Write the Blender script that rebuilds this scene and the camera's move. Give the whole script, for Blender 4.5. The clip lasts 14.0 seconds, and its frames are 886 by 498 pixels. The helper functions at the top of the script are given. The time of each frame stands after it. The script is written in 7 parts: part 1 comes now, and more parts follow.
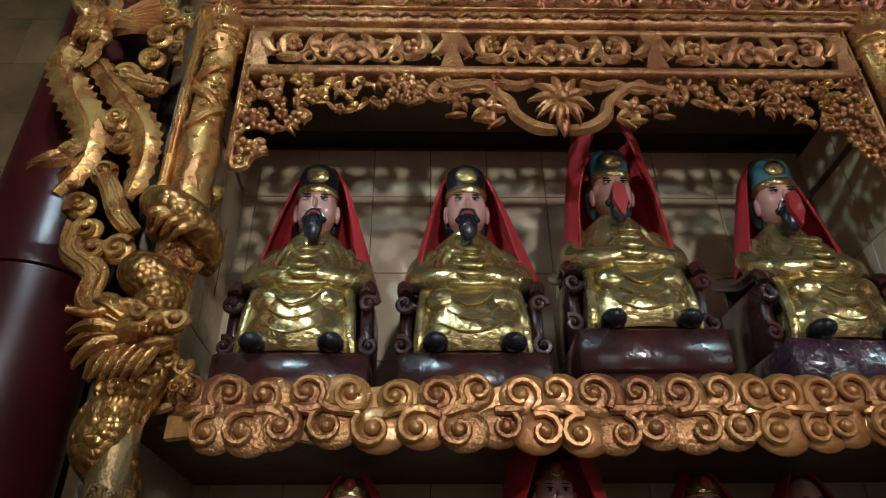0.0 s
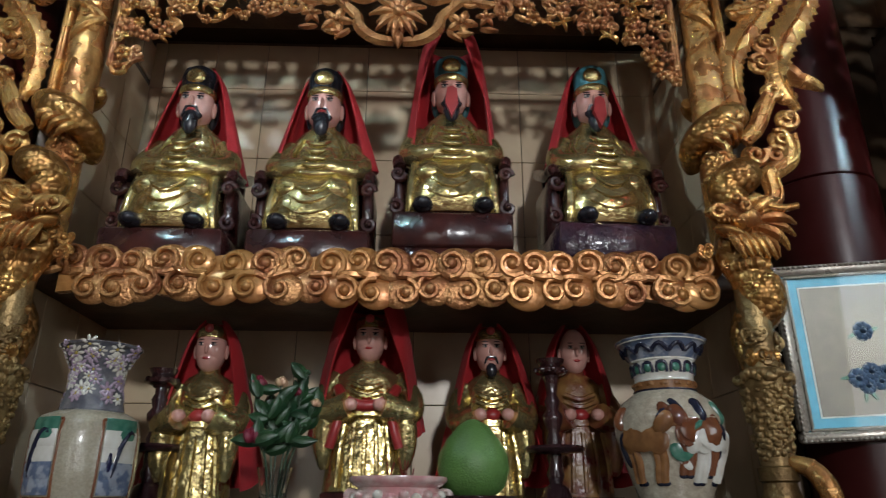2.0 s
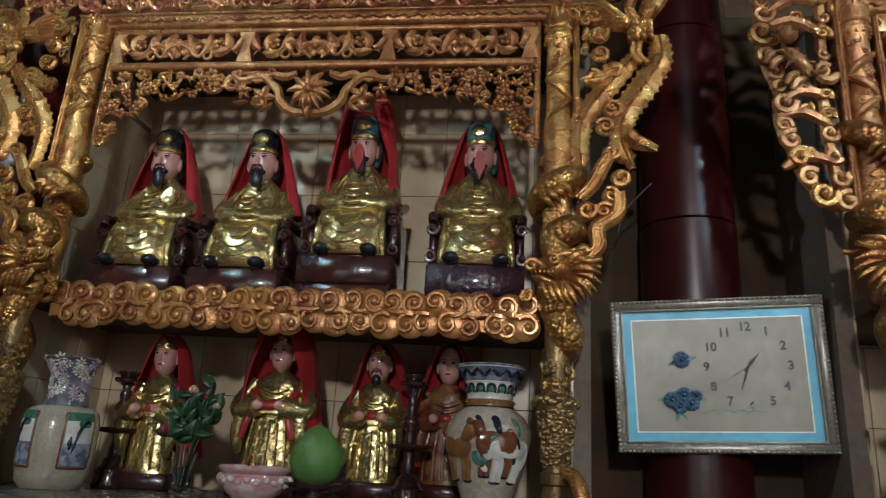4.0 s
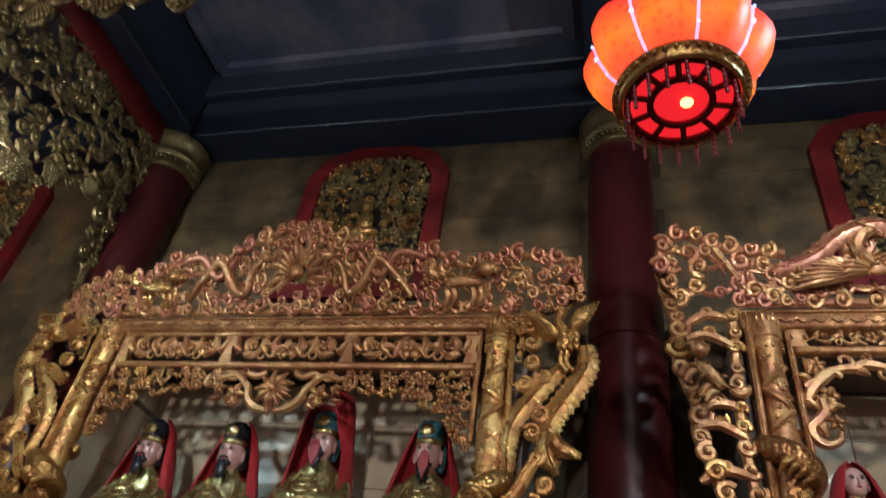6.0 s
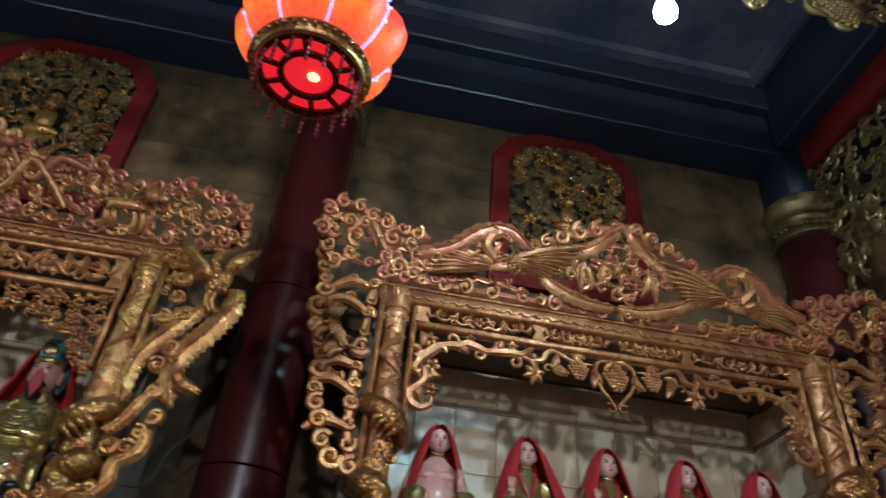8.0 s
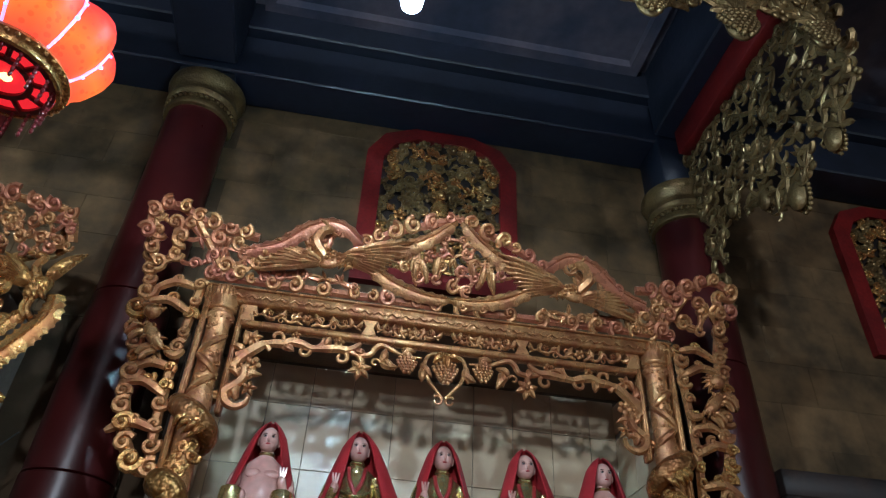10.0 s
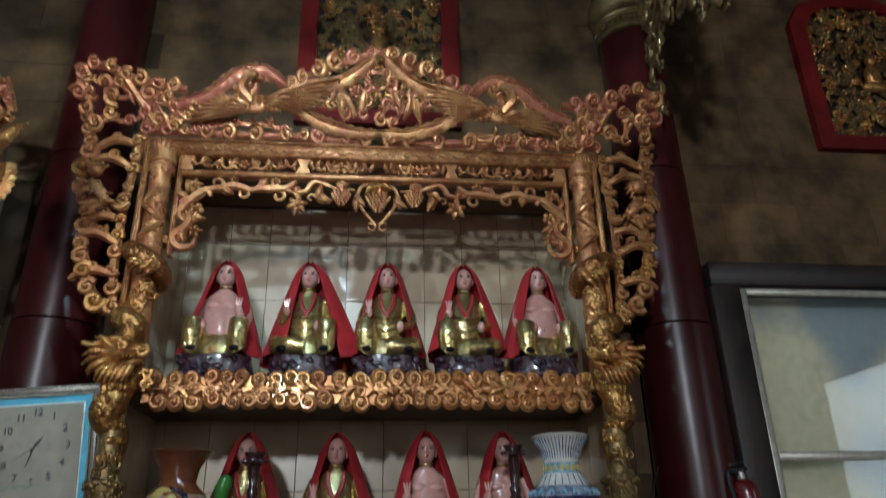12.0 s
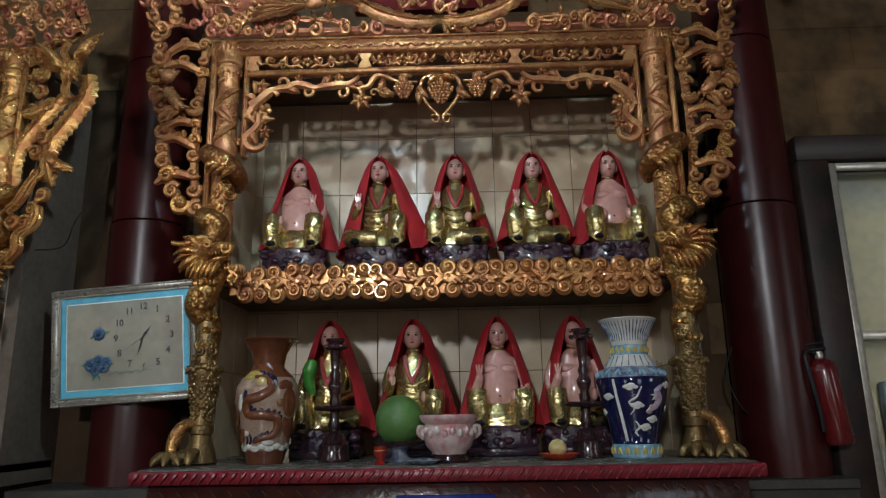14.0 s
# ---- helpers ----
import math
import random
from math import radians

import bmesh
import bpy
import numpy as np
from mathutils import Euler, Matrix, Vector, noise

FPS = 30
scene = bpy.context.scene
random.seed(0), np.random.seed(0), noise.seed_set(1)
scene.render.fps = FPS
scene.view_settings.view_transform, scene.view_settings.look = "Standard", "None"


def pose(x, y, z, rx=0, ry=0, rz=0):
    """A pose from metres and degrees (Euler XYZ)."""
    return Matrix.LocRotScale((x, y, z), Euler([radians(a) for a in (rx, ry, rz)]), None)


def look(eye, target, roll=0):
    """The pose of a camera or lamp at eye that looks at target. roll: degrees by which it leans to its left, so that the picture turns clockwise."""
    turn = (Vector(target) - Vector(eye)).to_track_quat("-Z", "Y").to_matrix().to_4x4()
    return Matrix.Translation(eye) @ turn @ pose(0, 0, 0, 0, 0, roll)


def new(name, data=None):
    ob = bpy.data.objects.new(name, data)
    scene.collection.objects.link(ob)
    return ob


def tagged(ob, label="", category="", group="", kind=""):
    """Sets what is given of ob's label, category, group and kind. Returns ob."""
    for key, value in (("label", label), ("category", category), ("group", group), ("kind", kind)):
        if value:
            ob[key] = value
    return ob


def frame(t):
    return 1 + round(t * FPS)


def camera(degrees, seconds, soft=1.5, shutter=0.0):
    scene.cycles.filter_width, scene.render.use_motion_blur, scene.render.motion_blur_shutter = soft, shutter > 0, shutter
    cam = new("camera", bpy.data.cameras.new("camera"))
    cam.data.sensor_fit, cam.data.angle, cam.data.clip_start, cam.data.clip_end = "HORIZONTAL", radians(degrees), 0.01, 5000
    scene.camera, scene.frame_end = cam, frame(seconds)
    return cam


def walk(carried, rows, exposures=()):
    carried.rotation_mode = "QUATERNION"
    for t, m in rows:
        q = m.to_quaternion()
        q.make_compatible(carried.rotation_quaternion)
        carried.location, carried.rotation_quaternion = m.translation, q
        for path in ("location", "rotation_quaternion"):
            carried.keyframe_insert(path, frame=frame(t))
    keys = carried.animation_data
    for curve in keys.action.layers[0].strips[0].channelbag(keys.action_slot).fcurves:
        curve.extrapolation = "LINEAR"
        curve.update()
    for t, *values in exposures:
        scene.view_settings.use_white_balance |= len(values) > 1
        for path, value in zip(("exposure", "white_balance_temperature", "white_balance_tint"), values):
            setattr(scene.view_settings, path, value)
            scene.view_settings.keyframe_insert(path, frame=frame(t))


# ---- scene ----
cam = camera(65.4, 14.0, soft=1.1, shutter=0.35)
PATH = [
    (0, (-0.032, 0.205, 1.193), (0.014, 1.91, 2.236), -0.6),
    (0.5, (0.044, 0.108, 1.143), (0.097, 1.857, 2.112), -0.5),
    (1, (0.154, -0.067, 1.086), (0.242, 1.784, 1.838), -0.6),
    (1.5, (0.224, -0.137, 1.072), (0.328, 1.731, 1.779), -0.4),
    (2, (0.369, -0.146, 1.08), (0.424, 1.728, 1.778), 0.2),
    (2.2, (0.45, -0.178, 1.104), (0.48, 1.706, 1.776), -0.5),
    (4.3, (1.181, -0.619, 1.185), (0.914, 1.277, 1.763), 3.8),
    (4.5, (1.267, -0.606, 1.187), (1.017, 1.265, 1.846), 3.9),
    (5, (1.424, -0.605, 1.196), (1.153, 1.177, 2.065), 6.0),
    (5.5, (1.576, -0.676, 1.224), (1.17, 0.974, 2.278), 8.4),
    (6, (1.569, -0.75, 1.265), (1.084, 0.762, 2.481), 9.1),
    (6.5, (1.49, -0.821, 1.285), (0.991, 0.608, 2.592), 8.5),
    (7, (1.501, -0.863, 1.25), (1.11, 0.622, 2.531), 9.1),
    (7.3, (1.668, -0.858, 1.196), (1.478, 0.610, 2.540), 7.7),
    (7.5, (1.703, -0.85, 1.229), (1.705, 0.656, 2.545), 5.5),
    (8, (1.89, -0.815, 1.245), (2.111, 0.785, 2.425), 5.4),
    (8.5, (2.016, -0.771, 1.259), (2.43, 0.758, 2.48), 4.0),
    (8.7, (2.095, -0.76, 1.274), (2.559, 0.731, 2.523), 2.8),
    (10.8, (2.704, -1.0, 1.272), (2.826, 0.637, 2.415), 3.2),
    (11, (2.749, -1.001, 1.274), (2.896, 0.633, 2.418), 4.0),
    (11.5, (2.831, -1.026, 1.222), (3.008, 0.637, 2.319), -0.4),
    (11.8, (2.854, -1.054, 1.191), (3.046, 0.715, 2.104), -2.1),
    (12, (2.869, -1.072, 1.17), (3.076, 0.759, 1.947), -1.2),
    (12.5, (2.937, -1.072, 1.179), (3.154, 0.821, 1.787), -2.2),
    (13, (2.953, -1.071, 1.183), (3.083, 0.843, 1.748), -2.4),
    (13.5, (2.97, -1.079, 1.184), (2.963, 0.854, 1.696), -2.4),
    (14, (2.95, -1.102, 1.182), (2.903, 0.842, 1.648), -1.0),
]
walk(cam, [(t, look(eye, target, roll)) for t, eye, target, roll in PATH], [(0.0, 0.25, 6500, 10), (2.0, 0.42, 6500, 10), (4.3, 0.05, 6450, 10), (5.5, 0.02, 6500, 10), (6.5, 0.32, 6250, 8), (7.3, -0.10, 5900, 5), (8.2, 0.12, 5750, 4), (8.7, 0.20, 5600, 3), (11.0, 0.19, 5600, 3), (12.0, 0.06, 5950, 5), (14.0, -0.03, 6350, 8)])

# ---- light ----
world = bpy.data.worlds.new("world")
scene.world = world
world.use_nodes = True
_wn = world.node_tree
_sky = _wn.nodes.new("ShaderNodeTexSky")
_sky.sky_type, _sky.sun_disc = "NISHITA", False
_sky.sun_elevation, _sky.sun_rotation = radians(50), radians(200)
_wn.links.new(_sky.outputs["Color"], _wn.nodes["Background"].inputs["Color"])
_wn.nodes["Background"].inputs["Strength"].default_value = 0.12


def lamp(name, kind, energy, color, m, size=0.05, size_y=None):
    data = bpy.data.lights.new(name, kind)
    data.energy, data.color = energy, color
    if kind == "AREA":
        data.shape, data.size, data.size_y = "RECTANGLE", size, size_y or size
    else:
        data.shadow_soft_size = size
    ob = new(name, data)
    ob.matrix_world = m
    return ob


BULB = (2.556, 0.171, 2.865)
BULB_FAR = (-0.6, 0.454, 2.787)
LANTERN = (1.706, 0.215, 2.50)
# daylight: a high opening in the middle of the far wall, a doorway to either side of it, a window in the side wall
lamp("transom_daylight", "AREA", 205, (0.95, 0.97, 1.0), pose(1.6, -6.9, 3.2, 90, 0, 0), 0.42, 0.42)
for _x in (-1.9, 5.1):
    lamp("door_daylight", "AREA", 14, (0.88, 0.95, 1.0), pose(_x, -6.9, 1.5, 90, 0, 0), 1.6, 2.6)
lamp("window_daylight", "AREA", 20, (0.88, 0.96, 1.0), pose(8.95, -3.4, 2.2, 90, 0, 90), 1.6, 1.6)

# ---- materials ----


def material(name, base, rough=0.5, metal=0.0, second=None, scale=6.0, amount=0.5, bump=0.0, bump_scale=40.0, coat=0.0, spread=0.12, rough_var=0.15, sheen=0.0, placed=False):
    """Two colours mixed by noise at two scales, with relief and uneven gloss."""
    m = bpy.data.materials.new(name)
    m.use_nodes = True
    t, n = m.node_tree, m.node_tree.nodes
    b = n["Principled BSDF"]
    co = n.new("ShaderNodeNewGeometry" if placed else "ShaderNodeTexCoord")
    where = co.outputs["Position" if placed else "Object"]
    big = n.new("ShaderNodeTexNoise")
    big.inputs["Scale"].default_value, big.inputs["Detail"].default_value = scale, 6
    t.links.new(where, big.inputs["Vector"])
    ramp = n.new("ShaderNodeValToRGB")
    ramp.color_ramp.elements[0].position, ramp.color_ramp.elements[1].position = 0.5 - spread, 0.5 + spread
    second = second or tuple(c * 0.7 for c in base)
    ramp.color_ramp.elements[0].color = (*base, 1)
    ramp.color_ramp.elements[1].color = (*[a + (c - a) * amount for a, c in zip(base, second)], 1)
    t.links.new(big.outputs["Fac"], ramp.inputs["Fac"])
    fine = n.new("ShaderNodeTexNoise")
    fine.inputs["Scale"].default_value, fine.inputs["Detail"].default_value = bump_scale, 4
    t.links.new(where, fine.inputs["Vector"])
    mul = n.new("ShaderNodeMix")
    mul.data_type, mul.blend_type = "RGBA", "OVERLAY"
    mul.inputs["Factor"].default_value = 0.35
    t.links.new(ramp.outputs["Color"], mul.inputs["A"])
    t.links.new(fine.outputs["Fac"], mul.inputs["B"])
    t.links.new(mul.outputs["Result"], b.inputs["Base Color"])
    mr = n.new("ShaderNodeMapRange")
    mr.inputs["To Min"].default_value, mr.inputs["To Max"].default_value = max(0.03, rough - rough_var), min(1, rough + rough_var)
    t.links.new(big.outputs["Fac"], mr.inputs["Value"])
    t.links.new(mr.outputs["Result"], b.inputs["Roughness"])
    b.inputs["Metallic"].default_value = metal
    b.inputs["Coat Weight"].default_value = coat
    b.inputs["Coat Roughness"].default_value = 0.08
    b.inputs["Sheen Weight"].default_value = sheen
    if bump:
        bp = n.new("ShaderNodeBump")
        bp.inputs["Strength"].default_value, bp.inputs["Distance"].default_value = 0.6, bump
        t.links.new(fine.outputs["Fac"], bp.inputs["Height"])
        t.links.new(bp.outputs["Normal"], b.inputs["Normal"])
    return m


def glowing(name, base, strength, color=None):
    m = material(name, base, 0.4)
    b = m.node_tree.nodes["Principled BSDF"]
    b.inputs["Emission Color"].default_value = (*(color or base), 1)
    b.inputs["Emission Strength"].default_value = strength
    return m


GOLD = material("aged_gold_leaf", (0.60, 0.335, 0.105), 0.26, 0.75, (0.32, 0.12, 0.04), 16, 0.9, 0.005, 130)
GOLD_DULL = material("tarnished_gold", (0.29, 0.195, 0.08), 0.36, 0.7, (0.10, 0.055, 0.02), 10, 0.8, 0.005, 90)
COPPER = material("coppery_gilt_wood", (0.50, 0.25, 0.095), 0.28, 0.6, (0.27, 0.095, 0.04), 15, 0.9, 0.005, 130)
COPPER_RED = material("reddish_gilt_wood", (0.40, 0.15, 0.07), 0.28, 0.45, (0.28, 0.08, 0.05), 9, 0.8, 0.004, 110)
ORANGE_GILT = material("orange_gilt_wood", (0.47, 0.235, 0.075), 0.30, 0.42, (0.37, 0.13, 0.04), 5, 0.9, 0.003, 60, coat=0.15)
ROBE = material("bright_gold_paint", (0.70, 0.57, 0.27), 0.17, 0.9, (0.50, 0.38, 0.15), 25, 0.8, 0.016, 26, rough_var=0.07)
SKIN = material("glazed_pink_skin", (0.55, 0.30, 0.25), 0.18, 0, (0.50, 0.22, 0.18), 20, 0.6, 0, coat=0.5)
BLACK = material("black_paint", (0.012, 0.012, 0.015), 0.22, 0, (0.03, 0.03, 0.04), 20, 0.5)
LIPS = material("red_lips", (0.40, 0.04, 0.04), 0.3)
PLINTH = material("dark_maroon_lacquer", (0.058, 0.016, 0.013), 0.22, 0, (0.024, 0.010, 0.011), 12, 0.8, 0.004, 30, coat=0.2)
ROCK = material("dark_rock_lacquer", (0.028, 0.016, 0.028), 0.2, 0, (0.06, 0.02, 0.03), 16, 0.8, 0.012, 45, coat=0.5)
CLOTH = material("red_cloth", (0.40, 0.008, 0.013), 0.7, 0, (0.27, 0.005, 0.009), 8, 0.8, 0.003, 300, sheen=0.04)
COLUMN = material("maroon_lacquer", (0.048, 0.0055, 0.005), 0.30, 0, (0.032, 0.005, 0.005), 3, 0.8, 0.002, 12, coat=0.0, rough_var=0.08)
TILE = material("beige_glazed_tile", (0.64, 0.50, 0.33), 0.29, 0, (0.55, 0.43, 0.28), 3, 0.7, 0.0006, 9, rough_var=0.05, placed=True)
GROUT = material("grey_grout", (0.16, 0.12, 0.09), 0.9)
PLASTER = material("stained_plaster", (0.062, 0.036, 0.017), 0.8, 0, (0.030, 0.019, 0.010), 2.2, 0.9, 0.006, 14)
BLOCK = material("painted_stone_block", (0.13, 0.076, 0.034), 0.66, 0, (0.045, 0.029, 0.015), 5.0, 0.95, 0.005, 18, placed=True, spread=0.16)
BEAM = material("dark_blue_beam_paint", (0.013, 0.016, 0.028), 0.45, 0, (0.007, 0.009, 0.016), 3, 0.8, 0.004, 20)
CEILING = material("smoky_ceiling_paint", (0.115, 0.095, 0.115), 0.5, 0, (0.035, 0.04, 0.065), 2.2, 0.95, 0.004, 16)
RED_PAINT = material("red_paint", (0.15, 0.008, 0.007), 0.6, 0, (0.08, 0.006, 0.006), 6, 0.7, 0.002, 60)
NICHE_WOOD = material("dark_brown_wood", (0.095, 0.046, 0.022), 0.45, 0, (0.05, 0.024, 0.012), 8, 0.8, 0.003, 60)
TABLE_TOP = material("grey_stone_top", (0.09, 0.085, 0.075), 0.25, 0, (0.14, 0.13, 0.11), 14, 0.6, 0.002, 120)
FLOOR = material("terracotta_floor", (0.22, 0.09, 0.05), 0.35, 0, (0.15, 0.07, 0.04), 4, 0.7, 0.002, 40)
HALL = material("limewashed_hall_wall", (0.42, 0.38, 0.28), 0.8, 0, (0.30, 0.26, 0.19), 1.5, 0.8, 0.004, 12)
DARKWOOD = material("black_brown_wood", (0.012, 0.008, 0.007), 0.6, 0, (0.035, 0.016, 0.01), 8, 0.7, 0.003, 50)


def piece_tones(m, low, high):
    """Lets each piece of a wall be a little lighter or darker than the next."""
    t, n = m.node_tree, m.node_tree.nodes
    b = n["Principled BSDF"]
    src = b.inputs["Base Color"].links[0].from_socket
    info, mr, mix = n.new("ShaderNodeObjectInfo"), n.new("ShaderNodeMapRange"), n.new("ShaderNodeMix")
    mr.inputs["To Min"].default_value, mr.inputs["To Max"].default_value = low, high
    t.links.new(info.outputs["Random"], mr.inputs["Value"])
    mix.data_type, mix.blend_type = "RGBA", "MULTIPLY"
    mix.inputs["Factor"].default_value = 1
    t.links.new(src, mix.inputs["A"])
    t.links.new(mr.outputs["Result"], mix.inputs["B"])
    t.links.new(mix.outputs["Result"], b.inputs["Base Color"])


COLUMN.node_tree.nodes["Principled BSDF"].inputs["Specular IOR Level"].default_value = 0.38
for _m in (PLASTER, BLOCK, RED_PAINT):
    _m.node_tree.nodes["Principled BSDF"].inputs["Specular IOR Level"].default_value = 0.2
piece_tones(BLOCK, 0.86, 1.16)
piece_tones(TILE, 0.93, 1.03)

# ---- mesh tools ----


class Shape:
    """Collects faces of several materials for one mesh."""

    def __init__(self, *mats):
        self.v, self.f, self.k, self.mats = [], [], [], list(mats)

    def slot(self, mat):
        if mat not in self.mats:
            self.mats.append(mat)
        return self.mats.index(mat)

    def loft(self, rings, mat=None, closed=True, caps=True):
        k = self.slot(mat) if mat else 0
        n, at = len(rings[0]), len(self.v)
        for r in rings:
            self.v.extend(r)
        for i in range(len(rings) - 1):
            for j in range(n if closed else n - 1):
                a, b = at + i * n + j, at + i * n + (j + 1) % n
                self.f.append((a, b, b + n, a + n))
                self.k.append(k)
        if caps and closed:
            self.f.append(tuple(range(at + n - 1, at - 1, -1)))
            self.f.append(tuple(at + (len(rings) - 1) * n + j for j in range(n)))
            self.k += [k, k]
        return self

    def lathe(self, profile, mat=None, at=(0, 0, 0), sides=20, sx=1.0, sy=1.0, caps=True):
        rings = [[(at[0] + r * sx * math.cos(a), at[1] + r * sy * math.sin(a), at[2] + z) for a in (2 * math.pi * j / sides for j in range(sides))] for r, z in profile]
        return self.loft(rings, mat, caps=caps)

    def tube(self, path, radii, mat=None, sides=6, flat=1.0, normal=(0, 1, 0)):
        """A sweep along path; flat scales the section along normal."""
        rings, nv = [], Vector(normal)
        pts = [Vector(p) for p in path]
        for i, p in enumerate(pts):
            d = (pts[min(i + 1, len(pts) - 1)] - pts[max(i - 1, 0)])
            d = d.normalized() if d.length > 1e-9 else Vector((0, 0, 1))
            u = d.cross(nv)
            u = u.normalized() if u.length > 1e-6 else Vector((1, 0, 0))
            w = u.cross(d).normalized()
            r = radii[i] if isinstance(radii, (list, tuple)) else radii
            rings.append([tuple(p + u * r * math.cos(a) + w * r * flat * math.sin(a)) for a in (2 * math.pi * j / sides for j in range(sides))])
        return self.loft(rings, mat)

    def ball(self, c, r, mat=None, seg=10, rings=7, m=None):
        rx, ry, rz = (r, r, r) if isinstance(r, (int, float)) else r
        out = []
        for i in range(rings + 1):
            t = math.pi * (i + 0.02) / (rings + 0.04)
            ring = []
            for j in range(seg):
                a = 2 * math.pi * j / seg
                p = Vector((rx * math.sin(t) * math.cos(a), ry * math.sin(t) * math.sin(a), -rz * math.cos(t)))
                if m:
                    p = m @ p
                ring.append((c[0] + p[0], c[1] + p[1], c[2] + p[2]))
            out.append(ring)
        return self.loft(out, mat)

    def box(self, lo, hi, mat=None, bevel=0.0):
        k = self.slot(mat) if mat else 0
        b = bevel
        (x0, y0, z0), (x1, y1, z1) = lo, hi
        if not b:
            at = len(self.v)
            self.v += [(x, y, z) for z in (z0, z1) for y in (y0, y1) for x in (x0, x1)]
            for q in ((0, 2, 3, 1), (4, 5, 7, 6), (0, 1, 5, 4), (1, 3, 7, 5), (3, 2, 6, 7), (2, 0, 4, 6)):
                self.f.append(tuple(at + i for i in q))
                self.k.append(k)
            return self

        def ring(d, z):
            return [(x0 + d + b, y0 + d, z), (x1 - d - b, y0 + d, z), (x1 - d, y0 + d + b, z), (x1 - d, y1 - d - b, z), (x1 - d - b, y1 - d, z), (x0 + d + b, y1 - d, z), (x0 + d, y1 - d - b, z), (x0 + d, y0 + d + b, z)]
        return self.loft([ring(b * 0.9, z0), ring(0, z0 + b), ring(0, z1 - b), ring(b * 0.9, z1)], mat)

    def slab(self, outline, y0, y1, mat=None, bevel=0.004):
        """A plate in the x-z plane with that outline (anticlockwise seen from the front) between y0 (front) and y1."""
        cx, cz = sum(p[0] for p in outline) / len(outline), sum(p[1] for p in outline) / len(outline)

        def ring(y, d):
            return [(cx + (x - cx) * (1 - d), y, cz + (z - cz) * (1 - d)) for x, z in outline]
        return self.loft([ring(y1, 0), ring(y0 + bevel, 0), ring(y0, bevel * 4)], mat)

    def mesh(self, name, smooth=True):
        me = bpy.data.meshes.new(name)
        me.from_pydata(self.v, [], self.f)
        for m in self.mats:
            me.materials.append(m)
        me.polygons.foreach_set("material_index", self.k)
        me.polygons.foreach_set("use_smooth", [smooth] * len(self.f))
        bm = bmesh.new()
        bm.from_mesh(me)
        bmesh.ops.recalc_face_normals(bm, faces=bm.faces)
        bm.to_mesh(me)
        bm.free()
        if smooth:
            me.set_sharp_from_angle(angle=radians(50))
        return me


def thing(name, shape, label, category, m=None, group="", kind="", smooth=True):
    ob = new(name, shape.mesh(name, smooth) if shape else None)
    if m:
        ob.matrix_world = m
    return tagged(ob, label, category, group, kind)


def part(name, shape, parent, label="", m=None, smooth=True, kind=""):
    ob = new(name, shape.mesh(name, smooth))
    ob.parent = parent
    if m:
        ob.matrix_basis = m
    return tagged(ob, label, kind=kind)


def spline(points, n=8):
    """A smooth line through the points."""
    out, p = [], [Vector(q) for q in points]
    for i in range(len(p) - 1):
        a, b, c, d = p[max(i - 1, 0)], p[i], p[i + 1], p[min(i + 2, len(p) - 1)]
        for j in range(n):
            t = j / n
            out.append(0.5 * ((2 * b) + (c - a) * t + (2 * a - 5 * b + 4 * c - d) * t * t + (3 * b - a - 3 * c + d) * t ** 3))
    return out + [p[-1]]

# ---- the hall ----
WALL_Y, NICHE_Y = 1.86, 1.97
ALTARS = (0.29, 2.89)
COLUMNS = (-0.995, 1.6, 4.19)


def structure(name, shape, label, category, smooth=False):
    return thing(name, shape, label, category, kind="structure", smooth=smooth)


s = Shape(FLOOR)
s.box((-6, -7.2, -0.1), (9, 2.2, 0))
structure("floor", s, "worn terracotta temple floor", "floor")
s = Shape(PLASTER)
xs = [-6] + [c + d for c in ALTARS for d in (-0.93, 0.93)] + [9]
for i in range(0, len(xs), 2):
    s.box((xs[i], WALL_Y, 0), (xs[i + 1], WALL_Y + 0.25, 4.6))
for c in ALTARS:
    s.box((c - 0.93, WALL_Y, 0), (c + 0.93, WALL_Y + 0.25, 1.0))
    s.box((c - 0.93, WALL_Y, 2.66), (c + 0.93, WALL_Y + 0.25, 4.6))
structure("wall_north", s, "stained brown plaster wall behind the altars", "wall")
s = Shape(HALL)
s.box((-6.2, -7.2, 0), (-6, 2.2, 4.8))
structure("wall_west", s, "dim limewashed side wall of the hall", "wall")
s = Shape(HALL)
for y0, y1, z0, z1 in ((-7.2, -4.2, 0, 4.8), (-2.6, 2.2, 0, 4.8), (-4.2, -2.6, 0, 1.4), (-4.2, -2.6, 3.0, 4.8)):
    s.box((9, y0, z0), (9.2, y1, z1))
structure("wall_east", s, "limewashed side wall with an open window", "wall")
s = Shape(HALL)
doors = (-1.9, 1.6, 5.1)
xs = [-6] + [c + d for c in doors for d in (-0.8, 0.8)] + [9]
for i in range(0, len(xs), 2):
    s.box((xs[i], -7.2, 0), (xs[i + 1], -7.0, 4.8))
for c in doors:
    s.box((c - 0.8, -7.2, 2.8 if c != 1.6 else 3.45), (c + 0.8, -7.0, 4.8))
s.box((0.8, -7.2, 0), (2.4, -7.0, 2.95))
s.box((0.8, -7.2, 2.95), (1.35, -7.0, 3.45))
s.box((1.85, -7.2, 2.95), (2.4, -7.0, 3.45))
structure("wall_south", s, "limewashed wall with two doorways and a transom opening", "wall")
s = Shape(CEILING)
s.box((-6, -7.2, 4.62), (9, 2.2, 4.75))
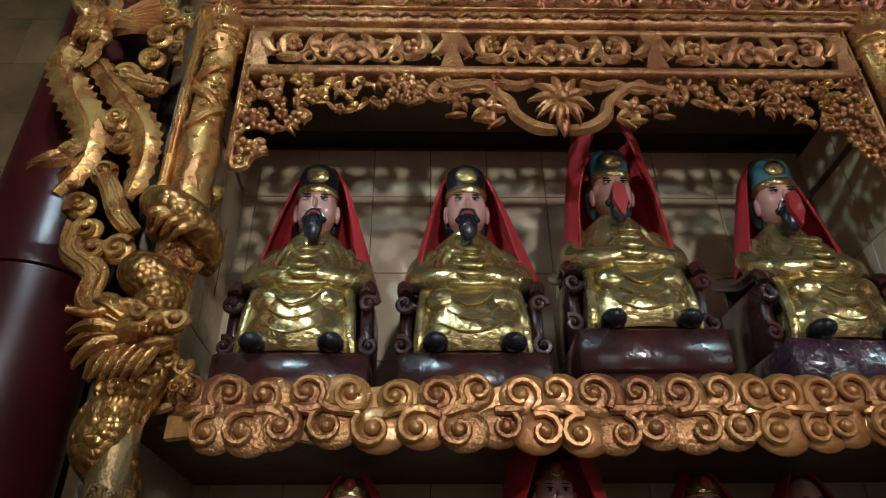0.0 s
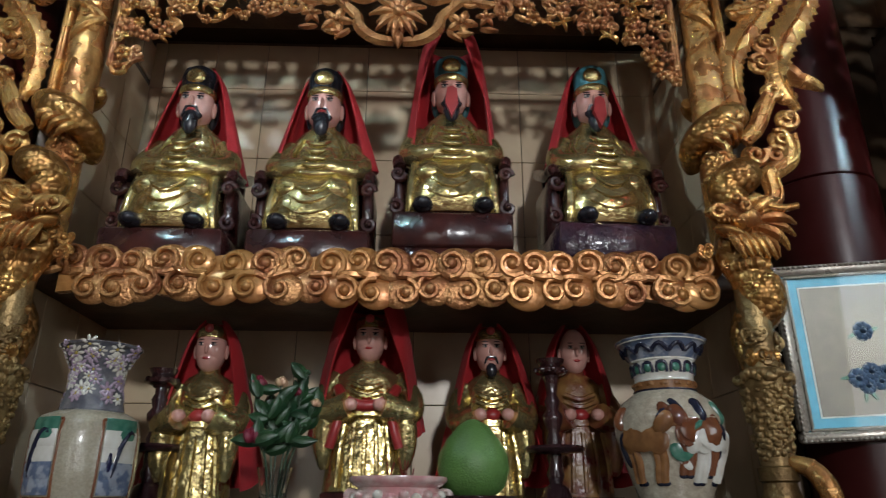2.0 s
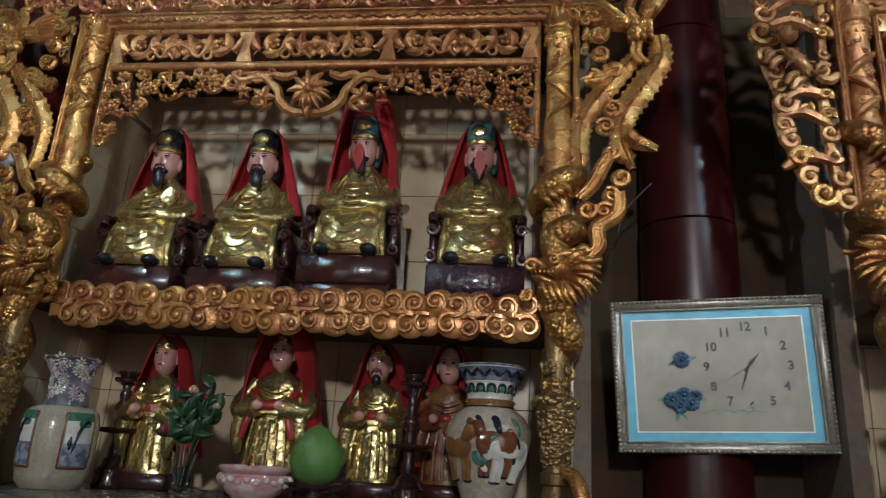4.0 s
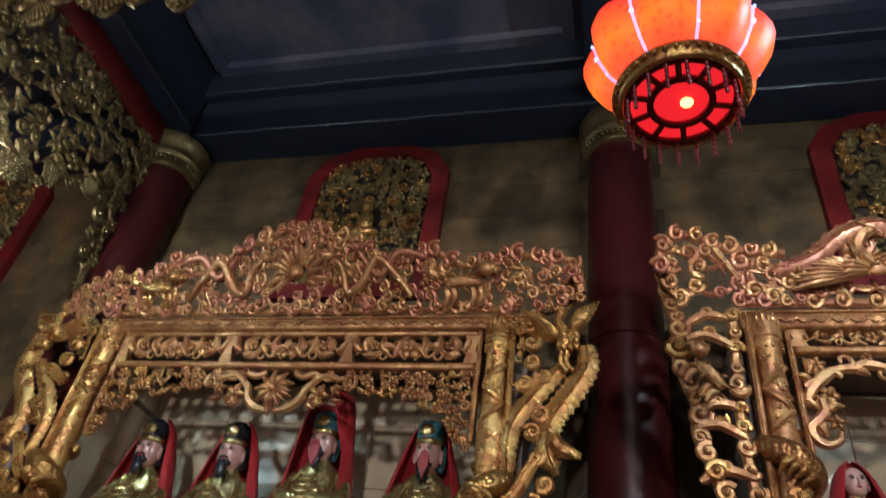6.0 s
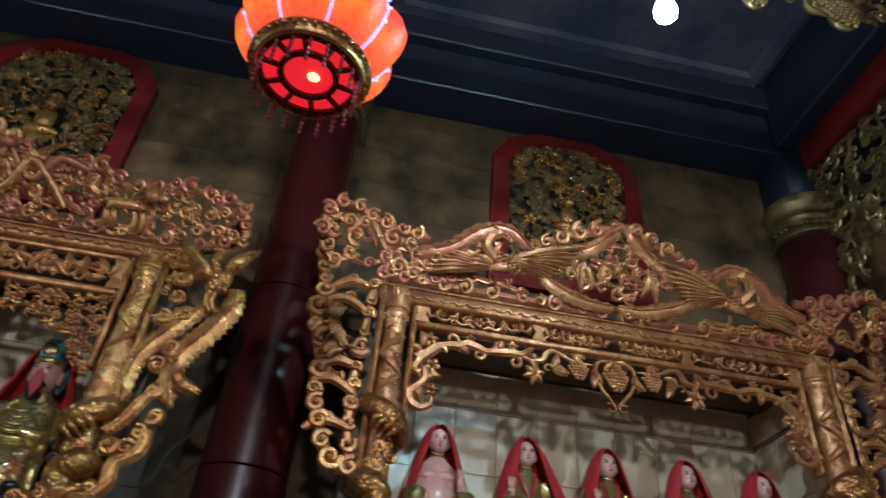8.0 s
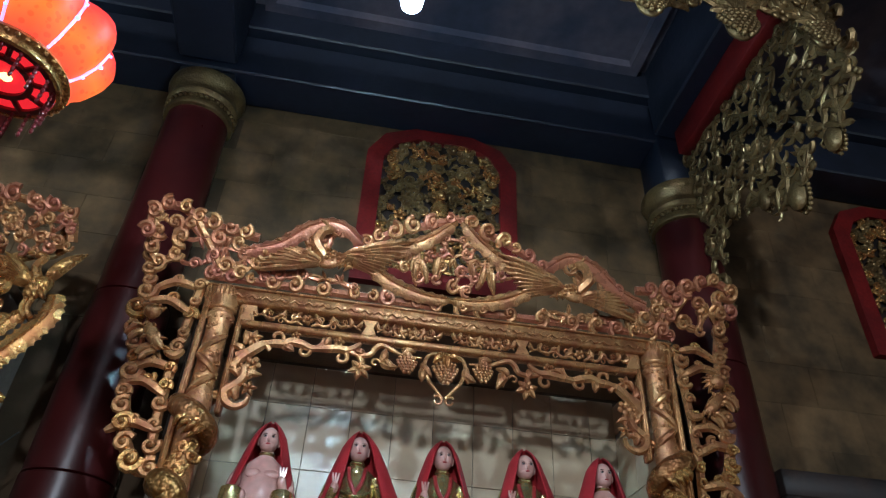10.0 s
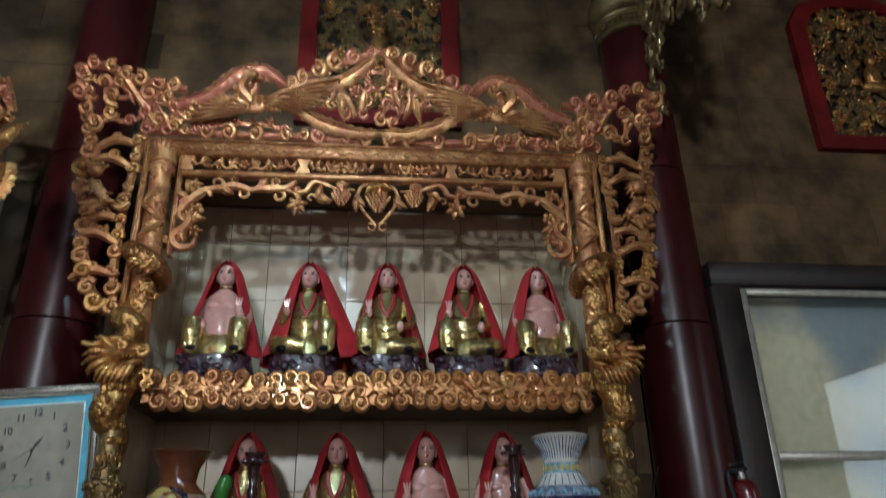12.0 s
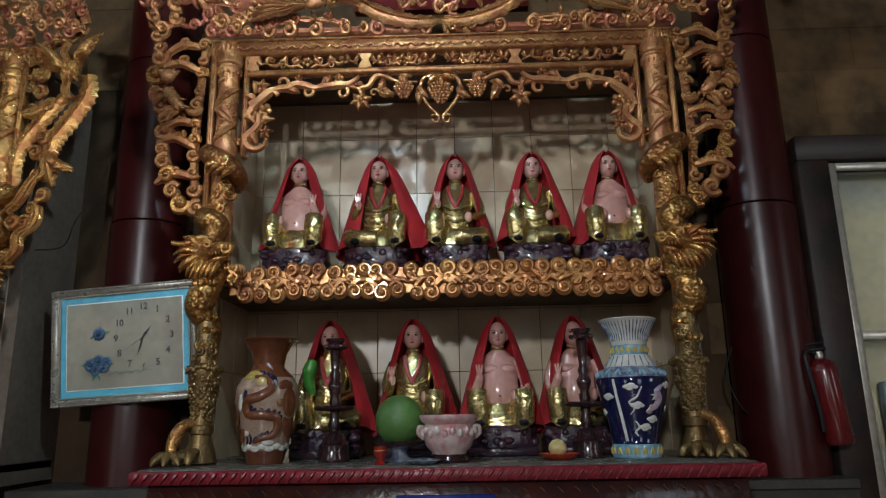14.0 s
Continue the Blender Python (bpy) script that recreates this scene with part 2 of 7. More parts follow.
for a, b in ((-6, -1.15), (-0.84, 1.45), (1.75, 4.04), (4.34, 9)):
    s.box((a + 0.06, 1.5, 4.56), (b - 0.06, 1.56, 4.62))
    s.box((a + 0.06, -0.2, 4.56), (b - 0.06, -0.14, 4.62))
    s.box((a + 0.06, -0.14, 4.56), (a + 0.12, 1.5, 4.62))
    s.box((b - 0.12, -0.14, 4.56), (b - 0.06, 1.5, 4.62))
structure("ceiling", s, "smoke-stained painted ceiling with moulded panels", "ceiling")
s = Shape(BEAM)
s.box((-6, 1.62, 4.1), (9, WALL_Y - 0.003, 4.4), bevel=0.01)
s.box((-6, 1.56, 4.4), (9, WALL_Y - 0.003, 4.62), bevel=0.01)
structure("wall_beam", s, "dark blue painted beam along the wall top", "beam")
for x in COLUMNS:
    s = Shape(BEAM)
    s.box((x - 0.15, -6.9, 4.12), (x + 0.15, 1.6, 4.62), bevel=0.012)
    structure("cross_beam", s, "dark blue painted cross beam over the column", "beam")
for x, y, zc in ((COLUMNS[0], 1.73, 3.84), (COLUMNS[1], 1.785, 3.82), (COLUMNS[2] + 0.01, 1.74, 3.55)):
    c = thing("column", None, "maroon lacquered round temple column with gilt capital", "column", pose(x, y, 0), "columns along the wall")
    s = Shape(COLUMN)
    for z0, z1, r in ((0.0, 1.995, 0.163), (1.998, 2.74, 0.158), (2.743, zc + 0.03, 0.154)):
        s.lathe([(r - 0.006, z0), (r, z0 + 0.004), (r * 0.99, z1 - 0.004), (r * 0.99 - 0.006, z1)], sides=40)
    part("shaft", s, c)
    s = Shape(GOLD_DULL)
    prof = [(0.15, 0.0), (0.17, 0.005), (0.175, 0.02), (0.166, 0.035), (0.165, 0.08), (0.18, 0.09), (0.183, 0.105), (0.172, 0.115), (0.172, 0.16), (0.19, 0.18), (0.2, 0.215), (0.198, 0.235), (0.15, 0.24)]
    s.lathe([(r, zc + z) for r, z in prof], sides=40)
    for j in range(40):
        a = 2 * math.pi * j / 40
        s.ball((0.172 * math.cos(a), 0.172 * math.sin(a), zc + 0.058), 0.011, seg=6, rings=4)
    part("capital", s, c, "tarnished gilt capital with beaded rings")
    if zc < 3.85:
        s = Shape(BEAM)
        s.box((-0.14, -0.14, zc + 0.241), (0.14, 0.1, 4.118), bevel=0.008)
        part("capital_block", s, c, "dark blue block under the beam")


# tiled niches behind the altars: each tile a piece of its own
TW, TH = 0.1805, 0.274


def tile_mesh(w, h):
    t = Shape(TILE)
    t.box((-w / 2 + 0.0012, -0.008, -h / 2 + 0.0012), (w / 2 - 0.0012, 0.0, h / 2 - 0.0012), bevel=0.0015)
    return t.mesh("tile", False)


TILE_MESHES = {}


def lay(parent, x, y, z, w, h, turn):
    key = (round(w, 4), round(h, 4))
    if key not in TILE_MESHES:
        TILE_MESHES[key] = tile_mesh(w, h)
    t = new("tile", TILE_MESHES[key])
    t.parent = parent
    t.matrix_basis = pose(x, y, z, 0, 0, turn)


def niche(c):
    for name, lo, hi in (("back", (c - 0.95, NICHE_Y, 0.95), (c + 0.95, NICHE_Y + 0.14, 2.66)), ("side", (c - 0.95, 1.50, 0.95), (c - 0.90, NICHE_Y, 2.6)), ("side", (c + 0.90, 1.50, 0.95), (c + 0.95, NICHE_Y, 2.6))):
        g = Shape(GROUT)
        g.box(lo, hi)
        w = structure("niche_wall", g, "beige glazed tiles in grey grout lining the niche", "tiled wall")
        z = 2.185 - 5 * TH
        while z < 2.62:
            h = min(TH, 2.645 - z)
            if h > 0.03:
                if name == "back":
                    x = c - 0.853 - TW
                    while x < c + 0.9:
                        x0, x1 = max(x, c - 0.898), min(x + TW, c + 0.898)
                        if x1 - x0 > 0.02:
                            lay(w, (x0 + x1) / 2, NICHE_Y, max(z, 0.96) + h / 2, x1 - x0, h, 0)
                        x += TW
                else:
                    for y0, y1 in ((NICHE_Y - 0.19, NICHE_Y - 0.01), (NICHE_Y - 0.37, NICHE_Y - 0.19), (1.50, NICHE_Y - 0.37)):
                        lay(w, lo[0] + 0.05 if lo[0] < c else hi[0] - 0.05, (y0 + y1) / 2, max(z, 0.96) + h / 2, y1 - y0, h - (0.05 if z + h > 2.6 else 0), 90 if lo[0] < c else -90)
            z += TH


for c in ALTARS:
    niche(c)

# ---- carving tools ----
rng = random.Random(7)


def scaled(name, base, dark, scale=70.0, metal=0.85):
    """Gilt with overlapping scales in relief."""
    m = material(name, base, 0.3, metal, dark, 12, 0.7)
    t, n = m.node_tree, m.node_tree.nodes
    co, vo, bp = n.new("ShaderNodeTexCoord"), n.new("ShaderNodeTexVoronoi"), n.new("ShaderNodeBump")
    vo.inputs["Scale"].default_value = scale
    bp.inputs["Strength"].default_value, bp.inputs["Distance"].default_value = 0.9, 0.006
    bp.invert = True
    t.links.new(co.outputs["Object"], vo.inputs["Vector"])
    t.links.new(vo.outputs["Distance"], bp.inputs["Height"])
    t.links.new(bp.outputs["Normal"], n["Principled BSDF"].inputs["Normal"])
    return m


SCALES = scaled("gilt_dragon_scales", (0.45, 0.25, 0.075), (0.24, 0.10, 0.03), 62)
RED_SCALES = scaled("coppery_dragon_scales", (0.40, 0.19, 0.065), (0.22, 0.075, 0.03), 62)


def flat_y(y):
    return lambda x, z: y


def scroll(s, x, z, r, turn=0.0, hand=1, plane=flat_y(0), thick=None, turns=1.35, proud=0.012, mat=None, boss=True):
    """A rolled volute with a boss in its eye."""
    th = thick or r * 0.31
    n = 15
    path, rad = [], []
    for i in range(n + 1):
        t = i / n
        rr = r * (0.24 + 0.76 * t ** 0.9) - th * 0.5
        a = turn + hand * turns * 2 * math.pi * (1 - t)
        px, pz = x + rr * math.cos(a), z + rr * math.sin(a)
        path.append((px, plane(px, pz) - proud * (1.2 - 0.8 * t), pz))
        rad.append(th * (0.6 + 0.55 * t))
    s.tube(path, rad, mat, 6, 0.95)
    if boss:
        s.ball((x, plane(x, z) - proud * 1.2, z), (th * 1.0, th * 1.1, th * 1.0), mat, 7, 5)


def stem(s, pts, r, plane=flat_y(0), mat=None, flat=0.8, n=5, taper=True, sides=6):
    line = spline([(p[0], 0, p[1]) for p in pts], n)
    k = len(line) - 1
    r, flat = r * 1.2, min(flat, 0.85)
    s.tube([(p[0], plane(p[0], p[2]) - 0.005, p[2]) for p in line], [r * (1 - 0.55 * (abs(2 * i / k - 1)) ** 3 if taper else 1) for i in range(k + 1)], mat, sides, flat)


def leaf(s, x, z, ang, length, width, plane=flat_y(0), mat=None, curl=0.25, proud=0.012):
    """A pointed leaf or feather with a rounded face."""
    rings = []
    for i in range(6):
        t = i / 5
        a = ang + curl * (t - 0.3)
        cx, cz = x + length * t * math.cos(a), z + length * t * math.sin(a)
        w = width * 0.5 * max(0.08, math.sin(math.pi * min(0.97, 0.12 + 0.86 * t)) ** 0.8)
        ux, uz = -math.sin(a), math.cos(a)
        y = plane(cx, cz) - proud * (0.6 + 0.8 * math.sin(math.pi * t))
        rings.append([(cx + ux * w, y + 0.006, cz + uz * w), (cx + ux * w * 0.45, y - w * 0.35, cz + uz * w * 0.45), (cx, y - w * 0.22, cz), (cx - ux * w * 0.45, y - w * 0.35, cz - uz * w * 0.45), (cx - ux * w, y + 0.006, cz - uz * w), (cx, y + 0.012, cz)])
    s.loft(rings, mat)


def flower(s, x, z, r, plane=flat_y(0), mat=None, petals=5, proud=0.012, turn=None):
    t0 = rng.uniform(0, 6) if turn is None else turn
    for j in range(petals):
        a = t0 + 2 * math.pi * j / petals
        px, pz = x + r * 0.62 * math.cos(a), z + r * 0.62 * math.sin(a)
        s.ball((px, plane(px, pz) - proud, pz), (r * 0.42, 0.009, r * 0.42), mat, 7, 4)
    s.ball((x, plane(x, z) - proud - 0.006, z), (r * 0.26, 0.012, r * 0.26), mat, 7, 4)


def star(s, x, z, r, plane=flat_y(0), mat=None, petals=6, turn=0.3):
    """A blossom of pointed petals round a small boss."""
    for j in range(petals):
        leaf(s, x, z, turn + 2 * math.pi * j / petals, r, r * 0.62, plane, mat, 0, 0.010)
    s.ball((x, plane(x, z) - 0.020, z), (r * 0.2, 0.008, r * 0.2), mat, 7, 4)


def horn(s, pts, r, plane=flat_y(0), mat=None, n=5, flat=0.9):
    """A tendril that swells in the middle and tapers out to a fine tip."""
    line = spline([(p[0], 0, p[1]) for p in pts], n)
    k = len(line) - 1
    s.tube([(p[0], plane(p[0], p[2]) - 0.006, p[2]) for p in line], [r * (0.35 + 0.75 * math.sin(math.pi * min(1.0, 0.22 + 0.75 * i / k))) for i in range(k + 1)], mat, 6, flat)


def hook(s, x, z, r, start, hand, plane=flat_y(0), mat=None, turns=0.8, thick=0.3):
    """A tendril end rolled up into a small open volute."""
    path, rad = [], []
    for i in range(11):
        t = i / 10
        a = start + hand * turns * 2 * math.pi * t
        rr = r * (1 - 0.62 * t)
        path.append((x + rr * math.cos(a), plane(x, z) - 0.006 - 0.004 * t, z + rr * math.sin(a)))
        rad.append(r * thick * (1 - 0.35 * t))
    s.tube(path, rad, mat, 6, 0.9)


def grapes(s, x, z, r, plane=flat_y(0), mat=None, rows=6, depth=0.5):
    """A hanging cluster, broad above and pointed below."""
    b = r / rows * 1.25
    for i in range(rows):
        w = r * (1 - (i / rows) ** 1.6) * (0.75 + 0.25 * min(1, i))
        k = max(1, int(2 * w / (b * 1.5)))
        for j in range(k + 1):
            px = x + (2 * j / k - 1) * w + rng.uniform(-1, 1) * b * 0.2
            bulge = math.sqrt(max(0.05, 1 - ((px - x) / (r * 1.05)) ** 2)) * r * depth
            s.ball((px, plane(px, z) - bulge, z - i * b * 1.55), b, mat, 6, 4)
    s.ball((x, plane(x, z) - r * 0.15, z - r * 0.7), (r * 0.75, r * 0.35, r * 0.95), mat, 8, 6)


def inside(poly, x, z):
    hit = False
    for i in range(len(poly)):
        (x0, z0), (x1, z1) = poly[i - 1], poly[i]
        if (z0 > z) != (z1 > z) and x < (x1 - x0) * (z - z0) / (z1 - z0) + x0:
            hit = not hit
    return hit


def tangle(s, poly, r, gap, plane, mats, blocks=(), bloom=0.2, leafy=0.15, keep=None, seed=1):
    """Fills an outline with volutes, flowers and leaves joined by stems, open between them."""
    g = random.Random(seed)
    xs, zs = [p[0] for p in poly], [p[1] for p in poly]
    pts, tries = [], 0
    while tries < 3000:
        tries += 1
        x, z = g.uniform(min(xs), max(xs)), g.uniform(min(zs), max(zs))
        if not inside(poly, x, z) or any((x - bx) ** 2 + (z - bz) ** 2 < br * br for bx, bz, br in blocks):
            continue
        if all((x - p) ** 2 + (z - q) ** 2 > gap * gap for p, q in pts):
            pts.append((x, z))
    for i, (x, z) in enumerate(pts):
        m = g.choice(mats)
        k = g.random()
        rr = r * g.uniform(0.75, 1.2)
        if k < bloom:
            flower(s, x, z, rr, plane, m)
        elif k < bloom + leafy:
            for _ in range(3):
                leaf(s, x, z, g.uniform(0, 6.3), rr * 1.35, rr * 0.6, plane, m)
        else:
            scroll(s, x, z, rr, g.uniform(0, 6.3), g.choice((-1, 1)), plane, mat=m, proud=g.uniform(0.006, 0.02))
        near = sorted((q for q in pts if q != (x, z)), key=lambda q: (q[0] - x) ** 2 + (q[1] - z) ** 2)[:2]
        for q in near:
            mx, mz = (x + q[0]) / 2 + g.uniform(-1, 1) * gap * 0.25, (z + q[1]) / 2 + g.uniform(-1, 1) * gap * 0.25
            stem(s, [(x, z), (mx, mz), q], r * 0.26, plane, m, n=3, sides=5)
    return pts


def ribbon(s, pts, w, plane, mat, n=9):
    """A long feather: a broad strip with a midrib and toothed edges."""
    line = spline([(p[0], 0, p[1]) for p in pts], n)
    k = len(line) - 1
    rings = []
    for i, p in enumerate(line):
        d = line[min(i + 1, k)] - line[max(i - 1, 0)]
        d = d.normalized()
        ux, uz = -d[2], d[0]
        t = i / k
        ww = w * (0.55 + 0.6 * math.sin(math.pi * min(1, 0.15 + 0.8 * t))) * (1.0 if i % 3 else 1.22) * (1 if t < 0.93 else 0.5)
        y = plane(p[0], p[2]) - 0.012
        rings.append([(p[0] + ux * a * ww, y + b, p[2] + uz * a * ww) for a, b in ((-1, 0.008), (-0.6, -0.006), (-0.12, -0.010), (0, -0.002), (0.12, -0.010), (0.6, -0.006), (1, 0.008), (0, 0.014))])
    s.loft(rings, mat)


def rolls(s, line, r, plane, mats, seed=1, vary=0.25, step=1.75):
    """A cloud border: a chain of volutes along a line, turned outwards by turns."""
    g = random.Random(seed)
    pts = spline([(p[0], 0, p[1]) for p in line], 10)
    left, last = 0.0, pts[0]
    for i in range(1, len(pts)):
        d = pts[i] - last
        left -= d.length
        last = pts[i]
        if left <= 0:
            rr = r * g.uniform(1 - vary, 1 + vary)
            a = math.atan2(d[2], d[0])
            scroll(s, pts[i][0], pts[i][2], rr, a + g.uniform(-0.8, 0.8) + 1.6, g.choice((-1, 1)), plane, rr * 0.31, mat=g.choice(mats), proud=g.uniform(0.008, 0.02))
            left = rr * step
    stem(s, line, r * 0.5, lambda x, z: plane(x, z) + 0.012, mats[0], n=8, taper=False)


def wing(s, x, z, ang, length, plane, mat, feathers=9, spread=0.9, side=1, width=0.032):
    for j in range(feathers):
        t = j / (feathers - 1)
        leaf(s, x, z, ang + side * spread * (t - 0.25), length * (1 - 0.5 * t), width, plane, mat, 0.1 * side, proud=0.016 + 0.012 * (1 - t))
    for j in range(7):
        t = j / 6
        leaf(s, x, z, ang + side * spread * (t - 0.3), length * (0.55 - 0.2 * t), width * 0.8, plane, mat, 0.1 * side, proud=0.030 + 0.004 * (j % 2))


def phoenix(s, x, z, sx, plane, mat, size=1.0):
    """A bird with a lifted wing and a feathered tail, facing the middle."""
    k = size
    s.ball((x, plane(x, z) - 0.02, z), (0.056 * k, 0.015 * k, 0.027 * k), mat, 10, 7, Matrix.Rotation(-sx * 0.45, 3, "Y"))
    for q in range(14):
        u, w = (q % 5) / 4 - 0.5, (q // 5) - 1
        leaf(s, x + u * 0.075 * k, z + w * 0.013 * k - sx * u * 0.02 * k, (0 if sx > 0 else math.pi) + sx * 0.25, 0.034 * k, 0.017 * k, plane, mat, 0.1, 0.028)
    stem(s, [(x - sx * 0.03 * k, z + 0.01 * k), (x - sx * 0.065 * k, z + 0.05 * k), (x - sx * 0.05 * k, z + 0.085 * k), (x - sx * 0.028 * k, z + 0.095 * k)], 0.016 * k, lambda a, b: plane(a, b) - 0.015, mat, 1.2, taper=False)
    hx, hz = x - sx * 0.028 * k, z + 0.097 * k
    s.ball((hx, plane(hx, hz) - 0.018, hz), (0.019 * k, 0.015 * k, 0.016 * k), mat, 8, 6)
    leaf(s, hx, hz, math.pi / 2 * (1 - sx) - sx * 0.5, 0.04 * k, 0.012 * k, plane, mat)
    leaf(s, hx, hz + 0.008 * k, math.pi / 2 + sx * 0.8, 0.04 * k, 0.014 * k, plane, mat)
    up = 0.26 if sx > 0 else math.pi - 0.26
    wing(s, x + sx * 0.01 * k, z + 0.01 * k, up, 0.27 * k, plane, mat, 10, 0.55, -sx)
    back = math.pi + 0.12 if sx > 0 else -0.12
    wing(s, x - sx * 0.03 * k, z - 0.01 * k, back, 0.23 * k, plane, mat, 8, 0.6, -sx, 0.036)


def beast(s, x, z, sx, plane, mat, size=1.0, tilt=0.0):
    """A small maned guardian beast on four legs."""
    k = size
    rot = Matrix.Rotation(-tilt, 3, "Y")

    def at(dx, dz):
        v = rot @ Vector((sx * dx * k, 0, dz * k))
        return x + v[0], z + v[2]
    px, pz = at(0, 0)
    s.ball((px, plane(px, pz) - 0.022, pz), (0.066 * k, 0.020, 0.025 * k), mat, 10, 7, rot)
    for q in range(9):
        qx, qz = at(-0.055 + 0.012 * q, 0.012 - 0.012 * (q % 3))
        leaf(s, qx, qz, math.atan2(qz - pz, qx - px) if q != 4 else 1.0, 0.03 * k, 0.015 * k, lambda u, v: plane(u, v) - 0.02, mat, 0.5, 0.012)
    for dx in (-0.055, -0.03, 0.035, 0.06):
        stem(s, [at(dx, -0.015), at(dx + 0.008, -0.045), at(dx - 0.004, -0.075)], 0.011 * k, lambda a, b: plane(a, b) - 0.012, mat, 1.1, 3)
    hx, hz = at(0.085, 0.035)
    s.ball((hx, plane(hx, hz) - 0.03, hz), (0.032 * k, 0.026, 0.03 * k), mat, 9, 7)
    hx2, hz2 = at(0.115, 0.028)
    s.ball((hx2, plane(hx2, hz2) - 0.032, hz2), (0.02 * k, 0.018, 0.016 * k), mat, 8, 6)
    for j in range(7):
        a = 0.6 + j * 0.55
        leaf(s, hx - sx * 0.008, hz, a, 0.045 * k, 0.02 * k, plane, mat, 0.4, 0.02)
    stem(s, [at(-0.07, 0.01), at(-0.105, 0.03), at(-0.1, 0.065)], 0.013 * k, lambda a, b: plane(a, b) - 0.012, mat, 1.2, 4)


def serpent(s, pts, r, plane, mat):
    """A winding small dragon with a ridge of spines and claws."""
    line = spline([(p[0], 0, p[1]) for p in pts], 7)
    k = len(line) - 1
    s.tube([(p[0], plane(p[0], p[2]) - 0.018, p[2]) for p in line], [r * (0.45 + 0.65 * math.sin(math.pi * min(1, 0.15 + 0.85 * i / k))) for i in range(k + 1)], mat, 8, 1.1)
    for i in range(1, k, 2):
        d = line[i + 1] - line[i - 1]
        a = math.atan2(d[2], d[0]) + 1.3
        leaf(s, line[i][0] + r * 0.7 * math.cos(a), line[i][2] + r * 0.7 * math.sin(a), a, r * 1.2, r * 0.7, plane, mat, 0.3, 0.02)
    e = line[-1]
    s.ball((e[0], plane(e[0], e[2]) - 0.03, e[2]), (r * 1.5, r * 1.3, r * 1.2), mat, 9, 7)
    for j in range(6):
        leaf(s, e[0], e[2], j * 1.05, r * 3, r * 0.9, plane, mat, 0.5, 0.02)


# ---- altars ----


def post_shape(sx, upper):
    """The round post with its collar, foot rings and figure in relief."""
    s = Shape(upper, GOLD)
    x = sx * 0.845
    s.lathe([(0.02, 1.66), (0.042, 1.665), (0.046, 1.8), (0.044, 2.0), (0.048, 2.2), (0.041, 2.24), (0.041, 2.50), (0.05, 2.522), (0.053, 2.53), (0.05, 2.538), (0.044, 2.542), (0.044, 2.552), (0.051, 2.556), (0.053, 2.564), (0.05, 2.572), (0.055, 2.60), (0.05, 2.635), (0.035, 2.66)], upper, (x, 1.405, 0), 18)
    g = random.Random(11 if sx > 0 else 12)
    for z, d in ((2.26, 1), (2.33, -1), (2.41, 1)):
        s.tube(spline([(x + 0.043 * math.cos(d * t - 1.57), 1.405 + 0.043 * math.sin(d * t - 1.57), z + 0.035 * t) for t in (-1.3, -0.6, 0.1, 0.8, 1.3)], 4), [0.005 + 0.009 * math.sin(math.pi * i / 16) for i in range(17)], upper, 7)
    for i in range(16):
        z, a = g.uniform(2.25, 2.49), g.uniform(-2.5, -0.6)
        px = x + 0.038 * math.cos(a)
        scroll(s, px, z, g.uniform(0.010, 0.016), a * 3, g.choice((-1, 1)), lambda u, v: 1.405 - math.sqrt(max(0.0002, 0.0412 ** 2 - (u - x) ** 2)), mat=upper, proud=0.004)
    for j in range(14):
        a = 2 * math.pi * j / 14
        s.ball((x + 0.047 * math.cos(a), 1.405 + 0.047 * math.sin(a), 2.515), 0.006, upper, 6, 4)
        leaf(s, x + 0.04 * math.cos(a), 2.60, math.pi / 2, 0.05, 0.022, lambda p, q, aa=a: 1.405 + 0.05 * math.sin(aa), upper, 0, 0.004)
    return s


